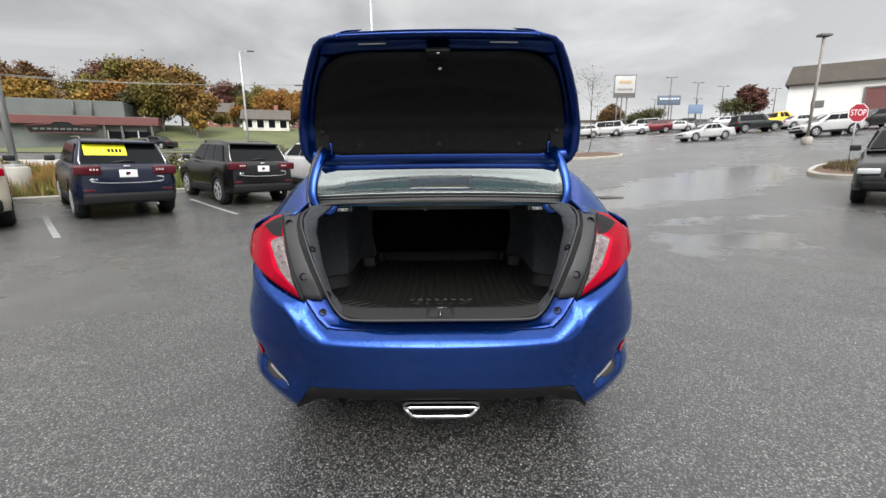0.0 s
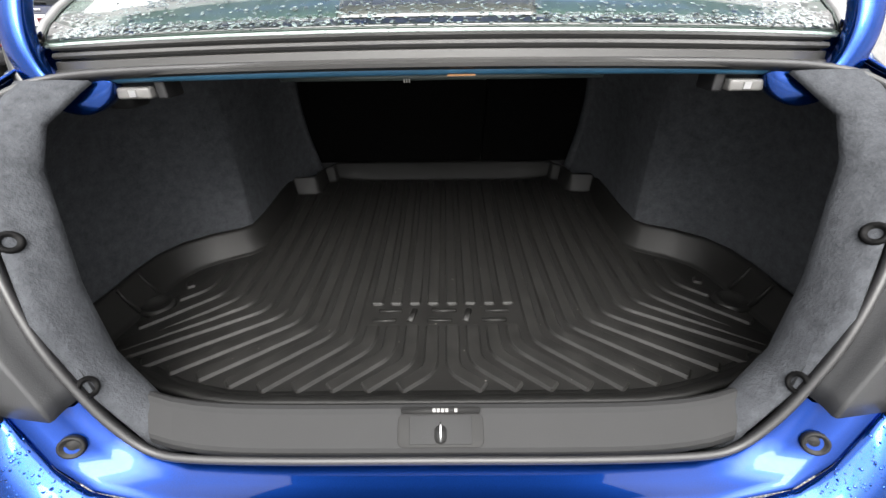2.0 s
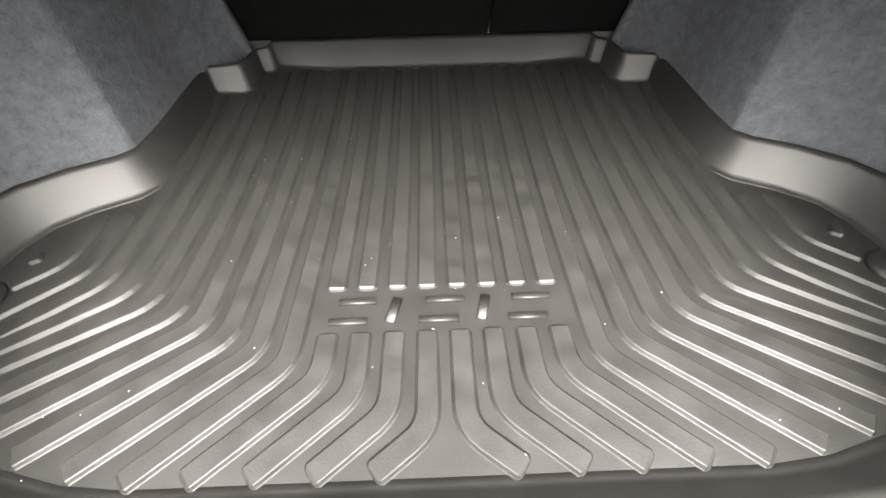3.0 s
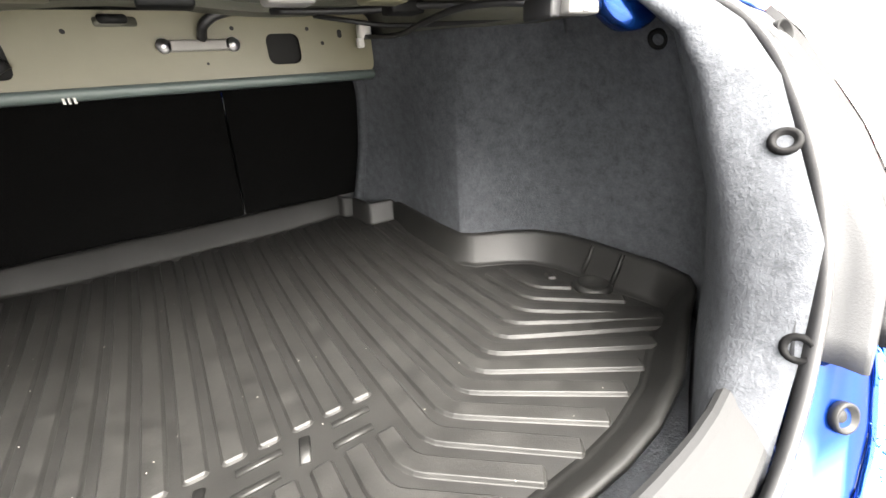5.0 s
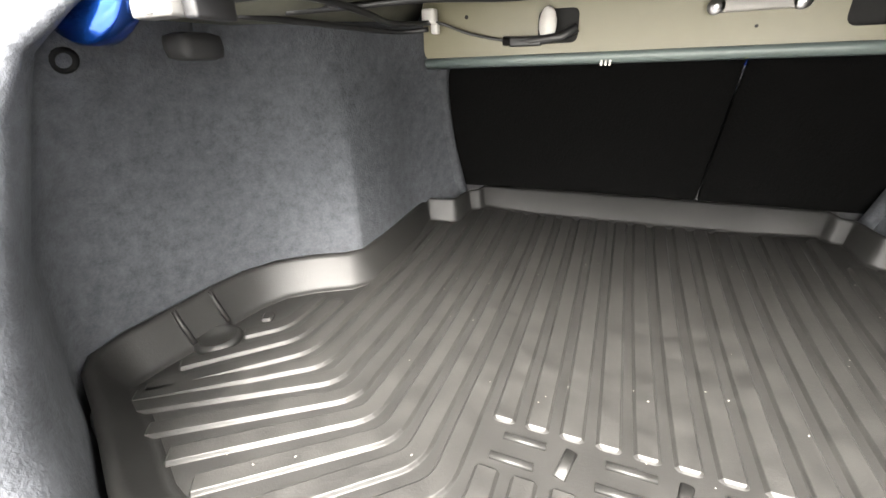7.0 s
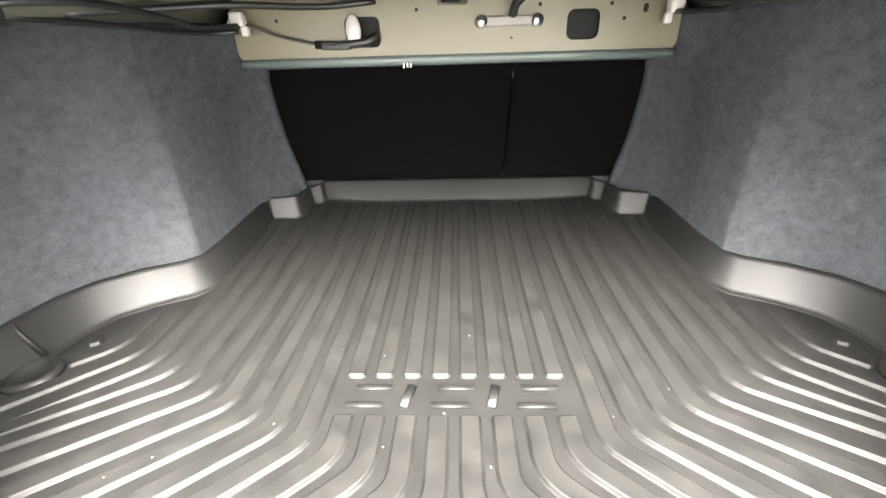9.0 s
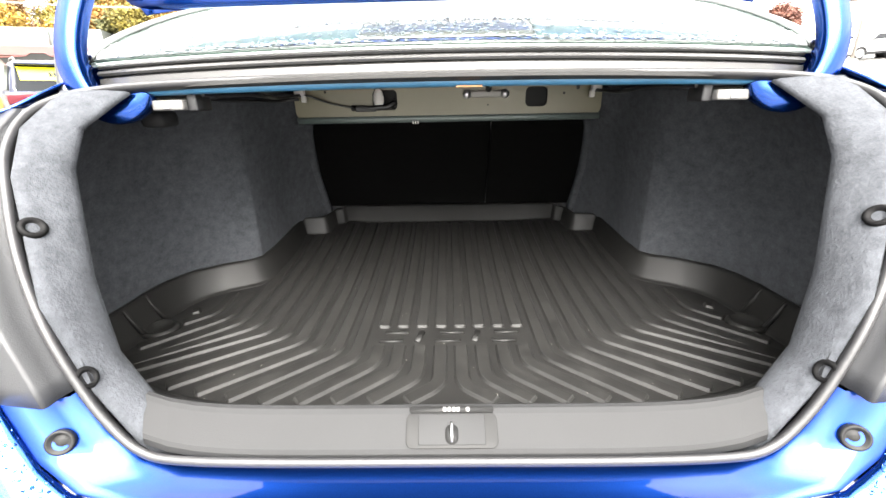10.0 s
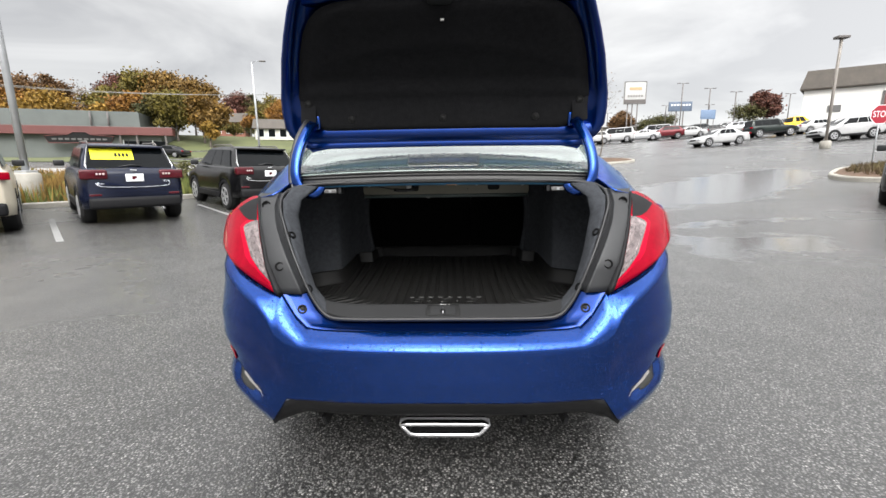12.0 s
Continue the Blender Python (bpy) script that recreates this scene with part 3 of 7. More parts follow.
# half width of the bumper: full at the waist, drawn in at the vents, flared again below them
XB = [(0.26, 0.836), (0.33, 0.865), (0.37, 0.858), (0.40, 0.838), (0.43, 0.823), (0.46, 0.826), (0.52, 0.8528), (0.60, 0.8486), (0.70, 0.818), (0.82, 0.800), (0.845, 0.802)]


def bump_depth(x, z):
    """The bumper's reach: a sloping ledge above the crease, an undercut face below it."""
    zc, top = lerp(CREASE, x), lerp(BUMP_TOP, x)
    if z < zc:
        return lerp(UNDER, zc - z)
    t = min((z - zc) / max(top - zc, 0.01), 1.0)
    end = -0.2095 if x < 0.44 else lerp(YR, top) - 0.002
    return -0.264 + (end + 0.264) * (0.25 * t + 0.75 * t * t)


def vent_dip(x, z):
    """The scooped vents in the corners: how far they are sunk."""
    u = (abs(x) - 0.555) / 0.155
    mid = 0.372 + 0.040 * u
    half_w = 0.006 + 0.030 * min(max(u, 0.0), 1.0)
    return 0.020 * ease(0.0, 0.18, u) * ease(1.02, 0.85, u) * ease(half_w + 0.008, half_w - 0.004, abs(z - mid))


def bump_y(x, z):
    q = min(abs(x) / lerp(XB, z), 0.999)
    return YC - (YC - bump_depth(abs(x), z)) * (1 - q ** SOFT) ** (1 / SOFT) + vent_dip(x, z)


BUMP_LOW = [(0.0, 0.396), (0.40, 0.392), (0.475, 0.385), (0.545, 0.2797), (0.60, 0.281), (0.66, 0.2828), (0.72, 0.285), (0.80, 0.2878)]

# bumper shell, from the seam under the lid round both corners
half = [0.0, 0.06, 0.12, 0.18, 0.24, 0.30, 0.36, 0.385, 0.40, 0.415, 0.43, 0.445, 0.46, 0.475, 0.485, 0.495, 0.51, 0.525, 0.54, 0.553, 0.566, 0.579, 0.592, 0.606, 0.62, 0.635, 0.65, 0.665, 0.68, 0.69, 0.70, 0.71, 0.72, 0.73, 0.74, 0.75, 0.7575, 0.765, 0.7725, 0.78]
LOWN, ZN = 34, 46
rows = []
for k in range(ZN + 1):
    row = []
    for x in [-h for h in reversed(half[1:])] + half:
        a, b = lerp(BUMP_LOW, abs(x)), lerp(BUMP_TOP, abs(x))
        zc = lerp(CREASE, abs(x))          # a tight row of faces follows the crease
        v = k / LOWN
        z = a + (zc - a) * v if k <= LOWN else zc + (b - zc) * ((k - LOWN) / (ZN - LOWN))
        if k in (LOWN - 1, LOWN + 1):
            z = zc + (k - LOWN) * 0.005
        row.append((x, bump_y(x, z), z))
    # the corners turn into the flanks and run to the wheel arch
    for sgn, where in ((-1, 0), (1, len(row))):
        add = []
        for y in (0.18, 0.24, 0.31, 0.38):
            a, b, zc = 0.288, 0.842, 0.792
            z = a + (zc - a) * k / LOWN if k <= LOWN else zc + (b - zc) * ((k - LOWN) / (ZN - LOWN))
            q = (YC - y) / (YC - bump_depth(0.78, min(z, 0.835)))
            add.append((sgn * lerp(XB, z) * (1 - q ** SOFT) ** (1 / SOFT), y, z))
        row = list(reversed(add)) + row if sgn < 0 else row + add
    rows.append(row)
bumper = part("rear_bumper", grid(rows), M_BLUEWET, car, "blue bumper covered in rain drops", thick=0.004)

# charcoal diffuser below it, with short strakes
rows = []
for y_off, zf in ((0.004, 0.0), (0.012, 0.02), (0.035, 0.055), (0.06, 0.078), (0.12, 0.092), (0.30, 0.095)):
    row = []
    for x in [i * 0.545 / 10 for i in range(-10, 11)]:
        z0 = lerp(BUMP_LOW, abs(x)) + 0.008
        low = min(zf, max(0.0, z0 - 0.262))
        row.append((x, bump_y(x, z0) + y_off, z0 - low))
    rows.append(row)
diffuser = part("diffuser", grid(rows), M_DIFF, bumper, "charcoal plastic lower diffuser", thick=0.004)
for x in (-0.38, -0.25, 0.25, 0.38):
    part("strake", plate([(-0.160, 0.30), (-0.140, 0.262), (-0.02, 0.256), (-0.02, 0.30)], 0.012, "x", x - 0.006), M_DIFF, bumper, smooth=False)

# corner vents with a bright slash, and reflectors
for s in (-1, 1):
    def fin(pts, out):
        cols = [(s * x, s * x, a, b) for x, a, b in pts]
        cols = cols if s > 0 else cols[::-1]
        n = 6
        return grid([[(x, bump_y(x, a + (b - a) * k / n) - out, a + (b - a) * k / n) for x, _, a, b in cols] for k in range(n + 1)])

    vent = part("corner_vent", fin(((0.578, 0.373, 0.381), (0.596, 0.371, 0.394), (0.612, 0.371, 0.405), (0.63, 0.372, 0.414), (0.65, 0.374, 0.423), (0.668, 0.379, 0.430), (0.682, 0.388, 0.432)), 0.002), M_VENT, bumper, "grey fin in the bumper's corner", thick=0.002)
    part("vent_trim", fin(((0.56, 0.3735, 0.3765), (0.58, 0.3755, 0.3815), (0.60, 0.3835, 0.392), (0.63, 0.395, 0.406), (0.66, 0.408, 0.421)), 0.005), M_GREYPL, vent, "dull silver slash")
    part("reflector", fin(((0.695, 0.446, 0.470), (0.705, 0.440, 0.478), (0.72, 0.434, 0.480), (0.735, 0.430, 0.478), (0.745, 0.434, 0.472)), 0.003), M_RED, bumper, "red reflector", thick=-0.002)

# exhaust trim: a trapezoid chrome frame
ex = [(-0.147, 0.246), (0.147, 0.246), (0.110, 0.206), (-0.110, 0.206)]
path = []
for (ax, az), (bx, bz) in zip(ex, ex[1:] + ex[:1]):
    for t in (0.08, 0.3, 0.5, 0.7, 0.92):
        path.append((ax + (bx - ax) * t, -0.105 + 0.02 * t * 0, az + (bz - az) * t))
exhaust = part("exhaust_tip", sweep(path, [(-0.0055, 0.014), (0.0055, 0.014), (0.0075, 0.010), (0.0075, -0.020), (-0.0055, -0.020)], closed=True, up=(0, -1, 0)), M_CHROME, car, "chrome trapezoid exhaust tip")
part("exhaust_bore", plate([(-0.133, 0.240), (0.133, 0.240), (0.103, 0.212), (-0.103, 0.212)], 0.12, "y", -0.085), M_BLACK, exhaust, smooth=False)
part("muffler", box(0, 0.25, 0.235, 0.75, 0.42, 0.14, 0.05), M_STEEL, car, "dull steel muffler under the floor")

# blue gutter panel between bumper seam and seal
SEAL = [(0.0, -0.158, 0.620), (0.18, -0.158, 0.620), (0.30, -0.155, 0.621), (0.345, -0.150, 0.628), (0.374, -0.144, 0.655), (0.402, -0.135, 0.70), (0.435, -0.118, 0.77), (0.470, -0.085, 0.84), (0.503, -0.040, 0.905), (0.522, -0.006, 0.945), (0.526, 0.034, 0.980), (0.510, 0.070, 1.000), (0.472, 0.092, 1.010), (0.38, 0.097, 1.016), (0.2, 0.098, 1.020), (0.0, 0.098, 1.021)]
loop = SEAL + [(-x, y, z) for x, y, z in reversed(SEAL[1:-1])]
seal = part("trunk_seal", sweep(smooth_path(loop, 4, True), [(-0.0035, -0.006), (0.004, -0.006), (0.0055, 0.0), (0.004, 0.005), (0.0, 0.0068), (-0.004, 0.005)], closed=True, up=(0, -0.6, 0.8)), M_RUBBER, car, "black rubber seal round the trunk opening")

for s in (-1, 1):
    inner = [(0.0, -0.164, 0.607), (0.18, -0.164, 0.607), (0.30, -0.162, 0.608), (0.352, -0.158, 0.618), (0.384, -0.150, 0.649), (0.412, -0.142, 0.698)]
    outer = [(x, bump_y(x, lerp(BUMP_TOP, x)) + 0.0015, lerp(BUMP_TOP, x) - 0.0008) for x in (0.0, 0.18, 0.30, 0.395, 0.437, 0.476)]
    rows = [[(s * (x - 0.004), y + 0.012, z + 0.001) for x, y, z in inner]]
    for t in (0, 0.3, 0.7, 0.93, 1.0):
        dip = -0.002 * math.sin(math.pi * min(t / 0.93, 1)) - (0.0025 if t == 1.0 else 0)
        rows.append([(s * (a[0] + (b[0] - a[0]) * t), a[1] + (b[1] - a[1]) * t, a[2] + (b[2] - a[2]) * t + dip) for a, b in zip(inner, outer)])
    part("gutter_panel", grid(rows if s < 0 else [list(reversed(r)) for r in rows]), M_BLUESHADE, car, "blue painted gutter below the opening")
    part("rubber_plug", moved(lathe([(0.001, -0.003), (0.004, -0.003), (0.006, -0.0045), (0.0085, -0.0045), (0.0105, 0.0006), (0.0122, 0.0008), (0.0135, 0.0), (0.0135, -0.006)], 18), look((s * 0.416, -0.1660, 0.6575), (s * 0.736, 0.7140, 0.3175))), M_BLACK, car, "black rubber plug")

# black trim beside the opening
TRIM_IN = [(0.703, 0.411), (0.78, 0.445), (0.84, 0.481), (0.895, 0.513), (0.955, 0.539), (0.99, 0.540)]
TRIM_OUT = [(0.703, 0.484), (0.78, 0.516), (0.84, 0.544), (0.895, 0.572), (0.955, 0.599), (0.99, 0.612)]
TRIM_Y = [(0.67, -0.176), (0.703, -0.163), (0.783, -0.145), (0.84, -0.108), (0.90, -0.06), (0.955, -0.002), (0.99, 0.045)]
SEAL_X = [(z, x) for x, y, z in SEAL[5:11]]
SEAL_Y = [(z, y) for x, y, z in SEAL[5:11]]
for s in (-1, 1):
    rows = []
    for k in range(15):
        z = 0.703 + (0.99 - 0.703) * k / 14
        xi, xo, y = lerp(TRIM_IN, z), lerp(TRIM_OUT, z), lerp(TRIM_Y, z)
        row = [(s * (lerp(SEAL_X, z) - 0.004), lerp(SEAL_Y, z) + 0.012, z), (s * (lerp(SEAL_X, z) + 0.004), lerp(SEAL_Y, z) + 0.004, z), (s * (xi + 0.002), y + 0.012, z)]
        for t, lift in ((0.03, 0.004), (0.06, 0.0005), (0.10, 0.0), (0.5, 0.0), (0.9, 0.0), (0.96, 0.001), (0.985, 0.002), (1.0, 0.006)):
            row.append((s * (xi + (xo - xi) * t), y + lift + 0.010 * (t - 0.5), z))
        rows.append(row if s > 0 else list(reversed(row)))
    trim = part("aperture_trim", grid(rows), M_BLACKPL, car, "matt black plastic trim beside the opening", thick=0.003)
    for z in (0.783, 0.955):
        xm, y = (0.482 if z < 0.9 else 0.570), lerp(TRIM_Y, z)
        part("trim_clip", moved(lathe([(0.001, -0.003), (0.004, -0.003), (0.006, -0.0045), (0.0085, -0.0045), (0.0105, 0.0006), (0.0122, 0.0008), (0.0135, 0.0), (0.0135, -0.006)], 18), look((s * xm, y - 0.001, z), (s * xm * 1.3, y + 1.0, z - 0.4))), M_HOLE, trim, "black clip in a recess")

# tail lamps: a red wrap-round bracket, a clear lens inside it and a dark corner
LAMP_LOW = [(0.482, 0.706), (0.491, 0.709), (0.537, 0.729), (0.576, 0.746), (0.619, 0.765), (0.657, 0.783), (0.69, 0.798), (0.74, 0.822), (0.785, 0.842)]
LAMP_TOP = [(0.606, 0.983), (0.63, 0.981), (0.66, 0.969), (0.70, 0.941), (0.75, 0.913), (0.785, 0.894)]
for s in (-1, 1):
    lamp_cols = []
    for k in range(23):
        u = (k / 22) ** 0.9
        x0 = 0.491 + (0.785 - 0.491) * u
        x1 = 0.6085 + (0.785 - 0.6085) * u
        lamp_cols.append((s * x0, s * x1, lerp(LAMP_LOW, x0), lerp(LAMP_TOP, x1)))
    lamp = part("tail_lamp", tail_patch(lamp_cols if s > 0 else list(reversed(lamp_cols)), 0.010), M_RED, car, "red wrap-round tail lamp wet with rain", thick=0.03)

    def inlay(name, pts, out, m, label, under=lamp):
        cols = [(s * a, s * b, c, d) for a, b, c, d in pts]
        return part(name, tail_patch(cols if s > 0 else cols[::-1], out), m, under, label)

    edge = [(s * 0.478, s * 0.6035, 0.702, 0.983), (s * 0.486, s * 0.6062, 0.706, 0.983), (s * 0.4935, s * 0.609, 0.710, 0.983)]
    part("lamp_bezel", tail_patch(edge if s > 0 else edge[::-1], 0.0112), M_CLAD, lamp, "black inner edge of the lamp", thick=0.032)
    inlay("light_guide", ((0.503, 0.581, 0.733, 0.916), (0.528, 0.600, 0.750, 0.914), (0.55, 0.626, 0.768, 0.908), (0.585, 0.640, 0.790, 0.899), (0.606, 0.650, 0.808, 0.889)), 0.0115, M_REDBAND, "brighter red light guide round the lens")
    inlay("lens_rim", ((0.506, 0.579, 0.742, 0.911), (0.525, 0.594, 0.757, 0.909), (0.545, 0.610, 0.775, 0.904), (0.566, 0.627, 0.794, 0.896), (0.580, 0.634, 0.806, 0.888)), 0.0128, M_LENSRIM, "pale rim of the lens")
    lens = inlay("clear_lens", ((0.508, 0.579, 0.746, 0.908), (0.524, 0.592, 0.761, 0.906), (0.542, 0.606, 0.779, 0.901), (0.560, 0.623, 0.797, 0.893), (0.573, 0.629, 0.809, 0.885)), 0.014, M_LENS, "clear faceted lens")
    for k in range(5):
        u = 0.12 + 0.17 * k
        inlay("lens_facet", ((0.515 + 0.080 * u, 0.524 + 0.080 * u, 0.768 + 0.125 * u, 0.782 + 0.125 * u), (0.534 + 0.065 * u, 0.542 + 0.065 * u, 0.778 + 0.110 * u, 0.795 + 0.110 * u), (0.552 + 0.055 * u, 0.558 + 0.055 * u, 0.792 + 0.09 * u, 0.806 + 0.09 * u)), 0.0155, M_LENSRIM, "silver reflector facet", lens)
    inlay("lamp_corner", ((0.584, 0.603, 0.908, 0.978), (0.600, 0.622, 0.910, 0.973), (0.616, 0.648, 0.910, 0.961), (0.645, 0.680, 0.920, 0.942)), 0.0128, M_CLAD, "dark grey corner panel")

# quarter panels, pillars and flanks
GLASS_W = [(0.0, 0.500), (0.04, 0.525), (0.10, 0.548), (0.20, 0.572), (0.35, 0.580), (0.6, 0.568), (1.0, 0.525)]


def glass_at(t, u, up=0.0):
    """A place on the rear window: t across, u from its foot to the roof."""
    bow = 1 - t * t
    return (lerp(GLASS_W, u) * t, 0.128 + 1.092 * u - 0.022 * bow, 1.046 + 0.299 * u + 0.012 * bow + 0.02 * math.sin(math.pi * u) + up)


for s in (-1, 1):
    secs = []
    for y, xi, zi, xo, zo in ((0.030, 0.560, 0.985, 0.606, 0.976), (0.050, 0.540, 0.998, 0.655, 0.962), (0.07, 0.53, 1.010, 0.70, 0.932), (0.095, 0.520, 1.022, 0.745, 0.905), (0.128, 0.506, 1.036, 0.765, 0.898), (0.17, 0.530, 1.052, 0.775, 0.896), (0.24, 0.554, 1.076, 0.786, 0.896), (0.35, 0.579, 1.113, 0.795, 0.915),
                              (0.50, 0.585, 1.158, 0.808, 0.937), (0.78, 0.575, 1.236, 0.818, 0.958), (1.0, 0.551, 1.289, 0.82, 0.963), (1.22, 0.530, 1.346, 0.82, 0.962)):
        row = []
        for t in (0, 0.25, 0.5, 0.75, 0.92, 1.0):
            bulge = math.sin(math.pi * t)
            k = ease(0.06, 0.4, y)
            row.append((s * (xi + (xo - xi) * t + 0.012 * bulge * k), y, zi + (zo - zi) * t + 0.024 * bulge * k))
        secs.append(row if s > 0 else list(reversed(row)))
    part("quarter_panel", grid(secs), M_BLUEWET, car, "blue quarter panel and roof pillar wet with rain", thick=0.003)
    # flank from the lamp to the door, with a wheel arch cut to the tyre
    ys = [0.20, 0.24, 0.30, 0.36] + [0.385 + 0.77 * k / 22 for k in range(23)] + [1.2, 1.6, 2.0, 2.6, 3.0] + [3.085 + 0.77 * k / 22 for k in range(23)] + [3.9, 4.0, 4.1]
    rows = []
    for k in range(15):
        row = []
        for y in ys:
            z0 = 0.26 if y > 0.34 else 0.842
            for wy in (0.77, 3.47):
                if abs(y - wy) < 0.36:
                    z0 = max(z0, 0.315 + math.sqrt(0.36 ** 2 - (y - wy) ** 2))
            z1 = lerp([(0.2, 0.90), (0.24, 0.917), (0.375, 0.926), (0.6, 0.94), (1.2, 0.958)], y) - 0.14 * ease(3.0, 4.1, y)
            z = z0 + (z1 - z0) * k / 14
            if y < YC:
                q = (YC - y) / (YC - lerp(YR, z))
                x = lerp(XS, z) * (1 - q ** BEND) ** (1 / BEND)
            else:
                x = lerp(XS, z)
            x -= 0.10 * ease(3.4, 4.2, y)
            row.append((s * x, y, z))
        rows.append(row if s < 0 else list(reversed(row)))
    part("flank", grid(rows), M_BLUE, car, thick=0.003)
    cx = s * 0.815
    win = [(cx * 0.985, 1.32, 0.985), (cx * 0.985, 3.05, 0.96), (s * 0.66, 2.45, 1.32), (s * 0.615, 1.75, 1.355), (s * 0.60, 1.30, 1.325)]
    part("side_window", (win, [(0, 1, 2, 3, 4) if s > 0 else (4, 3, 2, 1, 0)]), M_TINT, car, "tinted side windows", smooth=False, thick=0.006)
    part("roof_rail", sweep(smooth_path([(s * 0.55, 1.22, 1.345), (s * 0.615, 1.75, 1.375), (s * 0.66, 2.45, 1.345), (s * 0.80, 3.1, 0.98)], 5), ring(0.035, 8)), M_BLUE, car)
    for wy in (0.77, 3.47):
        tyre = part("wheel", moved(lathe([(0.20, -0.10), (0.30, -0.105), (0.318, -0.085), (0.322, 0.0), (0.318, 0.085), (0.30, 0.105), (0.20, 0.10)], 36, "x"), pose(s * 0.722, wy, 0.322)), M_TYRE, car)
        spokes = [lathe([(0.20, 0.075), (0.205, 0.09), (0.215, 0.095), (0.222, 0.06)], 36, "x"), lathe([(0.001, 0.085), (0.05, 0.085), (0.06, 0.06)], 20, "x")]
        for k in range(10):
            spokes.append(moved(box(0.072, 0, 0.125, 0.02, 0.028, 0.19, 0.005), pose(0, 0, 0, 36 * k)))
        g = join(*spokes)
        part("rim", moved(g if s > 0 else flipx(g), pose(s * 0.722, wy, 0.322)), M_RIM, tyre)
        part("wheel_well", moved(lathe([(0.001, -0.13), (0.352, -0.13), (0.352, 0.10)], 30, "x") if s > 0 else flipx(lathe([(0.001, -0.13), (0.352, -0.13), (0.352, 0.10)], 30, "x")), pose(s * 0.69, wy, 0.322)), M_BLACK, car)

# roof, windscreen, bonnet and nose
rows = []
for y, z, w in ((1.215, 1.347, 0.525), (1.45, 1.385, 0.575), (1.9, 1.412, 0.615), (2.3, 1.40, 0.64), (2.55, 1.365, 0.655)):
    rows.append([(w * t, y, z - 0.045 * abs(t) ** 2.5) for t in (-1, -0.8, -0.5, 0, 0.5, 0.8, 1)])
part("roof", grid(rows), M_BLUEWET, car, "blue roof wet with rain", thick=0.02)
rows = [[(0.655 * t, 2.55, 1.36 - 0.045 * abs(t) ** 2.5) for t in (-1, -0.5, 0, 0.5, 1)], [(0.73 * t, 2.95 + 0.04 * (1 - t * t), 1.17) for t in (-1, -0.5, 0, 0.5, 1)], [(0.77 * t, 3.25 + 0.1 * (1 - t * t), 0.985) for t in (-1, -0.5, 0, 0.5, 1)]]
part("windscreen", grid(rows), M_TINT, car, thick=0.006)
rows = []
for y, z, w in ((3.25, 0.98, 0.80), (3.6, 0.93, 0.79), (3.95, 0.86, 0.75), (4.2, 0.76, 0.70), (4.32, 0.62, 0.66), (4.36, 0.45, 0.68), (4.30, 0.25, 0.66)):
    rows.append([(w * t, y - 0.22 * abs(t) ** 3, z - 0.03 * t * t) for t in (-1, -0.85, -0.6, -0.3, 0, 0.3, 0.6, 0.85, 1)])
part("bonnet", grid(rows), M_BLUE, car, thick=0.004)
part("underbody", box(0, 2.1, 0.27, 1.40, 3.9, 0.08, 0.02), M_BLACK, car)
part("cabin_tub", join(box(0, 1.95, 0.62, 1.5, 2.3, 0.5, 0.05), box(0, 1.0, 0.99, 1.30, 0.55, 0.06, 0.02), box(0, 0.56, 1.055, 1.06, 0.72, 0.006, 0.002)), M_CABIN, car, "black cabin floor and parcel shelf")
for x in (-0.36, 0.0, 0.36):
    part("rear_headrest", box(x, 1.28, 1.10, 0.26 if x else 0.2, 0.10, 0.17, 0.04), M_CABIN, car, sub=1)
part("high_brake_lamp", box(0.0, 0.34, 1.070, 0.28, 0.06, 0.022, 0.006), M_REDDK, car, "red high-level brake lamp behind the glass")

# rear window: misted over, clear and dark along its foot
TS = [k / 12 for k in range(-12, 13)]
US = (0.0, 0.02, 0.05, 0.10, 0.16, 0.25, 0.35, 0.5, 0.7, 0.85, 1.0)
rear_window = part("rear_window", grid([[glass_at(t, u) for t in TS] for u in US]), M_WETGLASS, car, "rear window misted and streaked with rain drops", thick=0.005)
rear_window.visible_shadow = False
for s in (-1, 1):
    part("window_moulding", tube([glass_at(s * 1.01, u, 0.003) for u in US], 0.006, 6), M_GLOSSBLK, rear_window)


def glass_strip(u0, u1, t0, t1, up):
    """A strip on the glass; u0 and u1 are functions of t."""
    ts = [t0 + (t1 - t0) * k / 30 for k in range(31)]
    return grid([[glass_at(t, u0(t) + (u1(t) - u0(t)) * v, up) for t in ts] for v in (0, 0.33, 0.67, 1.0)])


def band_top(t):
    return 0.052 + 0.108 * (1 - t * t) + 0.03 * ease(0.88, 0.97, abs(t))


part("window_band", glass_strip(lambda t: 0.001, band_top, -0.985, 0.985, 0.003), M_BAND, rear_window, "grey-green beaded band along the foot of the glass", thick=0.001)
for t0, t1 in ((-0.74, -0.235), (0.235, 0.74)):
    part("band_edge", glass_strip(lambda t: band_top(t) - 0.022 * ease(0.74, 0.5, abs(t)), lambda t: band_top(t) + 0.001, t0, t1, 0.0042), M_BANDDK, rear_window, "dark beaded edge of the band", thick=0.0005)
part("foot_strip", glass_strip(lambda t: 0.0005, lambda t: 0.026 + 0.03 * ease(0.9, 0.98, abs(t)), -0.985, 0.985, 0.0046), M_BANDDK, rear_window, "black beaded strip at the foot of the glass", thick=0.0005)
part("lamp_window", glass_strip(lambda t: 0.024, lambda t: band_top(t) + 0.001, -0.24, 0.24, 0.0052), M_BANDRED, rear_window, "dark red brake lamp behind beaded glass", thick=0.0005)

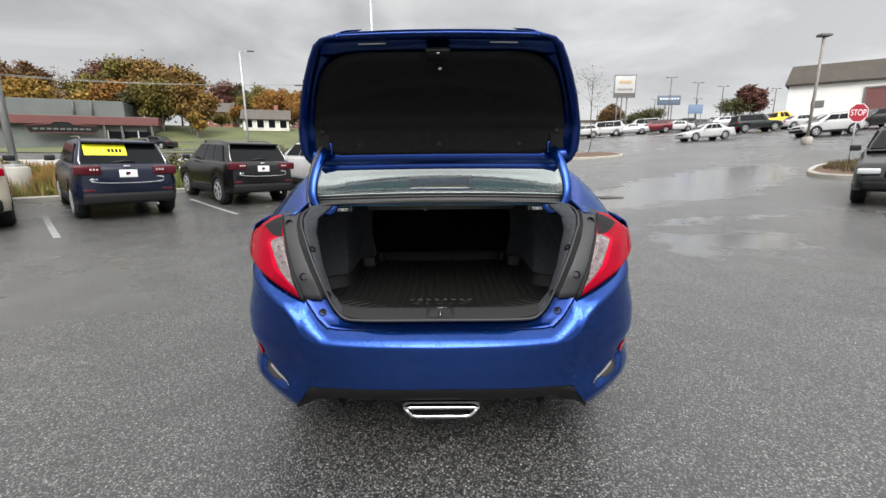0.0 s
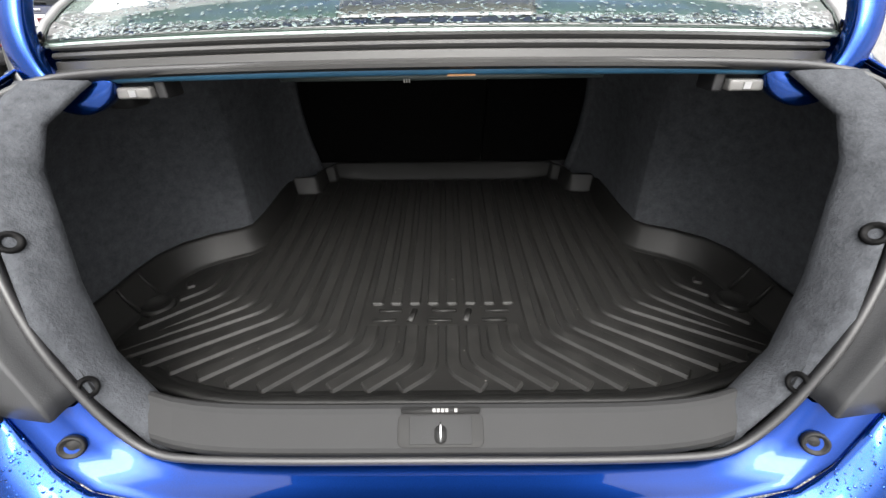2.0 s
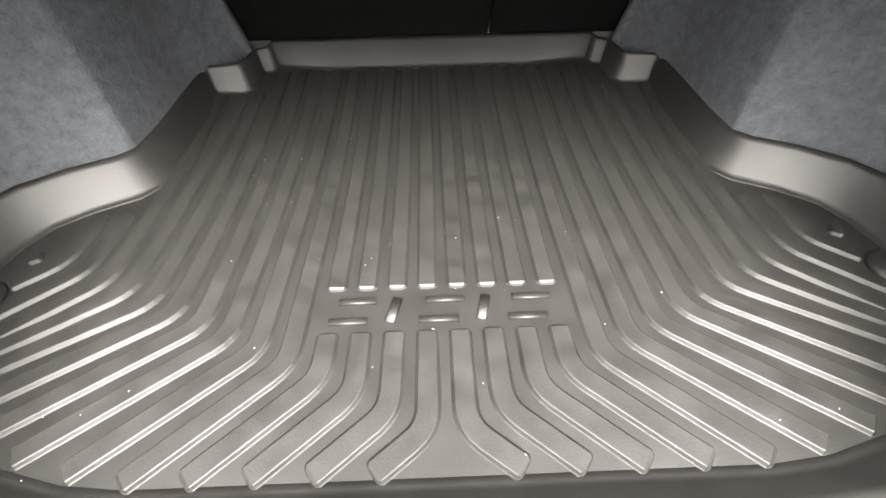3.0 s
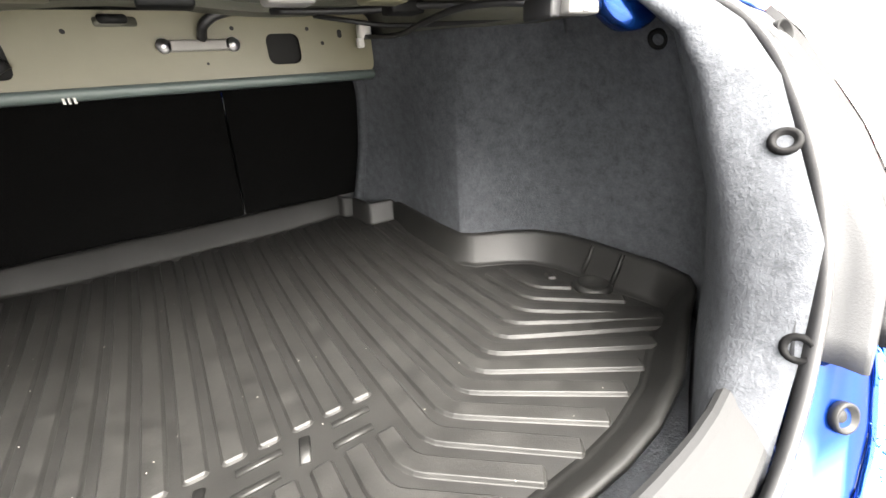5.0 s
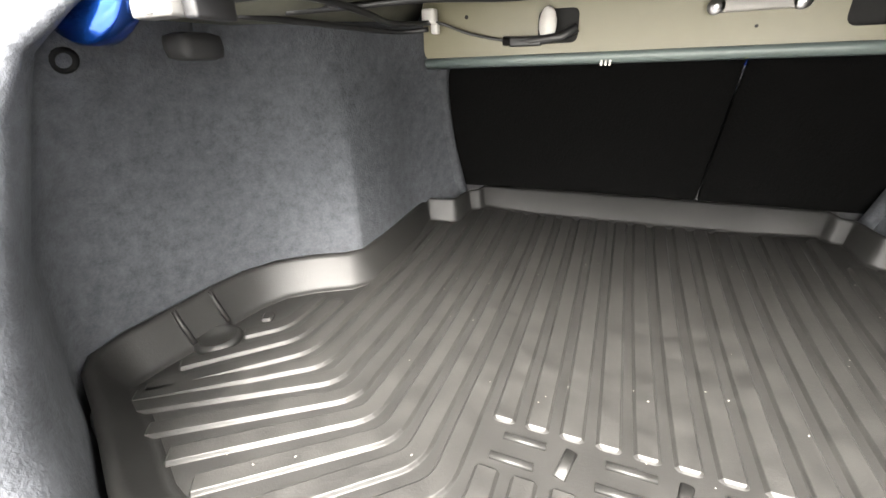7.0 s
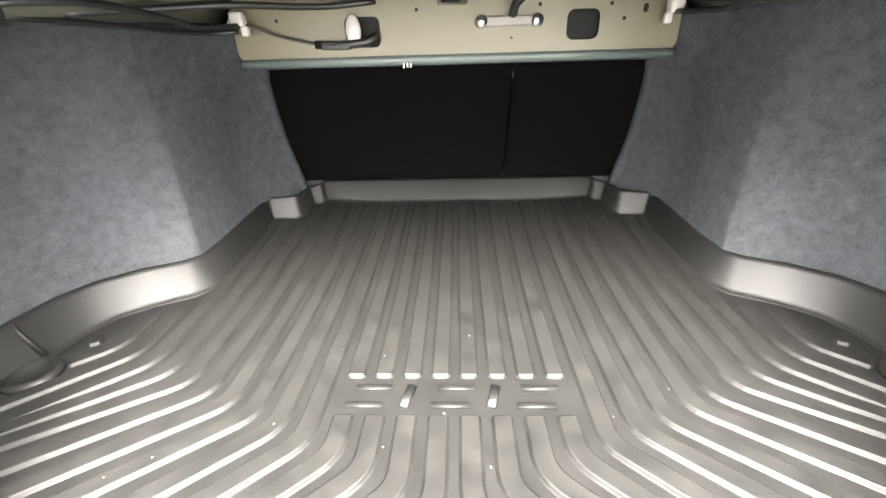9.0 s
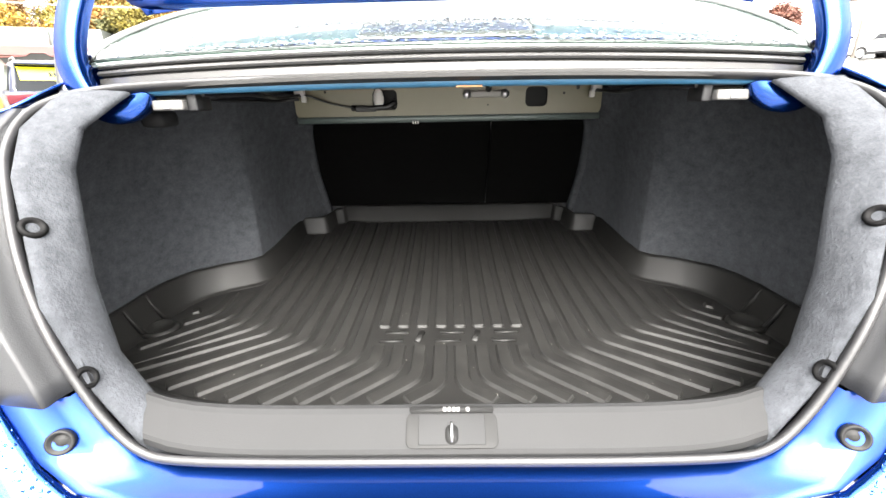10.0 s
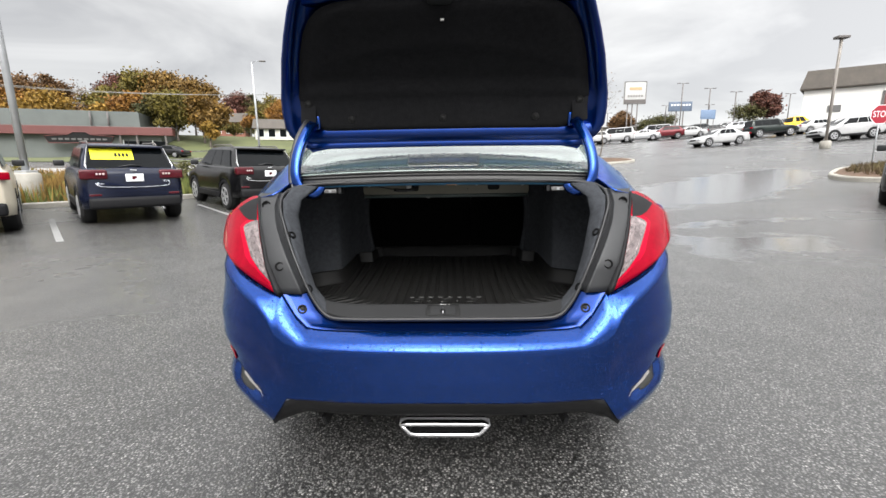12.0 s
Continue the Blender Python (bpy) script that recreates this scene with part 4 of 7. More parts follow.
# standing rain drops, on the glass and on the ledge of the bumper
def drop(p, nrm, r):
    nrm = Vector(nrm).normalized()
    side = nrm.cross(Vector((1, 0, 0))).normalized()
    other = nrm.cross(side)
    vs, fs = [], []
    for rr, h in ((1.0, 0.0), (0.78, 0.17), (0.38, 0.26)):
        for k in range(7):
            a = 2 * math.pi * k / 7
            q = Vector(p) + (side * math.cos(a) + other * math.sin(a)) * r * rr + nrm * r * h
            vs.append(tuple(q))
    for i in range(2):
        for k in range(7):
            m = (k + 1) % 7
            fs.append((i * 7 + k, i * 7 + m, (i + 1) * 7 + m, (i + 1) * 7 + k))
    fs.append(tuple(range(14, 21)))
    return vs, fs


def scatter(name, label, drops, parent, m):
    vs, fs = [], []
    for v, f in drops:
        k = len(vs)
        vs += v
        fs += [tuple(i + k for i in q) for q in f]
    tagged(part(name, (vs, fs), m, parent), label, kind="stuff")


M_DROP = mat("rain_water", (0.10, 0.125, 0.12), 0.05, var=0.5, scale=60, spec=0.9, island=0.6, coat=1.0)
rr = random.Random(21)
beads = []
for n in range(2600):
    t = rr.uniform(-0.97, 0.97)
    top = band_top(t)
    edge = n % 5
    if edge < 2:
        u = rr.uniform(0.002, 0.03)
    elif edge < 4 and abs(t) < 0.75:
        u = top - rr.uniform(0.0, 0.03) ** 1.0
    else:
        u = rr.uniform(0.0, top)
    if abs(t) < 0.25 and n % 3:
        u = rr.uniform(0.03, top)
    beads.append(drop(glass_at(t, u, 0.0055), (0, -0.26, 0.97), rr.uniform(0.0012, 0.0036)))
for n in range(420):
    t, u = rr.uniform(-0.97, 0.97), rr.uniform(0.08, 0.6)
    if u > band_top(t):
        beads.append(drop(glass_at(t, u, 0.0003), (0, -0.26, 0.97), rr.uniform(0.0015, 0.0042)))
scatter("glass_rain", "rain drops standing on the rear window", beads, rear_window, M_DROP)
beads = []
for n in range(1100):
    x = rr.uniform(-0.72, 0.72)
    zc, top = lerp(CREASE, abs(x)), lerp(BUMP_TOP, abs(x))
    z = zc + (top - zc) * rr.uniform(0.08, 0.95)
    a, b = Vector((x, bump_y(x, z), z)), Vector((x, bump_y(x, z + 0.002), z + 0.002))
    c = Vector((x + 0.002, bump_y(x + 0.002, z), z))
    nrm = (c - a).cross(b - a)
    nrm = nrm if nrm.y < 0 else -nrm
    beads.append(drop(a, nrm, rr.uniform(0.0007, 0.0021) * (1.5 if n % 11 == 0 else 1)))
scatter("bumper_rain", "rain drops standing on the bumper's ledge", beads, bumper, M_BLUE)

# deck strip between glass and opening: stepped grey trim
prof = [(0.100, 1.015), (0.092, 1.0165), (0.086, 1.019), (0.085, 1.0235), (0.090, 1.0265), (0.096, 1.028), (0.098, 1.037), (0.108, 1.0375), (0.108, 1.0395), (0.098, 1.0405), (0.096, 1.0435), (0.099, 1.047), (0.110, 1.0475), (0.110, 1.0495), (0.101, 1.0500), (0.099, 1.0525), (0.103, 1.0555), (0.116, 1.0575)]
rows = []
for y, z in prof:
    rows.append([(0.492 * t, y + 0.016 * t * t + 0.012 * t ** 8, z - 0.011 * t * t) for t in [k / 10 for k in range(-10, 11)]])
part("deck_strip", grid(rows), M_DECK, car, "stepped grey trim between glass and opening", smooth=False, thick=0.003)

# sill plate with its latch
rows = []
for y, z in ((-0.151, 0.614), (-0.150, 0.622), (-0.147, 0.6265), (-0.116, 0.6475), (-0.110, 0.6505), (-0.104, 0.6505), (-0.099, 0.647), (-0.096, 0.635), (-0.095, 0.58)):
    fl = (y + 0.15) / 0.055
    rows.append([(t * (0.352 + 0.024 * min(fl, 1)), y + 0.012 * t ** 6, z + 0.014 * t ** 8) for t in [i / 12 for i in range(-12, 13)]])
sill = part("sill_plate", grid(rows), M_SILL, car, "grey plastic sill plate", thick=0.004, smooth=False)
slope = pose(0.0, -0.1315, 0.6375, 34)
# surround and slit are blackened to paint the shade of the scoop
surround = part("latch_surround", moved(plate(round_rect(0.104, 0.038, 0.008, 5), 0.0016, "z", 0.0), slope), M_BLACK, sill, "latch surround, black for the shade of its scoop", bevel=0.0006)
part("latch_plate", moved(plate(round_rect(0.076, 0.033, 0.002, 3, 0.0, 0.001), 0.0014, "z", 0.0014), slope), M_SILL, surround, "smooth grey plate in the scoop", bevel=0.0006)
slit = part("latch_slit", moved(plate(round_rect(0.015, 0.021, 0.007, 5, 0.0, -0.0045), 0.0014, "z", 0.0020), slope), M_BLACK, surround, "black arched slit")
part("striker", moved(tube([(0, -0.0130, 0.0034), (0, -0.004, 0.0044), (0, 0.0050, 0.0040), (0, 0.0090, 0.0024)], 0.0014, 8, up=(1, 0, 0)), slope), M_STEEL, slit, "steel striker loop")
tape = part("warning_label", moved(plate(round_rect(0.098, 0.0075, 0.003, 3, 0.0, 0.0228), 0.0012, "z", 0.0010), slope), M_BLACK, sill, "black label with small pale bars")
for k in range(5):
    part("label_bar", moved(plate(round_rect(0.0038, 0.0046, 0.0006, 2, -0.008 + 0.0052 * k + (0.006 if k == 4 else 0), 0.0228), 0.0004, "z", 0.0023), slope), M_LINE, tape)

# ---- trunk lining ----
# plan of the side wall at the floor, from the opening's corner forward to the seat
WALL_LOW = [(0.350, -0.140), (0.332, -0.105), (0.425, -0.052), (0.54, 0.004), (0.610, 0.032), (0.634, 0.07), (0.632, 0.16), (0.624, 0.26), (0.607, 0.315), (0.572, 0.368), (0.52, 0.402), (0.470, 0.432), (0.463, 0.455), (0.458, 0.56), (0.456, 0.64), (0.442, 0.7), (0.405, 0.77), (0.38, 0.8)]
WALL_MID = [(0.442, -0.112), (0.44, -0.05), (0.466, -0.018), (0.525, 0.016), (0.588, 0.045), (0.616, 0.095), (0.62, 0.17), (0.613, 0.25), (0.592, 0.314), (0.555, 0.359), (0.51, 0.396), (0.468, 0.43), (0.46, 0.451), (0.45, 0.55), (0.446, 0.61), (0.432, 0.66), (0.412, 0.705), (0.394, 0.735)]
WALL_UP = [(0.506, -0.03), (0.482, 0.016), (0.490, 0.034), (0.51, 0.055), (0.55, 0.075), (0.568, 0.12), (0.58, 0.18), (0.576, 0.25), (0.565, 0.288), (0.54, 0.328), (0.5, 0.363), (0.462, 0.409), (0.452, 0.439), (0.432, 0.53), (0.424, 0.585), (0.412, 0.62), (0.396, 0.65), (0.379, 0.668)]
WALL_HI = [(0.524, 0.02), (0.480, 0.049), (0.487, 0.061), (0.508, 0.075), (0.535, 0.09), (0.538, 0.13), (0.55, 0.18), (0.546, 0.245), (0.542, 0.264), (0.53, 0.304), (0.492, 0.342), (0.46, 0.39), (0.446, 0.431), (0.426, 0.52), (0.411, 0.56), (0.392, 0.59), (0.37, 0.62), (0.349, 0.638)]
WALL_TOP = [(0.508, 0.078), (0.436, 0.09), (0.444, 0.098), (0.478, 0.11), (0.525, 0.11), (0.511, 0.14), (0.521, 0.18), (0.518, 0.24), (0.522, 0.244), (0.52, 0.284), (0.485, 0.324), (0.455, 0.372), (0.438, 0.426), (0.42, 0.51), (0.402, 0.555), (0.382, 0.575), (0.365, 0.59), (0.35, 0.6)]
WALL_WAIST = [(0.405, -0.128), (0.407, -0.078), (0.462, -0.033), (0.548, 0.013)] + [((a[0] + b[0]) / 2, (a[1] + b[1]) / 2) for a, b in list(zip(WALL_LOW, WALL_MID))[4:]]
LEVELS = [(0.615, WALL_LOW), (0.70, WALL_WAIST), (0.79, WALL_MID), (0.915, WALL_UP), (0.965, WALL_HI), (1.008, WALL_TOP)]
for s in (-1, 1):
    rows = []
    for (z0, w0), (z1, w1) in zip(LEVELS, LEVELS[1:]):
        for t in (0, 0.25, 0.5, 0.75):
            rows.append([(p[0] + (q[0] - p[0]) * t, p[1] + (q[1] - p[1]) * t, z0 + (z1 - z0) * t) for p, q in zip(w0, w1)])
    rows.append([(p[0], p[1], 1.008) for p in WALL_TOP])
    rows.insert(0, [(p[0] + 0.004, p[1], 0.56) for p in WALL_LOW])
    fine = []
    for r in rows:
        fine.append([tuple(v) for v in smooth_path([(s * x, y, z) for x, y, z in r], 3)])
    if s > 0:
        fine = [list(reversed(r)) for r in fine]
    lining = part("side_lining", grid(fine), M_CARPET, car, "charcoal carpet lining over the wheel house", thick=-0.004)
    # a rolled carpet lip where the lining meets the seat
    lip = [(s * (w[-1][0] + 0.006), w[-1][1] - 0.008, z) for z, w in LEVELS[:5]]
    part("lining_lip", sweep(smooth_path(lip, 5), [(-0.016, -0.004), (-0.011, 0.007), (0.0, 0.011), (0.011, 0.007), (0.016, -0.004), (0.0, -0.010)], up=(0, -1, 0)), M_CARPET, lining, "rolled carpet edge beside the seat")
    for p, n in (((0.471, -0.058, 0.864), (-0.77, -0.28, 0.58)), ((0.404, -0.125, 0.709), (-0.92, -0.10, 0.39)), ((0.537, 0.113, 0.958), (-0.89, -0.04, -0.45))):
        p, n = Vector((s * p[0], p[1], p[2])), Vector((s * n[0], n[1], n[2]))
        part("lining_clip", moved(lathe([(0.001, -0.002), (0.006, -0.002), (0.008, 0.002), (0.011, 0.003), (0.0135, 0.0), (0.0135, -0.004)], 16), look(p, p - n)), M_HOLE, lining, "black fastener")

# floor carpet under the tray
part("trunk_floor", plate([(-0.34, -0.14), (0.34, -0.14), (0.44, -0.08), (0.62, 0.02), (0.66, 0.08), (0.66, 0.85), (-0.66, 0.85), (-0.66, 0.08), (-0.62, 0.02), (-0.44, -0.08)], 0.03, "z", 0.53), M_CARPET, car, "charcoal carpet trunk floor")

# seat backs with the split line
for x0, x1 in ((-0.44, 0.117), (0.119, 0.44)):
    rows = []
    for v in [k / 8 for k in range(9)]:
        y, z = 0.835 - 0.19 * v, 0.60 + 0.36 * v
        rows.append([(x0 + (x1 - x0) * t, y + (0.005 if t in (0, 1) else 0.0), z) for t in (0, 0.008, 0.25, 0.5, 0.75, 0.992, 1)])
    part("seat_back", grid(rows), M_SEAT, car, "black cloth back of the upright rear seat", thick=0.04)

# pale metal crossmember with two openings
def holed(x0, x1, z0, z1, holes, y):
    """A sheet with rounded holes: (cx, cz, w, h, r)."""
    bm = bmesh.new()
    outer = [bm.verts.new((x, y, z)) for x, z in round_rect(x1 - x0, z1 - z0, 0.018, 4, (x0 + x1) / 2, (z0 + z1) / 2)]
    edges = [bm.edges.new((a, b)) for a, b in zip(outer, outer[1:] + outer[:1])]
    for cx, cz, w, h, r in holes:
        hv = [bm.verts.new((x, y, z)) for x, z in round_rect(w, h, r, 4, cx, cz)]
        edges += [bm.edges.new((a, b)) for a, b in zip(hv, hv[1:] + hv[:1])]
    bmesh.ops.triangle_fill(bm, use_beauty=True, edges=edges)
    bm.normal_update()
    out = [tuple(v.co) for v in bm.verts], [tuple(v.index for v in f.verts) if f.normal.y < 0 else tuple(reversed([v.index for v in f.verts])) for f in bm.faces]
    for i, v in enumerate(bm.verts):
        v.index = i
    out = [tuple(v.co) for v in bm.verts], [tuple(v.index for v in (f.verts if f.normal.y < 0 else reversed(f.verts))) for f in bm.faces]
    bm.free()
    return out


member = part("crossmember", holed(-0.378, 0.378, 0.946, 1.045, [(-0.154, 0.989, 0.060, 0.047, 0.010), (0.2185, 0.991, 0.054, 0.046, 0.012)], 0.575), M_BEIGE, car, "pale cream primed metal crossmember with openings", smooth=False, thick=0.0015)
# small holes are uncut: black discs on the sheet give their shade
for x, z, w, h in ((-0.06, 1.020, 0.006, 0.006), (0.145, 1.022, 0.006, 0.006), (0.262, 1.020, 0.006, 0.006), (0.285, 0.998, 0.006, 0.006), (0.318, 1.012, 0.008, 0.013), (-0.235, 0.972, 0.006, 0.006), (0.10, 0.974, 0.004, 0.004), (-0.30, 1.01, 0.006, 0.006)):
    part("bolt_hole", plate(round_rect(w, h, w * 0.45, 4, x, z), 0.0012, "y", 0.5742), M_BLACK, member, smooth=False)
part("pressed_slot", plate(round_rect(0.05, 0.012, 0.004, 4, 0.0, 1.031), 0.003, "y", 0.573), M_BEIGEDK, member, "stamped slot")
part("member_return", grid([[(x, y, z) for x in (-0.376, -0.2, 0, 0.2, 0.376)] for y, z in ((0.5745, 0.951), (0.5725, 0.943), (0.578, 0.938), (0.60, 0.936))]), M_LIP, member, "grey-blue lower lip", thick=0.002)
for k in range(3):
    part("label_bar", box(-0.086 + 0.006 * k, 0.5705, 0.936, 0.003, 0.002, 0.008), M_WHITEPL, member, smooth=False)
# black box put behind the sheet as the shade seen through its openings
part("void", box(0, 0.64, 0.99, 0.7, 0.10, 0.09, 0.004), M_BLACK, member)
bracket = part("sensor_bracket", box(0.094, 0.568, 0.999, 0.088, 0.012, 0.015, 0.003), M_GREYPL, car, "grey sensor bar with two bolts")
for x in (0.048, 0.140):
    part("bolt", moved(lathe([(0.001, 0.005), (0.004, 0.005), (0.006, 0.002), (0.010, 0.002), (0.010, -0.004)], 14, "y"), pose(x, 0.564, 0.999, 0, 0, 180)), M_STEEL, bracket)
part("sensor_stalk", tube(smooth_path([(0.100, 0.566, 1.008), (0.102, 0.545, 1.022), (0.118, 0.535, 1.034), (0.14, 0.53, 1.04)], 4), 0.007, 7), M_CABLE, bracket)
part("release_paddle", lathe([(0.001, 0.012), (0.014, 0.011), (0.018, 0.0), (0.016, -0.004)], 14, "y"), M_WHITEPL, car).matrix_basis = pose(-0.168, 0.566, 0.992) @ Matrix.Diagonal((0.75, 1, 1.35, 1))
part("release_lever", join(tube([(-0.235, 0.566, 0.972), (-0.19, 0.562, 0.970), (-0.145, 0.564, 0.974), (-0.125, 0.566, 0.985)], 0.007, 7), box(-0.20, 0.563, 0.970, 0.05, 0.012, 0.014, 0.003)), M_CABLE, car, "black seat release lever")
part("release_cable", tube(smooth_path([(-0.23, 0.566, 0.972), (-0.29, 0.562, 0.985), (-0.33, 0.555, 1.0), (-0.35, 0.54, 1.005)], 4), 0.0025, 6), M_CABLE, car, "thin black cable")

# underside of the parcel shelf: ribbed pressing, darker lining towards the sides
rows = []
for y, z in ((0.115, 1.020), (0.16, 1.028), (0.24, 1.030), (0.25, 1.038), (0.30, 1.036), (0.31, 1.026), (0.36, 1.028), (0.37, 1.044), (0.45, 1.046), (0.46, 1.034), (0.52, 1.036), (0.53, 1.046), (0.578, 1.046)):
    w = 0.45 + 0.11 * ease(0.2, 0.4, y)
    rows.append([(w * t, y, z + 0.006 * math.cos(t * 9)) for t in [i / 14 for i in range(-14, 15)]])
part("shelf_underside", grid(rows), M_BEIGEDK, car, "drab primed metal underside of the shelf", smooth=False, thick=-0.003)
part("shelf_edge", grid([[(0.47 * t, y, z - 0.006 * t * t) for t in (-1, -0.7, -0.3, 0, 0.3, 0.7, 1)] for y, z in ((0.100, 1.020), (0.102, 1.011), (0.107, 1.007), (0.122, 1.009), (0.14, 1.022))]), M_TEAL, car, "blue-grey painted edge of the shelf", thick=-0.002)
part("orange_tag", box(0.03, 0.1035, 1.0072, 0.035, 0.002, 0.002), mat("orange_tag", (0.30, 0.14, 0.05), 0.6), car, smooth=False)
for s in (-1, 1):
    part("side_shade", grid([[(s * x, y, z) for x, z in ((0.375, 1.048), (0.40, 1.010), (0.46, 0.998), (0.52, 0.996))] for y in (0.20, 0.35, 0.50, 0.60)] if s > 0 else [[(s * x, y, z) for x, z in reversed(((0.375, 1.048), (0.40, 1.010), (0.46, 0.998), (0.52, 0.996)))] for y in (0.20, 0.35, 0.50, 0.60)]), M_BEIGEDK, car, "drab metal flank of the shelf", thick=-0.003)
    handle = part("release_handle", box(s * 0.392, 0.115, 0.990, 0.044, 0.02, 0.014, 0.003), M_PALEPL, car, "pale seat release handle")
    part("handle_mark", box(s * 0.392, 0.1045, 0.990, 0.009, 0.002, 0.008), M_STEEL, handle, smooth=False)
    part("handle_bracket", join(box(s * 0.362, 0.135, 0.994, 0.014, 0.04, 0.026, 0.003), box(s * 0.385, 0.16, 1.006, 0.07, 0.06, 0.012, 0.003)), M_CABLE, handle)
    part("handle_cable", tube(smooth_path([(s * 0.36, 0.15, 1.0), (s * 0.33, 0.22, 1.004), (s * 0.34, 0.33, 1.0), (s * 0.37, 0.45, 0.998), (s * 0.35, 0.54, 1.003)], 4), 0.004, 6), M_CABLE, handle)
    part("harness_clip", box(s * 0.352, 0.545, 1.012, 0.022, 0.02, 0.022, 0.004), M_WHITEPL, car, "white wiring clip")
    part("clip_foot", box(s * 0.345, 0.55, 0.995, 0.012, 0.012, 0.016, 0.003), M_WHITEPL, car)
part("wiring_loom", tube(smooth_path([(-0.43, 0.30, 1.005), (-0.38, 0.36, 1.012), (-0.30, 0.42, 1.020), (-0.2, 0.50, 1.022), (-0.12, 0.53, 1.030)], 4), 0.005, 6), M_CABLE, car, "black wiring loom along the shelf")
part("wiring_loom", tube(smooth_path([(0.47, 0.25, 1.002), (0.42, 0.36, 1.004), (0.36, 0.46, 1.012), (0.30, 0.51, 1.026), (0.27, 0.55, 1.036)], 4), 0.004, 6), M_CABLE, car)
part("wiring_loom", tube(smooth_path([(0.45, 0.22, 1.006), (0.36, 0.33, 1.022), (0.28, 0.40, 1.024), (0.18, 0.46, 1.030)], 4), 0.005, 6), M_CABLE, car)
part("wiring_loom", tube(smooth_path([(-0.46, 0.24, 1.0), (-0.42, 0.40, 0.995), (-0.40, 0.52, 0.992), (-0.36, 0.555, 0.995)], 4), 0.004, 6), M_CABLE, car)
for x, y, m in ((-0.30, 0.30, M_BEIGE), (-0.24, 0.27, M_BLACK), (-0.16, 0.34, M_GREYPL), (-0.06, 0.30, M_BEIGE), (0.05, 0.33, M_BLACK), (0.16, 0.30, M_GREYPL), (0.26, 0.28, M_BEIGE), (0.33, 0.36, M_BLACK)):
    part("shelf_fitting", box(x, y, 1.022, 0.05, 0.035, 0.016, 0.004), m, car)
part("shelf_hook", tube(smooth_path([(-0.19, 0.56, 1.042), (-0.175, 0.55, 1.028), (-0.16, 0.56, 1.038), (-0.145, 0.55, 1.028), (-0.13, 0.56, 1.042)], 4), 0.003, 6), M_STEEL, car)
part("shelf_catch", plate(round_rect(0.034, 0.011, 0.004, 3, -0.002, 1.034), 0.006, "y", 0.567), M_BLACK, car)
part("lamp_housing", box(-0.470, 0.20, 0.968, 0.036, 0.05, 0.026, 0.010), M_SILL, car, "grey plastic bracket hanging at the side")

# gooseneck hinges
for s in (-1, 1):
    pts = [(0.424, 0.110, 1.008), (0.431, 0.106, 0.994), (0.452, 0.101, 0.983), (0.478, 0.099, 0.989), (0.498, 0.101, 1.013), (0.508, 0.108, 1.05), (0.508, 0.125, 1.095), (0.500, 0.15, 1.145), (0.488, 0.178, 1.185), (0.478, 0.200, 1.212), (0.472, 0.222, 1.226)]
    arm_profile = [(0.0165, -0.007), (0.0165, 0.007), (0.0135, 0.011), (-0.0135, 0.011), (-0.0165, 0.007), (-0.0165, -0.007), (-0.0135, -0.011), (0.0135, -0.011)]
    arm = part("hinge_arm", sweep(smooth_path([(s * x, y, z) for x, y, z in pts], 6), arm_profile, up=(0.05, 1, 0.03)), M_BLUE, car, "blue gooseneck trunk hinge")
    part("arm_hole", moved(lathe([(0.001, 0.002), (0.003, 0.002), (0.004, 0.0)], 10), look((s * 0.502, 0.0975, 1.03), (s * 0.502, 1.0, 1.03))), M_BLACK, arm)
part("lid_harness", tube(smooth_path([(-0.492, 0.222, 1.238), (-0.500, 0.196, 1.215), (-0.517, 0.165, 1.165), (-0.530, 0.135, 1.09), (-0.524, 0.105, 1.02), (-0.508, 0.095, 0.988)], 6), 0.0095, 10, up=(0, 1, 0)), M_CABLE, car, "black corrugated cable conduit beside the hinge")

# ---- open trunk lid ----
# half width and (y, z) of the inner face from the hinge edge to the free edge
LID = [(0.500, 0.292, 1.140), (0.555, 0.275, 1.165), (0.590, 0.255, 1.215), (0.592, 0.242, 1.27), (0.588, 0.230, 1.315), (0.568, 0.195, 1.365), (0.536, 0.130, 1.420), (0.496, 0.060, 1.474), (0.455, -0.005, 1.522), (0.422, -0.05, 1.556), (0.390, -0.076, 1.573), (0.345, -0.090, 1.580)]
lid_path = [Vector((0, y, z)) for _, y, z in LID]


def lid_point(k, t, out):
    """k: along the lid's profile, t: -1 to 1 across, out: metres towards the outer skin."""
    i = min(int(k), len(LID) - 2)
    f = k - i
    w = LID[i][0] + (LID[i + 1][0] - LID[i][0]) * f
    p = lid_path[i].lerp(lid_path[i + 1], f)
    d = lid_path[min(i + 2, len(LID) - 1)] - lid_path[max(i - 1, 0)]
    nrm = Vector((0, d.z, -d.y)).normalized()
    bow = 0.012 * (1 - t * t)
    return (w * t, p.y + nrm.y * (out + bow), p.z + nrm.z * (out + bow))


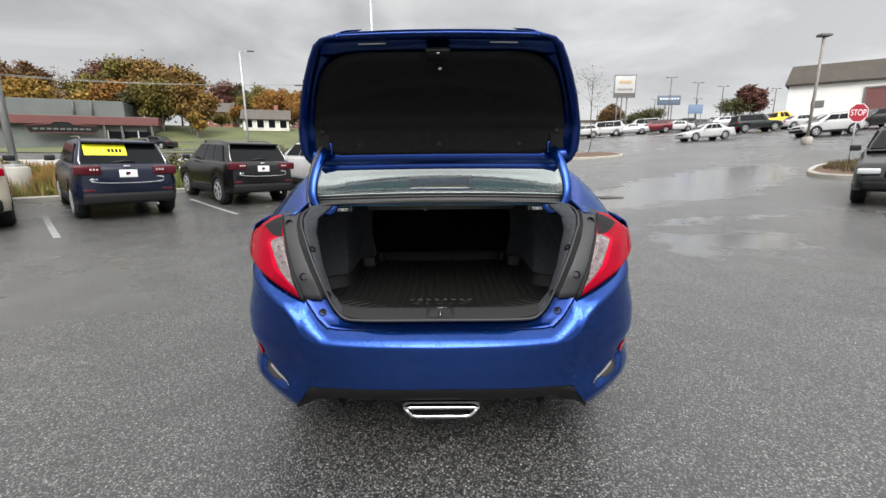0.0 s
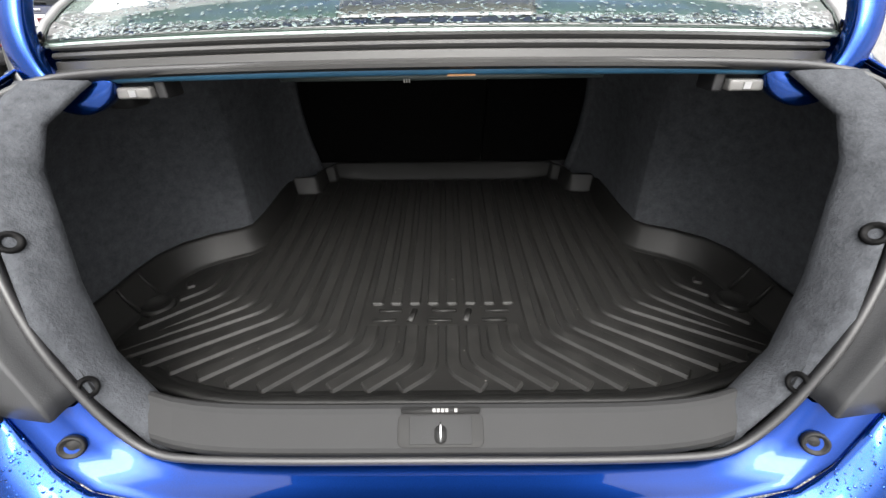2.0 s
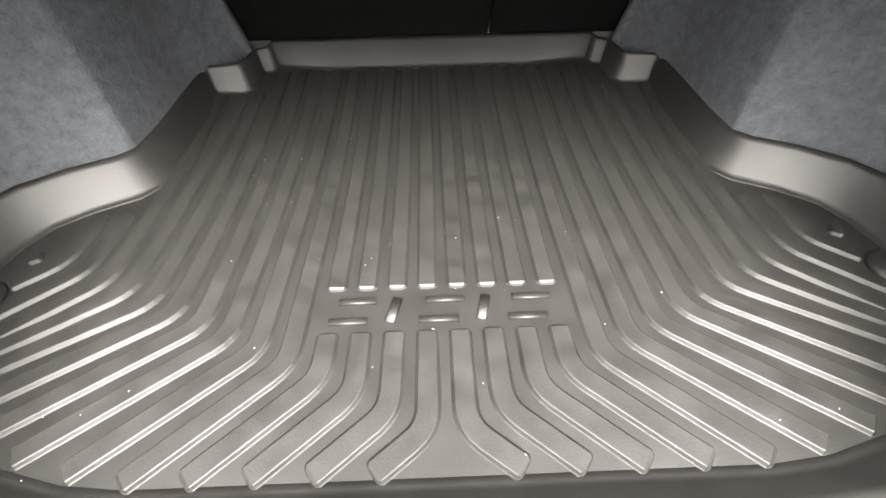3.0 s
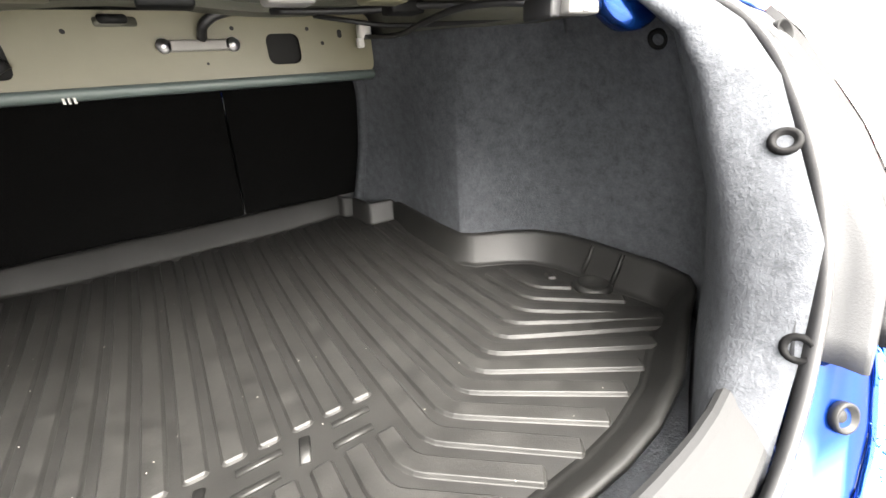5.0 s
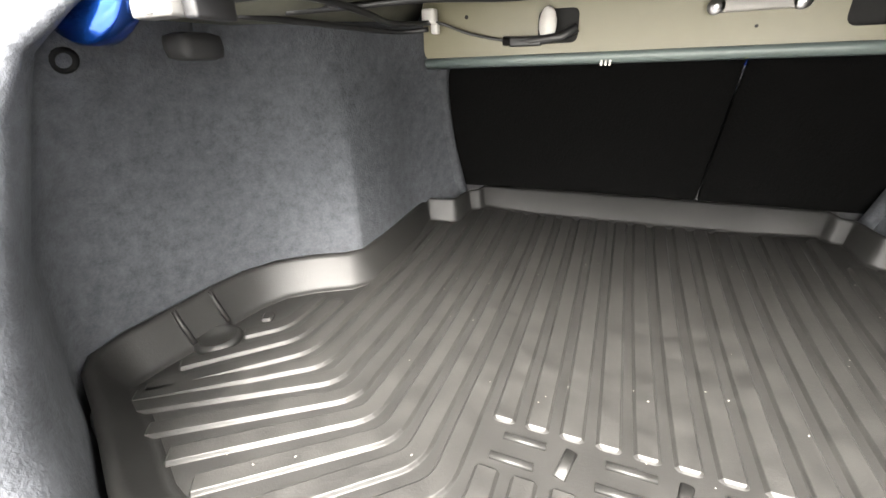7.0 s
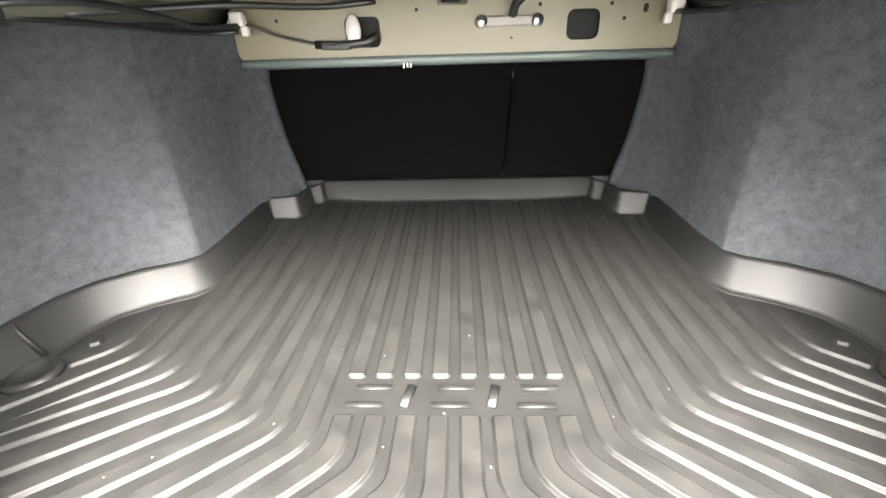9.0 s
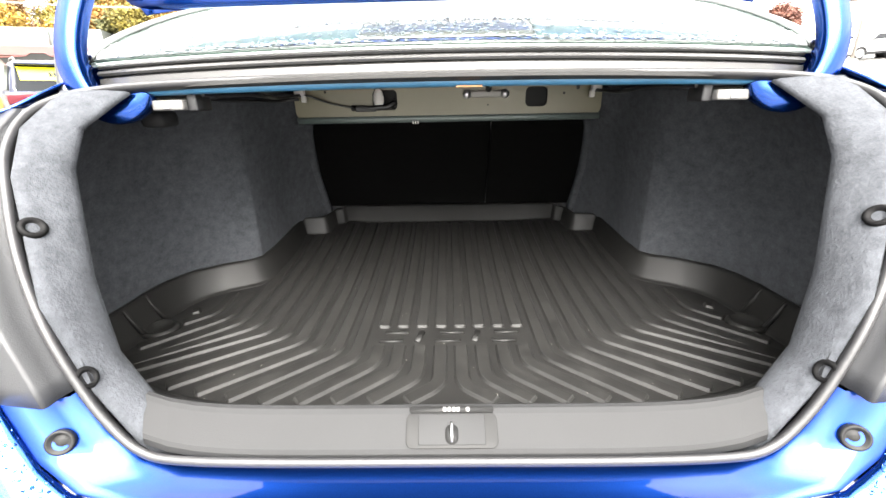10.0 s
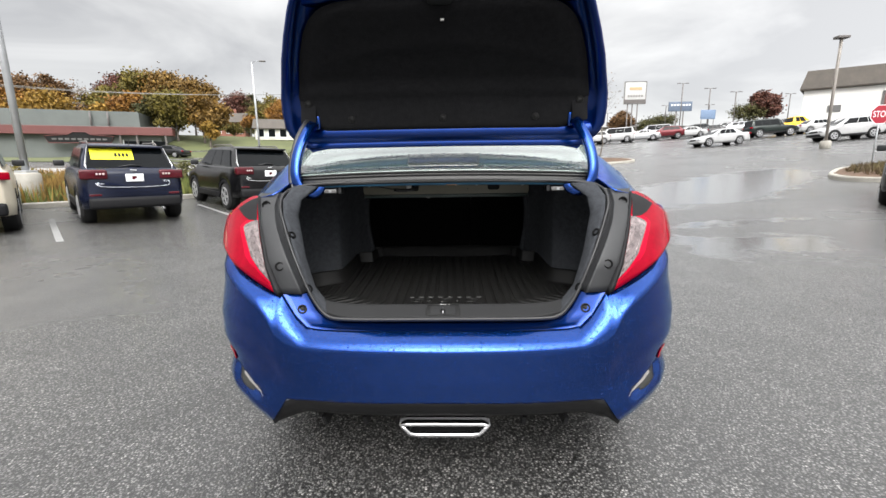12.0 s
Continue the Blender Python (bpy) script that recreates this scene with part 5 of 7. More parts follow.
ks = [i * 0.5 for i in range(2 * len(LID) - 1)]
ts = [-1, -0.97, -0.9, -0.75, -0.5, -0.25, 0, 0.25, 0.5, 0.75, 0.9, 0.97, 1]
outer = grid([[lid_point(k, t, (0.055 - 0.045 * abs(t) ** 8) * (0.22 + 0.78 * ease(11.0, 8.0, k)) - (0.03 if k == 0 else 0)) for t in ts] for k in ks])
lid = part("trunk_lid", outer, M_BLUESHADE, car, "blue trunk lid raised above the opening", thick=0.002)
rows = []
for t in (-1.0, -0.985, -0.955, -0.94, -0.915, -0.86, -0.72):
    out = {-1.0: 0.006, -0.985: 0.0, -0.955: -0.003, -0.94: 0.006, -0.915: 0.018, -0.86: 0.022, -0.72: 0.022}[t]
    rows.append([lid_point(k, t, out) for k in ks])
flange = grid(rows)
part("lid_flange", flange, M_BLUESHADE, lid, "blue inner flange", thick=0.0015)
part("lid_flange", flipx(flange), M_BLUESHADE, lid, thick=0.0015)
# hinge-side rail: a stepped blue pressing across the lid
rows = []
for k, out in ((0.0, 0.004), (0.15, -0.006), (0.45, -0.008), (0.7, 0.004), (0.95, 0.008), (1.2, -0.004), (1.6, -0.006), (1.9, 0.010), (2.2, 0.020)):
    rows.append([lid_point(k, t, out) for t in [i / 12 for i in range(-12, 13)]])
part("lid_rail", grid(rows), M_BLUESHADE, lid, "blue pressed rail with a step", thick=0.0015)
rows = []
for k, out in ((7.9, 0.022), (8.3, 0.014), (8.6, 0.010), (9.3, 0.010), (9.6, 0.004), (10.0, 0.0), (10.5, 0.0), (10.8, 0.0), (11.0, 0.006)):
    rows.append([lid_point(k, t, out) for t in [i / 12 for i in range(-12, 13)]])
part("lid_rail", grid(rows), M_BLUESHADE, lid, "blue free edge of the lid", thick=0.0015)
for s in (-1, 1):
    gl = grid([[lid_point(k, s * t, 0.005) for t in (0.42, 0.50, 0.57, 0.64)] for k in (9.00, 9.13)])
    part("lamp_slot", gl, M_WHITEPL, lid, "pale lamp slot", thick=0.002)
# felt pad
rows = []
PADW = [(1.70, 0.80), (1.85, 0.82), (2.10, 0.82), (2.11, 0.875), (3.0, 0.885), (5.0, 0.89), (6.0, 0.89), (7.0, 0.88), (7.6, 0.855), (8.0, 0.80), (8.2, 0.72), (8.38, 0.55)]
for i in range(41):
    k = 1.70 + (8.38 - 1.70) * i / 40
    w = lerp(PADW, k)
    row = []
    for t in [j / 10 for j in range(-10, 11)]:
        edge = 1.0 if abs(t) == 1 else 0.0
        out = -0.005 + 0.014 * edge + 0.012 * ease(2.0, 1.70, k) + 0.012 * ease(8.1, 8.38, k)
        out -= 0.006 * math.exp(-((k - 4.3) / 0.5) ** 2)      # the pad's fold across the bend
        out -= 0.004 * math.exp(-((k - 6.6 + 1.2 * t * t) / 0.25) ** 2)     # and a soft arch pressed into it
        row.append(lid_point(k, w * t, out))
    rows.append(row)
pad = part("lid_pad", grid(rows), M_PAD, lid, "black felt pad inside the lid", thick=0.002)
for x, k in ((-0.83, 3.65), (0.83, 3.65), (-0.57, 2.55), (0.57, 2.55), (0.0, 2.55)):
    p = lid_point(k, x, -0.006)
    part("pad_clip", moved(lathe([(0.001, 0.005), (0.006, 0.0045), (0.009, 0.001), (0.011, 0.003), (0.013, 0.0)], 16), look(p, (p[0], p[1] + 1, p[2] + 0.2))), M_BLACK, pad, "black push clip")
for s in (-1, 1):
    c = lid_point(3.3, s * 0.83, -0.008)
    part("pad_gusset", moved(plate(round_rect(0.055, 0.11, 0.008), 0.004, "y"), pose(c[0], c[1] - 0.002, c[2], -10)), M_PAD, pad, "stitched felt corner", bevel=0.0015)
    c = lid_point(2.35, s * 0.81, 0.0)
    part("hinge_mount", box(c[0], c[1] - 0.004, c[2], 0.05, 0.02, 0.05, 0.006), M_BLUE, lid)
    part("mount_bolt", moved(lathe([(0.001, 0.006), (0.006, 0.006), (0.007, 0.0)], 6), look((c[0], c[1] - 0.014, c[2]), (c[0], c[1] + 1, c[2]))), M_STEEL, lid)
c = lid_point(8.52, 0, -0.006)
latch = part("lid_latch", moved(plate([(-0.044, 0.014), (0.044, 0.014), (0.034, -0.014), (0.022, -0.018), (-0.022, -0.018), (-0.034, -0.014)], 0.020, "y", -0.010), pose(c[0], c[1], c[2], 50)), M_BLACK, lid, "black lid latch", bevel=0.004)
part("latch_claw", moved(box(0, 0, 0, 0.012, 0.010, 0.006, 0.002), pose(c[0], c[1] - 0.008, c[2] - 0.004, 50)), M_STEEL, latch)
c = lid_point(7.55, 0.012, -0.010)
part("pull_tab", box(c[0], c[1], c[2], 0.012, 0.006, 0.008, 0.002), M_WHITEPL, pad, "small pale emergency pull tab")

# ---- cargo tray ----
tray = thing("cargo_tray", "black ribbed plastic cargo tray lying on the trunk floor", "cargo tray")
FLOOR = 0.578


def tray_z(y):
    return FLOOR + 0.047 * (max(y - 0.25, 0.0) / 0.535) ** 2


# outline of the rim: x, y, rim height
RIM = [(0.0, -0.060, 0.606), (0.15, -0.060, 0.606), (0.28, -0.060, 0.607), (0.34, -0.054, 0.609), (0.42, -0.034, 0.613), (0.53, 0.018, 0.619), (0.598, 0.046, 0.625), (0.619, 0.066, 0.630), (0.621, 0.11, 0.635), (0.613, 0.18, 0.637), (0.612, 0.24, 0.637), (0.603, 0.295, 0.637), (0.578, 0.345, 0.637), (0.530, 0.385, 0.637), (0.478, 0.412, 0.637), (0.459, 0.435, 0.637), (0.455, 0.50, 0.639), (0.450, 0.60, 0.648), (0.444, 0.680, 0.657),
       (0.436, 0.694, 0.659), (0.383, 0.694, 0.661), (0.374, 0.700, 0.662), (0.366, 0.755, 0.663), (0.360, 0.764, 0.664), (0.343, 0.766, 0.666), (0.337, 0.774, 0.668), (0.331, 0.786, 0.671), (0.2, 0.788, 0.672), (0.0, 0.788, 0.672)]
edge = RIM + [(-x, y, z) for x, y, z in reversed(RIM[1:-1])]
ctr = Vector((0, 0.33))
levels = ((0.040, 0.0), (0.034, 0.0015), (0.028, 0.10), (0.010, 0.90), (0.005, 0.985), (0.0, 1.0), (-0.005, 0.97), (-0.006, 0.75))


def inset(i, d):
    n = len(edge)
    a, b, c = Vector(edge[i - 1][:2]), Vector(edge[i][:2]), Vector(edge[(i + 1) % n][:2])
    n1, n2 = (b - a).normalized(), (c - b).normalized()
    nrm = Vector((-(n1.y + n2.y), n1.x + n2.x)).normalized()
    return b + nrm * d


rows = []
for d, v in levels:
    row = []
    for i, (x, y, z) in enumerate(edge):
        p = inset(i, d * (0.45 if 0.32 < abs(x) < 0.46 and y > 0.67 else 1.0))
        z0 = tray_z(p.y)
        row.append((p.x, p.y, z0 + (z - z0) * v))
    rows.append(row)
vs, fs = grid(rows, closed=True)
part("tray_rim", (vs, fs), M_TRAY, tray, "raised black rim of the tray", thick=-0.002)
# floor pan inside the rim
bm = bmesh.new()
loop_v = [bm.verts.new((p[0], p[1], p[2])) for p in rows[0]]
es = [bm.edges.new((a, b)) for a, b in zip(loop_v, loop_v[1:] + loop_v[:1])]
bmesh.ops.triangle_fill(bm, use_beauty=True, edges=es)
for k in range(13):
    bmesh.ops.bisect_plane(bm, geom=bm.verts[:] + bm.edges[:] + bm.faces[:], dist=1e-5, plane_co=(0, 0.24 + 0.043 * k, 0), plane_no=(0, 1, 0))
bm.normal_update()
for v in bm.verts:
    v.co.z = tray_z(v.co.y) + 0.0001
bm.verts.index_update()
pan = [tuple(v.co) for v in bm.verts], [tuple(v.index for v in (f.verts if f.normal.z > 0 else reversed(f.verts))) for f in bm.faces]
bm.free()
part("tray_pan", pan, M_PAN, tray, smooth=False)

RIB = [(-0.0136, -0.0008), (0.0136, -0.0008), (0.0133, 0.0003), (0.0124, 0.0010), (0.0104, 0.0040), (0.0094, 0.0047), (-0.0094, 0.0047), (-0.0104, 0.0040), (-0.0124, 0.0010), (-0.0133, 0.0003)]


def rib(pts, name="rib"):
    """A raised rib along points in plan, its bends rounded and its ends sloped."""
    pts = [Vector(p) for p in pts]
    path = [pts[0]]
    for a, b, c in zip(pts, pts[1:], pts[2:]):
        r = min(0.020, (a - b).length * 0.45, (c - b).length * 0.45)
        p, q = b + (a - b).normalized() * r, b + (c - b).normalized() * r
        for t in (0, 0.25, 0.5, 0.75, 1):
            path.append(p.lerp(b, t).lerp(b.lerp(q, t), t))
    path.append(pts[-1])
    long = [path[0]]
    for a, b in zip(path, path[1:]):
        n = max(1, int((b - a).length / 0.08))
        long += [a.lerp(b, k / n) for k in range(1, n + 1)]
    d0, d1 = (long[1] - long[0]).normalized(), (long[-2] - long[-1]).normalized()
    long = [long[0], long[0] + d0 * 0.0015, long[0] + d0 * 0.0042] + long[1:-1] + [long[-1] + d1 * 0.0042, long[-1] + d1 * 0.0015, long[-1]]
    n, rows = len(long), []
    for i, p in enumerate(long):
        d = (long[min(i + 1, n - 1)] - long[max(i - 1, 0)]).normalized()
        side = Vector((d.y, -d.x))
        end = min(i, n - 1 - i)
        k, w = {0: (0.0, 0.50), 1: (0.60, 0.78), 2: (1.0, 0.97)}.get(end, (1.0, 1.0))
        rows.append([(p.x + side.x * s * w, p.y + side.y * s * w, tray_z(p.y) + u * k) for s, u in RIB])
    vs, fs = grid(rows, closed=True)
    m = len(RIB)
    fs = fs + [tuple(reversed(range(m))), tuple(range((n - 1) * m, n * m))]
    return part(name, (vs, fs), M_RIB, tray, smooth=False)


for s in (-1, 1):
    for i in range(14):
        bx, by = 0.0180 + 0.0365 * i, 0.021 + 0.0180 * i
        tx = 0.0670 + 0.0540 * i
        ty = -0.017 if i < 5 else -0.017 + 0.0145 * (i - 4.4)
        if i >= 12:
            tx, ty = (0.566, 0.128) if i == 12 else (0.537, 0.212)
        tx = min(tx, 0.566)
        far = 0.752 if bx < 0.33 else (0.675 if bx < 0.42 else (0.40 if bx < 0.45 else 0.345))
        if i < 4:
            rib([(s * tx, ty), (s * bx, by), (s * bx, 0.129)])
            rib([(s * bx, 0.187), (s * bx, far)])
        else:
            rib([(s * tx, ty), (s * bx, by), (s * bx, far)])
    rib([(s * 0.545, 0.258), (s * 0.528, 0.268)])
    # round boss with a dished top, and two ribs up the rim behind it
    part("tie_down_boss", moved(lathe([(0.034, -0.001), (0.033, 0.004), (0.028, 0.009), (0.024, 0.009), (0.021, 0.004), (0.001, 0.004)], 28), pose(s * 0.562, 0.190, FLOOR)), M_TRAY, tray, "round moulded boss")
    for y in (0.165, 0.225):
        part("rim_rib", tube([(s * 0.578, y, FLOOR + 0.008), (s * 0.596, y + 0.001, FLOOR + 0.036), (s * 0.606, y + 0.002, FLOOR + 0.056)], 0.004, 7, up=(0, 1, 0)), M_TRAY, tray)

# raised emblem, drawn as plain bars
def stroke(pts, w=0.0045):
    path = [(x, y, tray_z(y) + 0.0005) for x, y in pts]
    return sweep(path, [(-w, -0.001), (w, -0.001), (w * 0.8, 0.0018), (w * 0.5, 0.0026), (-w * 0.5, 0.0026), (-w * 0.8, 0.0018)])


for x0, x1 in ((-0.126, -0.082), (-0.062, -0.052), (-0.024, 0.022), (0.042, 0.052), (0.078, 0.123)):
    y0, y1, lean = 0.143, 0.171, 0.004
    ring_pts = [(x0 - lean, y0), (x1 - lean, y0), (x1 + lean, y1), (x0 + lean, y1)]
    if x1 - x0 > 0.02:
        for a, b in ((0, 1), (3, 2)):
            part("emblem_bar", stroke([ring_pts[a], ring_pts[b]], 0.0050), M_TRAY, tray)
    else:
        part("emblem_bar", stroke([((x0 + x1) / 2 - lean, y0 - 0.003), ((x0 + x1) / 2 + lean, y1 + 0.003)], 0.0064), M_TRAY, tray)

# crumbs of grit lying in the tray
rg = random.Random(3)
crumbs = []
for n in range(90):
    x, y = rg.uniform(-0.42, 0.42), rg.uniform(-0.02, 0.68)
    crumbs.append(moved(box(0, 0, 0, rg.uniform(0.0005, 0.0012), rg.uniform(0.0006, 0.0022), 0.0006), pose(x, y, tray_z(y) + (0.0049 if n % 2 else 0.0008), 0, 0, rg.uniform(0, 180))))
tagged(part("grit", join(*crumbs), mat("pale_grit", (0.20, 0.19, 0.17), 0.8), smooth=False), "pale crumbs of grit scattered in the tray", "grit", kind="stuff")

# ---- the car park: kerbs, islands, lines, standing water ----
KD = Vector((0.60, 0.80)).normalized()          # the way the left kerb runs
KO = Vector((-10.55, 9.55))


def kerb_run(path, name="kerb", w=0.15, h=0.14):
    pts = [(p[0], p[1], height(p[0], p[1])) for p in path]
    prof = [(-w / 2, -0.2), (w / 2, -0.2), (w / 2, h - 0.03), (w / 2 - 0.03, h), (-w / 2, h)]
    return tagged(part(name, sweep(pts, prof), M_CONCRETE, smooth=False), "weathered pale concrete kerb", "kerb", kind="structure")


kerb_run([KO + KD * t for t in [-22 + 1.5 * k for k in range(38)]])
x0, y0 = KO + KD * -24
verge = draped((x0, y0, KD.x, KD.y, 62, 9.2), 0.10, 1.0)
tagged(part("verge", verge, M_SOIL), "grassy verge behind the kerb, green and dry brown", "verge", kind="structure")
x0, y0 = KO + KD * -40 + Vector((-KD.y, KD.x)) * 9.6
tagged(part("road", draped((x0, y0, KD.x, KD.y, 150, 12), 0.05, 3.0), M_ROAD), "pale wet two-lane road beyond the verge", "road", kind="structure")
x0, y0 = KO + KD * -40 + Vector((-KD.y, KD.x)) * 36
tagged(part("far_lawn", draped((x0, y0, KD.x, KD.y, 190, 60), 0.06, 4.0), mat("far_grass", (0.075, 0.085, 0.030), 0.9, var=0.35, scale=0.2)), "green lawns beyond the road", "lawn", kind="structure")

rng = random.Random(5)
blades_g, blades_d = ([], []), ([], [])
for n in range(75000):
    t, d = rng.uniform(-20, 30), rng.uniform(0.15, 9.0)
    x, y = KO + KD * t + Vector((-KD.y, KD.x)) * d
    dry = (math.sin(t * 0.55 + 1.4) + 0.5 * math.sin(d * 0.9) + rng.uniform(-0.6, 0.6)) > (0.1 if (t < 3.0 and d > 2.2) else 1.35)
    vs, fs = blades_d if dry else blades_g
    hgt = rng.uniform(0.16, 0.50) * (1.3 if dry else 1.0)
    a = rng.uniform(0, 6.283)
    w = rng.uniform(0.018, 0.048)
    dx, dy = math.cos(a) * w, math.sin(a) * w
    lx, ly = rng.uniform(-0.12, 0.12), rng.uniform(-0.12, 0.12)
    z = height(x, y) + 0.09
    k = len(vs)
    vs += [(x - dx, y - dy, z), (x + dx, y + dy, z), (x + lx, y + ly, z + hgt)]
    fs.append((k, k + 1, k + 2))
tagged(part("grass", blades_g, M_GRASS, smooth=False), "short green grass on the verge", "grass", kind="stuff")
tagged(part("tall_grass", blades_d, M_DRYGRASS, smooth=False), "tall dry orange-brown grass on the verge", "grass", kind="stuff")

for x, y in ((-6.4, 5.2), (-4.85, 8.15), (-8.6, 2.6)):
    d = Vector((-0.72, 0.69))
    tagged(part("bay_line", draped((x, y, d.x, d.y, 3.6, 0.10), 0.006, 0.1), M_LINE), "worn white parking bay line", "road marking", kind="structure")


def island(cx, cy, rx, ry, turn, label, name):
    base = thing(name, label, "planting island", kind="structure")
    out = []
    for k in range(44):
        a = 2 * math.pi * k / 44
        c, s = math.cos(a), math.sin(a)
        u, v = rx * math.copysign(abs(c) ** 0.7, c), ry * math.copysign(abs(s) ** 0.7, s)
        out.append((cx + u * math.cos(turn) - v * math.sin(turn), cy + u * math.sin(turn) + v * math.cos(turn)))
    pts = [(x, y, height(x, y)) for x, y in out]
    part("island_kerb", sweep(pts, [(-0.09, -0.15), (0.09, -0.15), (0.09, 0.11), (0.06, 0.15), (-0.09, 0.15)], closed=True), M_CONCRETE, base, "pale concrete kerb", smooth=False)
    rows = []
    r = random.Random(int(cx * 7))
    for f in (0.01, 0.3, 0.6, 0.85, 0.98):
        rows.append([(cx + (x - cx) * f, cy + (y - cy) * f, height(x, y) * f + height(cx, cy) * (1 - f) + 0.13 + 0.14 * (1 - f * f) + r.uniform(-0.02, 0.02)) for x, y in out])
    part("mulch_bed", grid(rows, closed=True), M_MULCH, base, "brown mulch bed")
    return base


island(15.4, 13.3, 2.7, 1.7, 0.75, "concrete-edged planting island with brown mulch", "planting_island")
island(10.2, 28.2, 2.2, 1.7, 0.0, "concrete-edged island with mulch and a young tree", "planting_island")
tufts = ([], [])
for n in range(2600):
    a, q = rng.uniform(0, 6.283), math.sqrt(rng.random())
    u, v = 2.4 * q * math.cos(a), 1.4 * q * math.sin(a)
    x, y = 15.4 + u * math.cos(0.75) - v * math.sin(0.75), 13.3 + u * math.sin(0.75) + v * math.cos(0.75)
    z, w, b = height(x, y) + 0.15 + 0.1 * (1 - q), rng.uniform(0.01, 0.03), rng.uniform(0, 6.28)
    k = len(tufts[0])
    tufts[0].extend([(x - w * math.cos(b), y - w * math.sin(b), z), (x + w * math.cos(b), y + w * math.sin(b), z), (x + rng.uniform(-0.1, 0.1), y + rng.uniform(-0.1, 0.1), z + rng.uniform(0.06, 0.26))])
    tufts[1].append((k, k + 1, k + 2))
tagged(part("ornamental_grass", tufts, mat("rusty_ornamental_grass", (0.105, 0.042, 0.022), 0.9, var=0.4, scale=2, col2=(0.065, 0.062, 0.022), island=0.4), smooth=False), "rusty low plants on the island", "plants", kind="stuff")
x, y = 4.9, 10.6
tagged(part("drain_grate", join(*[box(x + 0.09 * k, y, height(x, y) + 0.008, 0.05, 0.42, 0.02) for k in range(-3, 4)], box(x, y - 0.22, height(x, y) + 0.008, 0.66, 0.04, 0.02), box(x, y + 0.22, height(x, y) + 0.008, 0.66, 0.04, 0.02)), M_POLEDK, smooth=False), "iron storm drain grate in the asphalt", "drain")


# ---- vehicles ----
def wheel(parent, x, y, r, w, side, rim_mat):
    tyre = part("wheel", moved(lathe([(r * 0.62, -w / 2), (r * 0.93, -w / 2), (r * 0.985, -w * 0.38), (r, 0.0), (r * 0.985, w * 0.38), (r * 0.93, w / 2), (r * 0.62, w / 2)], 28, "x"), pose(x, y, r)), M_TYRE, parent)
    g = [grid([[(x, rr * math.cos(2 * math.pi * k / 28), rr * math.sin(2 * math.pi * k / 28)) for k in range(28)] for x, rr in ((w * 0.50, r * 0.60), (w * 0.55, r * 0.62), (w * 0.56, r * 0.68), (w * 0.50, r * 0.72))], closed=True), moved(box(0, 0, 0, 0.03, r * 0.3, r * 0.3, 0.012), pose(w * 0.52, 0, 0, 45))]
    for k in range(5):
        g.append(moved(box(w * 0.515, 0, r * 0.37, 0.025, r * 0.19, r * 0.52, 0.008), pose(0, 0, 0, 72 * k + 18)))
    g = join(*g)
    part("rim", moved(g if side > 0 else flipx(g), pose(x, y, r)), rim_mat, tyre)
    return tyre


SUV = dict(L=4.40, W=1.83, H=1.67, belt=1.14, hood=1.07, deck=1.18, rwb=0.20, rtop=0.62, wtop=2.55, wbase=3.30, zb=0.30, r=0.345, ax=(0.86, 3.50), clad=True)
SEDAN = dict(L=4.65, W=1.80, H=1.44, belt=0.95, hood=0.92, deck=1.00, rwb=0.62, rtop=1.35, wtop=2.60, wbase=3.35, zb=0.24, r=0.325, ax=(0.98, 3.70), clad=False)
TRUCK = dict(L=5.40, W=1.92, H=1.86, belt=1.18, hood=1.18, deck=1.16, rwb=1.90, rtop=2.05, wtop=3.05, wbase=3.70, zb=0.42, r=0.39, ax=(1.15, 4.45), clad=True)
BOXY = dict(L=4.60, W=1.88, H=1.84, belt=1.16, hood=1.14, deck=1.16, rwb=0.06, rtop=0.22, wtop=2.75, wbase=3.20, zb=0.40, r=0.385, ax=(0.85, 3.75), clad=True)
VAN = dict(L=5.3, W=1.98, H=1.98, belt=1.18, hood=1.15, deck=1.18, rwb=0.08, rtop=0.25, wtop=3.5, wbase=4.15, zb=0.32, r=0.36, ax=(1.0, 4.2), clad=False)
paints = {}


def paint(name, col, metal=0.3):
    if name not in paints:
        paints[name] = mat(name, col, 0.22, metal=metal, var=0.08, scale=3, coat=0.0, rvar=0.04, spec=0.4)
    return paints[name]


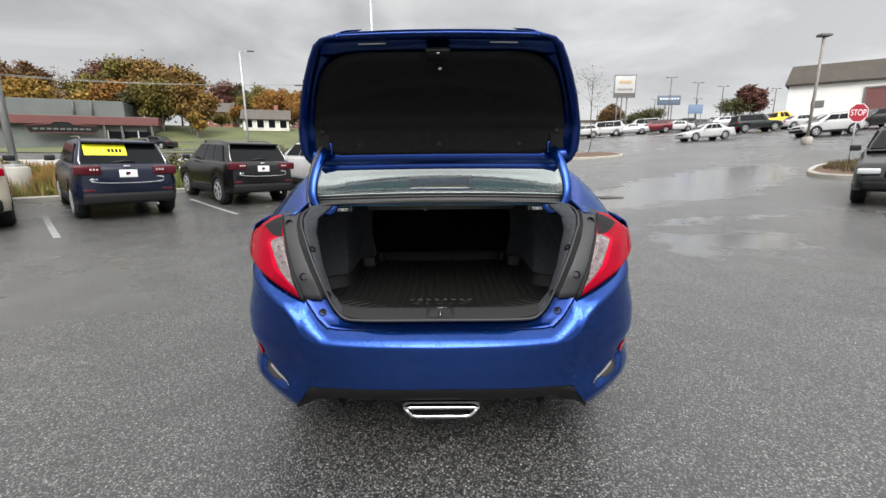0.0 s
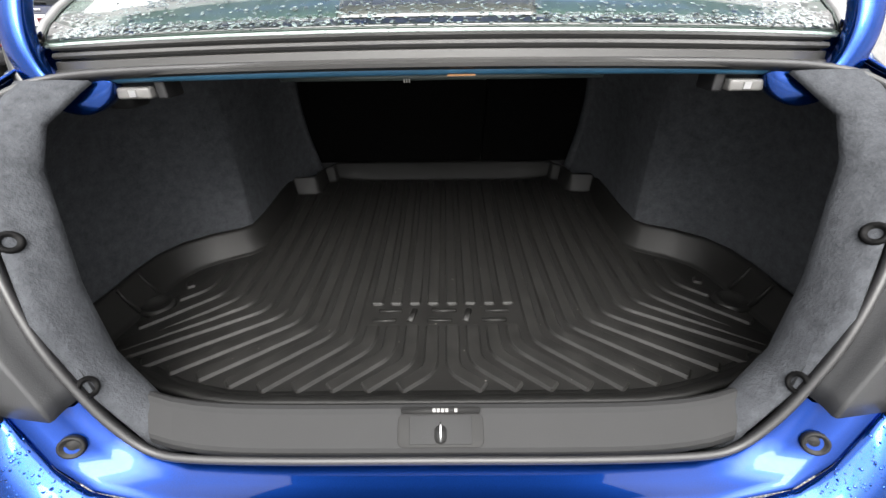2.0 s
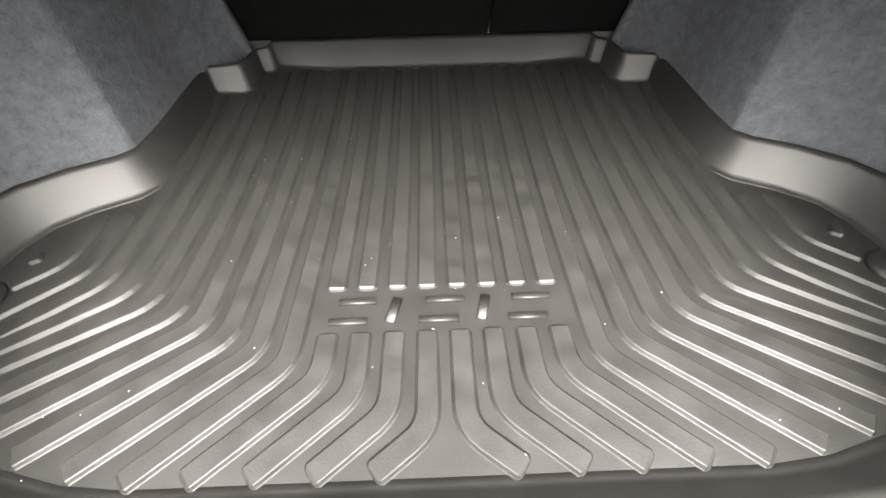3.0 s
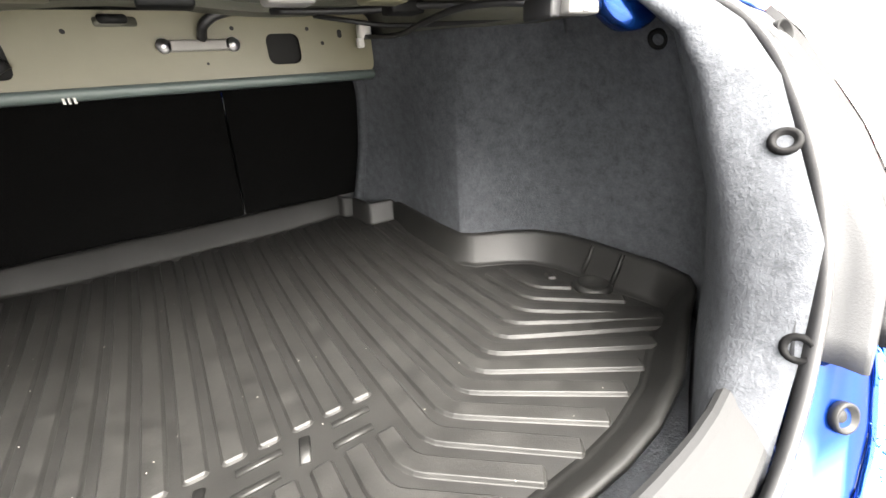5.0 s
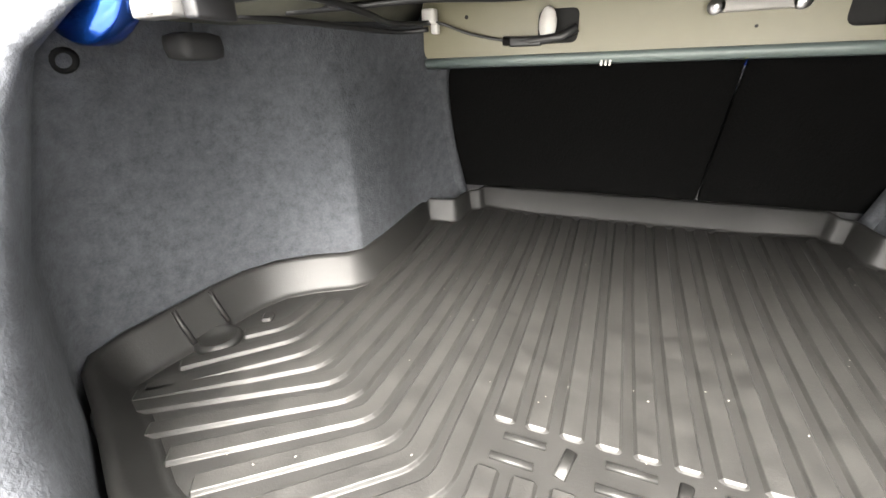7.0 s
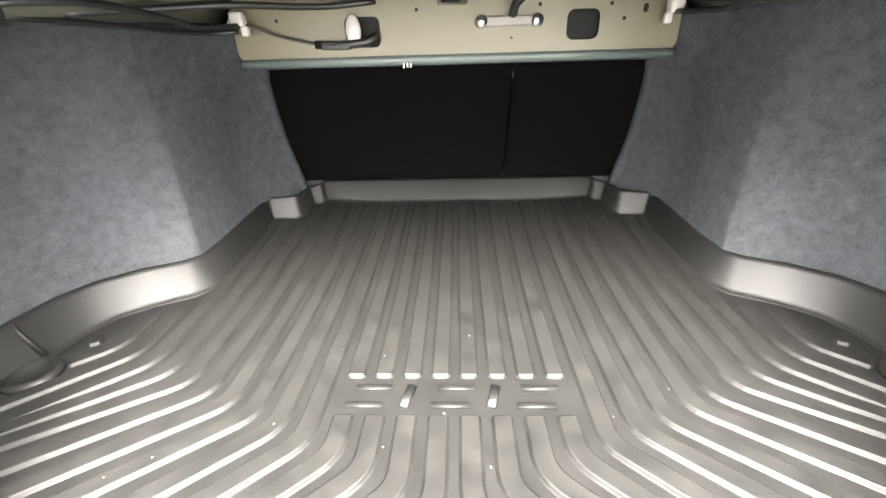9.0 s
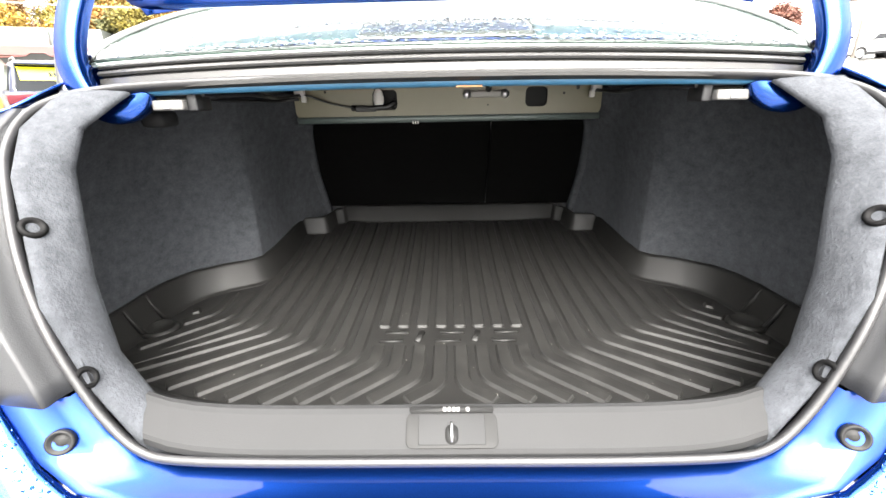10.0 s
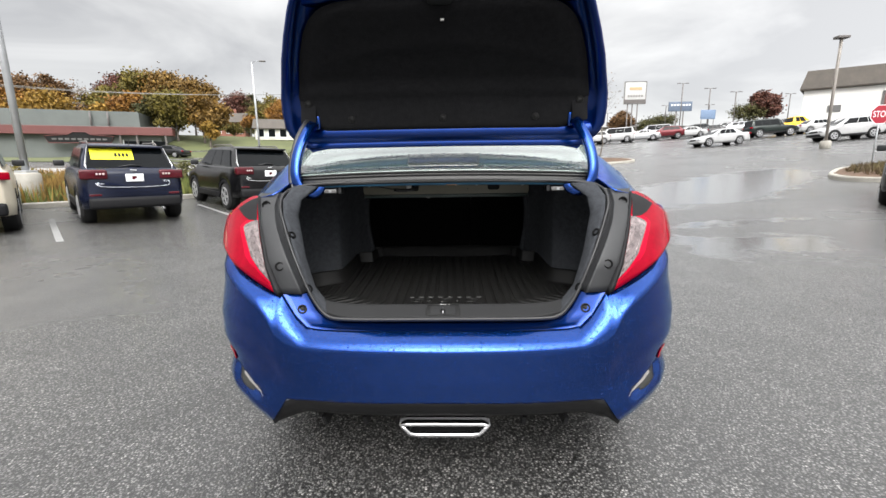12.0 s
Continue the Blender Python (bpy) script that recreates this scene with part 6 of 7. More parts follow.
def vehicle(name, label, p, col, at, turn, near=False, roof_z=None):
    """A parked car: tail at its own y = 0, nose ahead; turn in degrees. near: with the fittings of a tail seen close."""
    x, y = at
    z = height(x, y)
    nose = Vector((-math.sin(radians(turn)), math.cos(radians(turn))))
    za, zc = height(x + nose.x * p["ax"][0], y + nose.y * p["ax"][0]), height(x + nose.x * p["ax"][1], y + nose.y * p["ax"][1])
    tilt = math.degrees(math.atan2(zc - za, p["ax"][1] - p["ax"][0]))
    root = thing(name, label, "car" if p is not TRUCK else "pickup truck")
    root.matrix_basis = pose(x, y, za - math.tan(radians(tilt)) * p["ax"][0] + 0.004, tilt, 0, turn)
    L, hw = p["L"], p["W"] / 2
    top = [(0, p["deck"] - 0.14), (0.06, p["deck"] - 0.03), (0.16, p["deck"]), (p["rwb"] + 0.1, p["belt"] + 0.02), (p["wbase"] - 0.1, p["belt"] + 0.01), (p["wbase"] + 0.05, p["hood"]), (L - 0.75, p["hood"] - 0.06), (L - 0.25, p["hood"] - 0.18), (L - 0.08, p["hood"] - 0.34), (L, p["hood"] - 0.45)]
    ys = [0, 0.03, 0.09, 0.2, 0.4] + [p["ax"][0] + 0.46 * math.cos(math.pi * k / 10) * -1 for k in range(11)] + [1.6, 2.2, 2.8] + [p["ax"][1] - 0.46 * math.cos(math.pi * k / 10) for k in range(11)] + [L - 0.3, L - 0.12, L - 0.04, L]
    ys = sorted(set(round(v, 4) for v in ys))
    rows = []
    for v in ys:
        e = max(0.0, abs(v - L / 2) / (L / 2) - 0.80) / 0.20
        w = hw * (1 - 0.16 * e ** 2.6)
        t = lerp(top, v)
        b = p["zb"] + 0.12 * e ** 2
        for ax in p["ax"]:
            if abs(v - ax) < p["r"] + 0.05:
                b = max(b, p["r"] + math.sqrt(max((p["r"] + 0.05) ** 2 - (v - ax) ** 2, 0)) * 1.0)
        b = min(b, t - 0.12)
        m = b + (t - b) * 0.55
        sec = [(0, b), (w * 0.80, b), (w * 0.97, b + 0.03), (w, b + (m - b) * 0.5), (w * 1.0, m), (w * 0.975, t - 0.09), (w * 0.94, t - 0.03), (w * 0.86, t), (0, t + 0.015)]
        rows.append([(-a, v, c) for a, c in reversed(sec[1:])] + [(a, v, c) for a, c in sec])
    vs, fs = grid(rows)
    m = len(rows[0])
    fs = fs + [tuple(range(m)), tuple(reversed(range((len(rows) - 1) * m, len(rows) * m)))]
    body = part("body", (vs, fs), col, root)
    # cabin
    H, b = p["H"], p["belt"]
    st = [(p["rwb"], b, 0.90, 0.90), (p["rwb"] + (p["rtop"] - p["rwb"]) * 0.85, b + (H - b) * 0.86, 0.90, 0.75), (p["rtop"], H - 0.035, 0.91, 0.73), (p["rtop"] + 0.35, H - 0.005, 0.92, 0.745), ((p["rtop"] + p["wtop"]) / 2, H, 0.92, 0.75), (p["wtop"] - 0.2, H - 0.02, 0.92, 0.74), (p["wtop"], H - 0.06, 0.91, 0.72), (p["wbase"], p["hood"], 0.88, 0.86)]
    rows = []
    for v, zt, wl, wr in st:
        zt = max(zt, b + 0.004)
        sec = [(hw * wl, b - 0.02), (hw * (wl * 0.55 + wr * 0.45), b + (zt - b) * 0.5), (hw * wr, zt - (zt - b) * 0.09), (hw * wr * 0.88, zt), (0, zt + 0.012)]
        rows.append([(-a, v, c) for a, c in sec] + [(a, v, c) for a, c in reversed(sec[:-1])])
    part("cabin", grid([list(reversed(r)) for r in rows]), col, root)

    def pane(nm, q, k=0.012):
        q = [Vector(a) for a in q]
        nrm = (q[1] - q[0]).cross(q[3] - q[0]).normalized() * k
        return part(nm, ([tuple(a + nrm) for a in q] + [tuple(a - nrm) for a in q], [(0, 1, 2, 3), (7, 6, 5, 4), (0, 4, 5, 1), (1, 5, 6, 2), (2, 6, 7, 3), (3, 7, 4, 0)]), M_TINT, root, smooth=False)

    i0, i1 = st[0], st[2]
    lo, hi = b + (0.03 if near else 0.05), H - 0.10

    def wat(zz, wl=0.915, wr=0.745):
        return hw * (wl + (wr - wl) * (zz - b) / (H - b))

    ylo, yhi = [p["rwb"] + (p["rtop"] - p["rwb"]) * 0.85 * (zz - b) / (0.86 * (H - b)) for zz in (lo, hi)]
    rear = pane("rear_window", [(-hw * 0.80, ylo, lo), (hw * 0.80, ylo, lo), (hw * 0.70, yhi - 0.01, hi), (-hw * 0.70, yhi - 0.01, hi)])
    fy0, fy1 = p["wbase"] - 0.07, p["wtop"] + 0.05
    pane("windscreen", [(hw * 0.82, fy0, lo), (-hw * 0.82, fy0, lo), (-hw * 0.68, fy1, hi), (hw * 0.68, fy1, hi)])
    cuts = (0.0, 0.30, 0.62, 1.0) if p is not TRUCK else (0.0, 0.45, 1.0)
    for s in (-1, 1):
        a0, a1 = p["rwb"] + (0.30 if p["rtop"] - p["rwb"] < 0.5 else 0.62), p["wbase"] - 0.42
        c0, c1 = p["rtop"] + 0.12, p["wtop"] - 0.12
        for u, v in zip(cuts, cuts[1:]):
            g = 0.02
            q = [(s * wat(lo), a0 + (a1 - a0) * u + g, lo), (s * wat(lo), a0 + (a1 - a0) * v - g, lo), (s * wat(hi), c0 + (c1 - c0) * v - g, hi), (s * wat(hi), c0 + (c1 - c0) * u + g, hi)]
            pane("side_window", q if s > 0 else q[::-1])
        for ay in p["ax"]:
            wheel(root, s * (hw - 0.115), ay, p["r"], 0.23, s, M_RIM)
            if p["clad"]:
                arch = [((p["r"] + d) * math.cos(math.radians(a)), (p["r"] + d) * math.sin(math.radians(a))) for d, a in [(0.035, 6 + 12 * k) for k in range(15)] + [(0.095, 174 - 12 * k) for k in range(15)]]
                part("arch_cladding", plate([(ay + u, p["r"] + v) for u, v in arch], 0.03, "x", s * (hw - 0.005) - 0.015), M_CLAD, root, smooth=False)
            part("wheel_well", moved(lathe([(0.001, -0.2), (p["r"] + 0.04, -0.2), (p["r"] + 0.04, 0.0)], 24, "x") if s > 0 else flipx(lathe([(0.001, -0.2), (p["r"] + 0.04, -0.2), (p["r"] + 0.04, 0.0)], 24, "x")), pose(s * (hw - 0.05), ay, p["r"])), M_BLACK, root)
        mirror = part("door_mirror", box(s * (hw + 0.10), p["wbase"] - 0.42, b + 0.06, 0.20, 0.10, 0.14, 0.03), col if not p["clad"] else M_BLACKPL, root)
        zl = p["deck"] - 0.13
        lampw = 0.44 if near else 0.30 if p["clad"] else 0.26
        rl = part("tail_lamp", box(s * (hw * (0.965 if near else 0.98) - lampw / 2), 0.06 if near else 0.045, zl, lampw, 0.18 if near else 0.16, 0.19 if near else 0.13, 0.035 if near else 0.02), M_RED if not near else M_REDDK, root, "red tail lamp")
        if near:
            for k in range(3):
                part("lamp_cell", box(s * (hw * 0.95 - lampw * 0.58 - 0.052 * k), -0.040, zl + 0.012, 0.034, 0.012, 0.040, 0.008), mat("pale_lamp_cell", (0.55, 0.42, 0.42), 0.15) if "cell" not in paints else paints["cell"], rl)
            part("bumper_reflector", box(s * hw * 0.74, 0.008, 0.64, 0.20, 0.03, 0.045, 0.01), M_REDDK, root, "red bumper reflector")
        part("head_lamp", box(s * hw * 0.74, L - 0.10, p["hood"] - 0.30, 0.36, 0.16, 0.12, 0.03), mat("head_lamp_glass", (0.5, 0.52, 0.54), 0.08, coat=1.0) if "head" not in paints else paints["head"], root, "clear head lamp")
        part("roof_bar", tube([(s * hw * 0.66, p["rtop"] + 0.2, H - 0.02), (s * hw * 0.665, p["rtop"] + 0.35, H + 0.035), (s * hw * 0.665, p["wtop"] - 0.3, H + 0.03), (s * hw * 0.66, p["wtop"] - 0.1, H - 0.03)], 0.018, 6), M_POLEDK, root) if p in (SUV, BOXY) else None
    part("front_grille", box(0, L - 0.015, p["hood"] - 0.34, hw * 0.95, 0.05, 0.13, 0.02), M_BLACK, root)
    part("front_bumper", box(0, L - 0.06, p["zb"] + 0.17, hw * 1.66, 0.16, 0.20, 0.05), M_CLAD if p["clad"] else col, root)
    part("rear_bumper", box(0, 0.05, p["zb"] + 0.17, hw * 1.74, 0.20, 0.23, 0.06), M_CLAD if p["clad"] else col, root)
    if p["clad"]:
        for s in (-1, 1):
            part("sill_cladding", box(s * hw * 0.985, L / 2, p["zb"] + 0.05, 0.05, p["ax"][1] - p["ax"][0] - 0.9, 0.16, 0.02), M_CLAD, root)
    if p is TRUCK:
        part("cargo_bed", box(0, 0.95, p["deck"] + 0.005, hw * 1.5, 1.55, 0.02), M_BLACK, root)
    if near:
        part("number_plate", box(0.0, -0.012, 0.98, 0.31, 0.012, 0.155, 0.006), M_PLATE, root, "white dealer plate")
        part("plate_mark", join(box(-0.02, -0.020, 0.982, 0.05, 0.003, 0.07), box(0.02, -0.020, 0.992, 0.03, 0.003, 0.05)), M_REDDK, root, smooth=False)
        part("tailgate_badge", box(0.0, -0.006 + 0.03, p["deck"] - 0.05, 0.11, 0.02, 0.03, 0.005), M_CHROME, root)
        part("tailgate_badge", box(-hw * 0.64, 0.002, 0.86, 0.13, 0.012, 0.028, 0.004), M_CHROME, root)
        part("tailgate_badge", box(hw * 0.60, 0.002, 0.91, 0.12, 0.012, 0.025, 0.004), M_CHROME, root)
        part("window_trim", tube([(-hw * 0.72, yhi - 0.06, hi + 0.02), (-hw * 0.82, ylo + 0.02, lo + 0.06), (-hw * 0.80, ylo - 0.025, lo - 0.015), (0, ylo - 0.05, lo - 0.03), (hw * 0.80, ylo - 0.025, lo - 0.015), (hw * 0.82, ylo + 0.02, lo + 0.06), (hw * 0.72, yhi - 0.06, hi + 0.02)], 0.010, 6), M_CHROME, root, "chrome strip under the window")
        part("tailgate_trim", tube(smooth_path([(-hw * 0.66, -0.004, 0.90), (-hw * 0.62, -0.010, 0.81), (0, -0.014, 0.785), (hw * 0.62, -0.010, 0.81), (hw * 0.66, -0.004, 0.90)], 4), 0.007, 6), M_CHROME, root)
        part("spoiler", box(0, p["rtop"] - 0.10, H - 0.06, hw * 1.42, 0.26, 0.05, 0.02), col, root)
        part("wiper", tube([(-0.22, ylo - 0.02, lo + 0.03), (0.0, ylo - 0.005, lo + 0.07), (0.18, ylo + 0.0, lo + 0.05)], 0.012, 6), M_CABLE, root)
        part("roof_antenna", tube([(0.1, p["rtop"] + 0.25, H), (0.1, p["rtop"] + 0.13, H + 0.10)], 0.006, 6), M_CABLE, root)
        part("exhaust", tube([(0.45, 0.10, 0.32), (0.45, -0.01, 0.31)], 0.03, 10), M_STEEL, root)
    return root, (ylo, yhi, lo, hi)


paints["cell"] = mat("pale_lamp_cell", (0.55, 0.42, 0.42), 0.15)
paints["head"] = mat("head_lamp_glass", (0.5, 0.52, 0.54), 0.08, coat=1.0)
NAVY, DKGREY = paint("navy_paint", (0.0045, 0.007, 0.020), 0.0), paint("black_paint", (0.0045, 0.0045, 0.005), 0.0)
WHITE, CREAM = paint("white_paint", (0.36, 0.36, 0.36), 0.0), paint("cream_paint", (0.55, 0.50, 0.40), 0.0)
MAROON, SILVER = paint("maroon_paint", (0.10, 0.010, 0.014)), paint("silver_paint", (0.42, 0.43, 0.44), 0.6)
GREEN, YELLOW = paint("dark_green_paint", (0.016, 0.022, 0.020)), paint("yellow_paint", (0.80, 0.50, 0.01), 0.0)


def tail_at(cx, cy, turn, back):
    """The tail's place for a rear axle's centre."""
    return (cx + math.sin(radians(turn)) * back, cy - math.cos(radians(turn)) * back)


navy_suv, (ylo, yhi, lo, hi) = vehicle("compact_suv", "navy blue compact SUV with yellow banner in rear window", SUV, NAVY, tail_at(-7.33, 7.9, 46.5, 0.86), 46.5, near=True)
hw = SUV["W"] / 2


def on_rear(x0, x1, u0, u1, out):
    """A panel on the rear window between two widths and two shares of its height."""
    pts = []
    for x, u in ((x0, u0), (x1, u0), (x1, u1), (x0, u1)):
        pts.append((x, ylo + (yhi - 0.01 - ylo) * u - out, lo + (hi - lo) * u + out * 0.3))
    return pts, [(0, 1, 2, 3)]


part("sales_banner", on_rear(-0.63, 0.08, 0.42, 0.95, 0.02), mat("yellow_banner", (0.85, 0.80, 0.02), 0.5, var=0.05), navy_suv, "yellow banner with dark lettering bars", smooth=False, thick=0.002)
for k in range(4):
    part("banner_bar", on_rear(-0.24 + 0.065 * k, -0.195 + 0.065 * k, 0.56, 0.74, 0.026), M_BLACK, navy_suv, smooth=False, thick=0.002)
vehicle("compact_suv", "black compact SUV parked nose to the kerb", SUV, DKGREY, tail_at(-5.55, 10.4, 47.3, 0.86), 47.3, near=True)
vehicle("compact_suv", "white SUV parked nose to the kerb", SUV, WHITE, tail_at(-3.7, 13.0, 47.3, 0.86), 47.3)
vehicle("compact_suv", "cream SUV parked nose to the kerb", SUV, CREAM, tail_at(-9.0, 5.75, 46.5, 0.86), 46.5)
vehicle("compact_suv", "black SUV standing with its nose out beside the island", SUV, DKGREY, (12.83, 9.92), 133)
vehicle("saloon_car", "white sedan parked broadside on the upper lot", SEDAN, WHITE, (26.2, 37.3), 93)
vehicle("boxy_suv", "dark green boxy off-road SUV on the upper lot", BOXY, GREEN, (32.0, 45.5), 262)
vehicle("saloon_car", "white sedan on the upper lot", SEDAN, WHITE, (37.5, 46.0), 262)
vehicle("pickup_truck", "bright yellow pickup truck on the upper lot", TRUCK, YELLOW, (38.2, 50.6), 258)
vehicle("compact_suv", "white SUV with grey cladding on the upper lot", SUV, WHITE, (33.0, 32.4), 83)
vehicle("saloon_car", "dark sedan behind the white SUV", SEDAN, DKGREY, (39.6, 38.0), 85)
vehicle("compact_suv", "dark SUV on the upper lot", SUV, DKGREY, (40.5, 36.0), 80)
vehicle("saloon_car", "dark sedan parked beyond the road", SEDAN, DKGREY, (-33.0, 50.0), 88)
r = random.Random(11)
row_specs = [(16.5, SUV, WHITE, "white"), (19.6, SUV, WHITE, "white"), (22.8, VAN, WHITE, "white"), (26.4, SEDAN, SILVER, "silver"), (29.6, SUV, MAROON, "maroon"), (32.8, SEDAN, WHITE, "white"), (36.0, SEDAN, DKGREY, "black"), (39.0, SUV, SILVER, "silver"), (42.0, SEDAN, DKGREY, "black")]
for k, (x, p, c, word) in enumerate(row_specs):
    kind = {id(SUV): "SUV", id(VAN): "van", id(SEDAN): "sedan"}[id(p)]
    tagged(vehicle("display_car", f"{word} {kind} in the row of stock cars", p, c, (x + 2.0, 57 + 0.12 * k), 78 + r.uniform(-4, 4))[0], group="row of stock cars")
for k in range(22):
    x = 21 + 5.4 * (k % 11)
    p, c, word, kind = r.choice([(SUV, WHITE, "white", "SUV"), (SEDAN, SILVER, "silver", "sedan"), (SUV, DKGREY, "black", "SUV"), (SEDAN, MAROON, "maroon", "sedan"), (VAN, WHITE, "white", "van"), (SEDAN, WHITE, "white", "sedan")])
    tagged(vehicle("display_car", f"{word} {kind} in the far row of stock cars", p, c, (x + (2.0 if k > 10 else 0.0), (72 if k < 11 else 64.5) + r.uniform(-1, 1)), 80 + r.uniform(-5, 5))[0], group="far row of stock cars")


# ---- poles, signs, wires ----
def lamp_post(label, x, y, tall, arms, material, base=0.5, r=0.075, name="lamp_post"):
    z = height(x, y)
    root = thing(name, label, "street lamp", (x, y, z))
    if base:
        part("footing", lathe([(0.30, -0.2), (0.30, base - 0.04), (0.26, base), (0.001, base)], 20), M_CONCRETE, root, "round concrete footing")
        part("base_plate", box(0, 0, base + 0.03, 0.34, 0.34, 0.06, 0.01), material, root)
    part("pole", tube([(0, 0, base - 0.1), (0, 0, tall * 0.5), (0, 0, tall)], r, 10, up=(0, 1, 0)), material, root)
    for a, ln in arms:
        c, s = math.cos(radians(a)), math.sin(radians(a))
        arm = part("lamp_arm", tube([(0, 0, tall - 0.08), (c * ln * 0.5, s * ln * 0.5, tall), (c * ln, s * ln, tall + 0.02)], 0.035, 6), material, root)
        part("lamp_head", moved(box(0, 0, 0, 0.62, 0.30, 0.10, 0.03), pose(c * (ln + 0.25), s * (ln + 0.25), tall + 0.02, 0, 0, a)), M_POLEDK, arm)
    return root


lamp_post("grey steel lamp post on a concrete footing in the verge", -11.75, 9.9, 9.0, ((20, 0.6),), M_POLE, 0.85, 0.085)
lamp_post("grey steel lamp post by the road", -21.0, 44.0, 10.4, ((0, 0.9),), M_POLE, 0.3, 0.10)
lamp_post("grey steel lamp post behind the car", -4.2, 25.0, 11.0, ((60, 0.6),), M_POLE, 0.4, 0.09)
lot_post = lamp_post("brown steel lamp post with a flat box head", 24.55, 27.0, 6.7, (), mat("weathered_brown_pole", (0.20, 0.18, 0.16), 0.6, var=0.2), 0.45, 0.085)
part("lamp_head", box(0.0, 0.0, 6.78, 0.72, 0.45, 0.16, 0.03), M_POLEDK, lot_post, "flat box lamp head")
for x, y, tall in ((42.9, 80, 9.2), (48.0, 80, 8.0), (52.8, 80, 7.1), (50, 100, 6.5), (60, 100, 6.2), (72, 92, 7.0), (38, 104, 6.0)):
    lamp_post("twin-headed lamp post among the stock cars", x, y, tall, ((0, 0.5), (180, 0.5)), M_POLEDK, 0.3, 0.09)

z = 7.74
sign = thing("dealer_sign", "tall pale dealer sign with a gold bar on posts", "sign", (39.2, 92, z))
part("sign_box", box(0, 0, 9.3, 4.6, 0.5, 4.6, 0.05), mat("sign_white", (0.42, 0.42, 0.41), 0.4, var=0.06), sign, "white sign box")
part("sign_border", join(box(0, -0.27, 11.55, 4.6, 0.06, 0.12), box(0, -0.27, 7.05, 4.6, 0.06, 0.12), box(-2.25, -0.27, 9.3, 0.12, 0.06, 4.5), box(2.25, -0.27, 9.3, 0.12, 0.06, 4.5)), M_POLEDK, sign, smooth=False)
part("sign_emblem", box(0, -0.29, 10.15, 2.6, 0.06, 0.55, 0.02), mat("dull_gold", (0.42, 0.30, 0.16), 0.45, var=0.15), sign, "dull gold bar", smooth=False)
for k in range(6):
    part("sign_bar", box(-1.4 + 0.56 * k, -0.29, 8.65, 0.40, 0.06, 0.42), M_GREYPL, sign, smooth=False)
part("sign_band", box(0, -0.29, 7.55, 4.5, 0.06, 0.75), M_POLEDK, sign, smooth=False)
for x in (-1.4, -0.4, 0.7):
    part("sign_post", tube([(x, 0, -2.5), (x, 0, 7.1)], 0.14, 8, up=(0, 1, 0)), M_POLEDK, sign)
z = 7.75
sign = thing("second_sign", "wide dark blue dealer sign on two posts", "sign", (52.2, 98, z))
part("sign_box", box(0, 0, 7.2, 5.2, 0.4, 2.1, 0.05), mat("sign_navy", (0.10, 0.13, 0.18), 0.4, var=0.1), sign)
for k in range(7):
    part("sign_bar", box(-1.95 + 0.65 * k, -0.23, 7.5, 0.45, 0.05, 0.35), M_PLATE, sign, smooth=False)
for x in (-0.8, 0.8):
    part("sign_post", tube([(x, 0, -2.5), (x, 0, 6.3)], 0.14, 8, up=(0, 1, 0)), M_POLEDK, sign)
z = height(31, 52)
sign = thing("small_sign", "small blue-white board on two posts", "sign", (31.5, 52, z))
part("sign_board", box(0, 0, 2.9, 1.8, 0.06, 1.1, 0.02), mat("pale_blue_board", (0.14, 0.20, 0.30), 0.5, var=0.15), sign)
for x in (-0.75, 0.75):
    part("sign_post", tube([(x, 0.05, -0.2), (x, 0.05, 3.3)], 0.04, 6, up=(0, 1, 0)), M_POLEDK, sign)

# stop sign
sx, sy = 17.1, 16.1
stop = thing("stop_sign", "red octagonal stop sign with white lettering on a steel post", "road sign", (sx, sy, height(sx, sy) + 0.15), -6)
R = 0.365
octa = [(R / math.cos(math.pi / 8) * math.cos(math.pi / 8 + k * math.pi / 4), R / math.cos(math.pi / 8) * math.sin(math.pi / 8 + k * math.pi / 4)) for k in range(8)]
SZ = 1.93
part("sign_rim", plate([(x, z + SZ) for x, z in octa], 0.004, "y", -0.004), M_PLATE, stop, "white border", smooth=False)
face = part("sign_face", plate([(x * 0.93, z * 0.93 + SZ) for x, z in octa], 0.003, "y", -0.0085), mat("sign_red", (0.27, 0.008, 0.022), 0.4, var=0.08), stop, "red sign face", smooth=False)
tx = bpy.data.curves.new("letters", "FONT")
tx.body = "STOP"
tx.size = 0.30
tx.align_x, tx.align_y = "CENTER", "CENTER"
tx.extrude = 0.001
tmp = new("letters", tx)
bpy.context.view_layer.update()
letters = bpy.data.meshes.new_from_object(tmp.evaluated_get(bpy.context.evaluated_depsgraph_get()))
bpy.data.objects.remove(tmp)
letters.materials.clear()
letters.materials.append(M_PLATE)
ob = new("lettering", letters)
ob.parent = stop
ob.matrix_basis = pose(0, -0.0105, SZ, 90, 0, 0) @ Matrix.Diagonal((0.80, 1.15, 1, 1))
part("post", tube([(0, 0.03, -0.3), (0, 0.03, SZ + 0.36)], 0.025, 8, up=(0, 1, 0)), M_POLE, stop)


def utility_line(x0, y0, z0, x1, y1, z1, sag):
    pts = [(x0 + (x1 - x0) * t, y0 + (y1 - y0) * t, z0 + (z1 - z0) * t - sag * 4 * t * (1 - t)) for t in [k / 12 for k in range(13)]]
    tagged(part("overhead_cable", tube(pts, 0.022, 5), M_GREYPL), "grey overhead cable along the road", "cable")


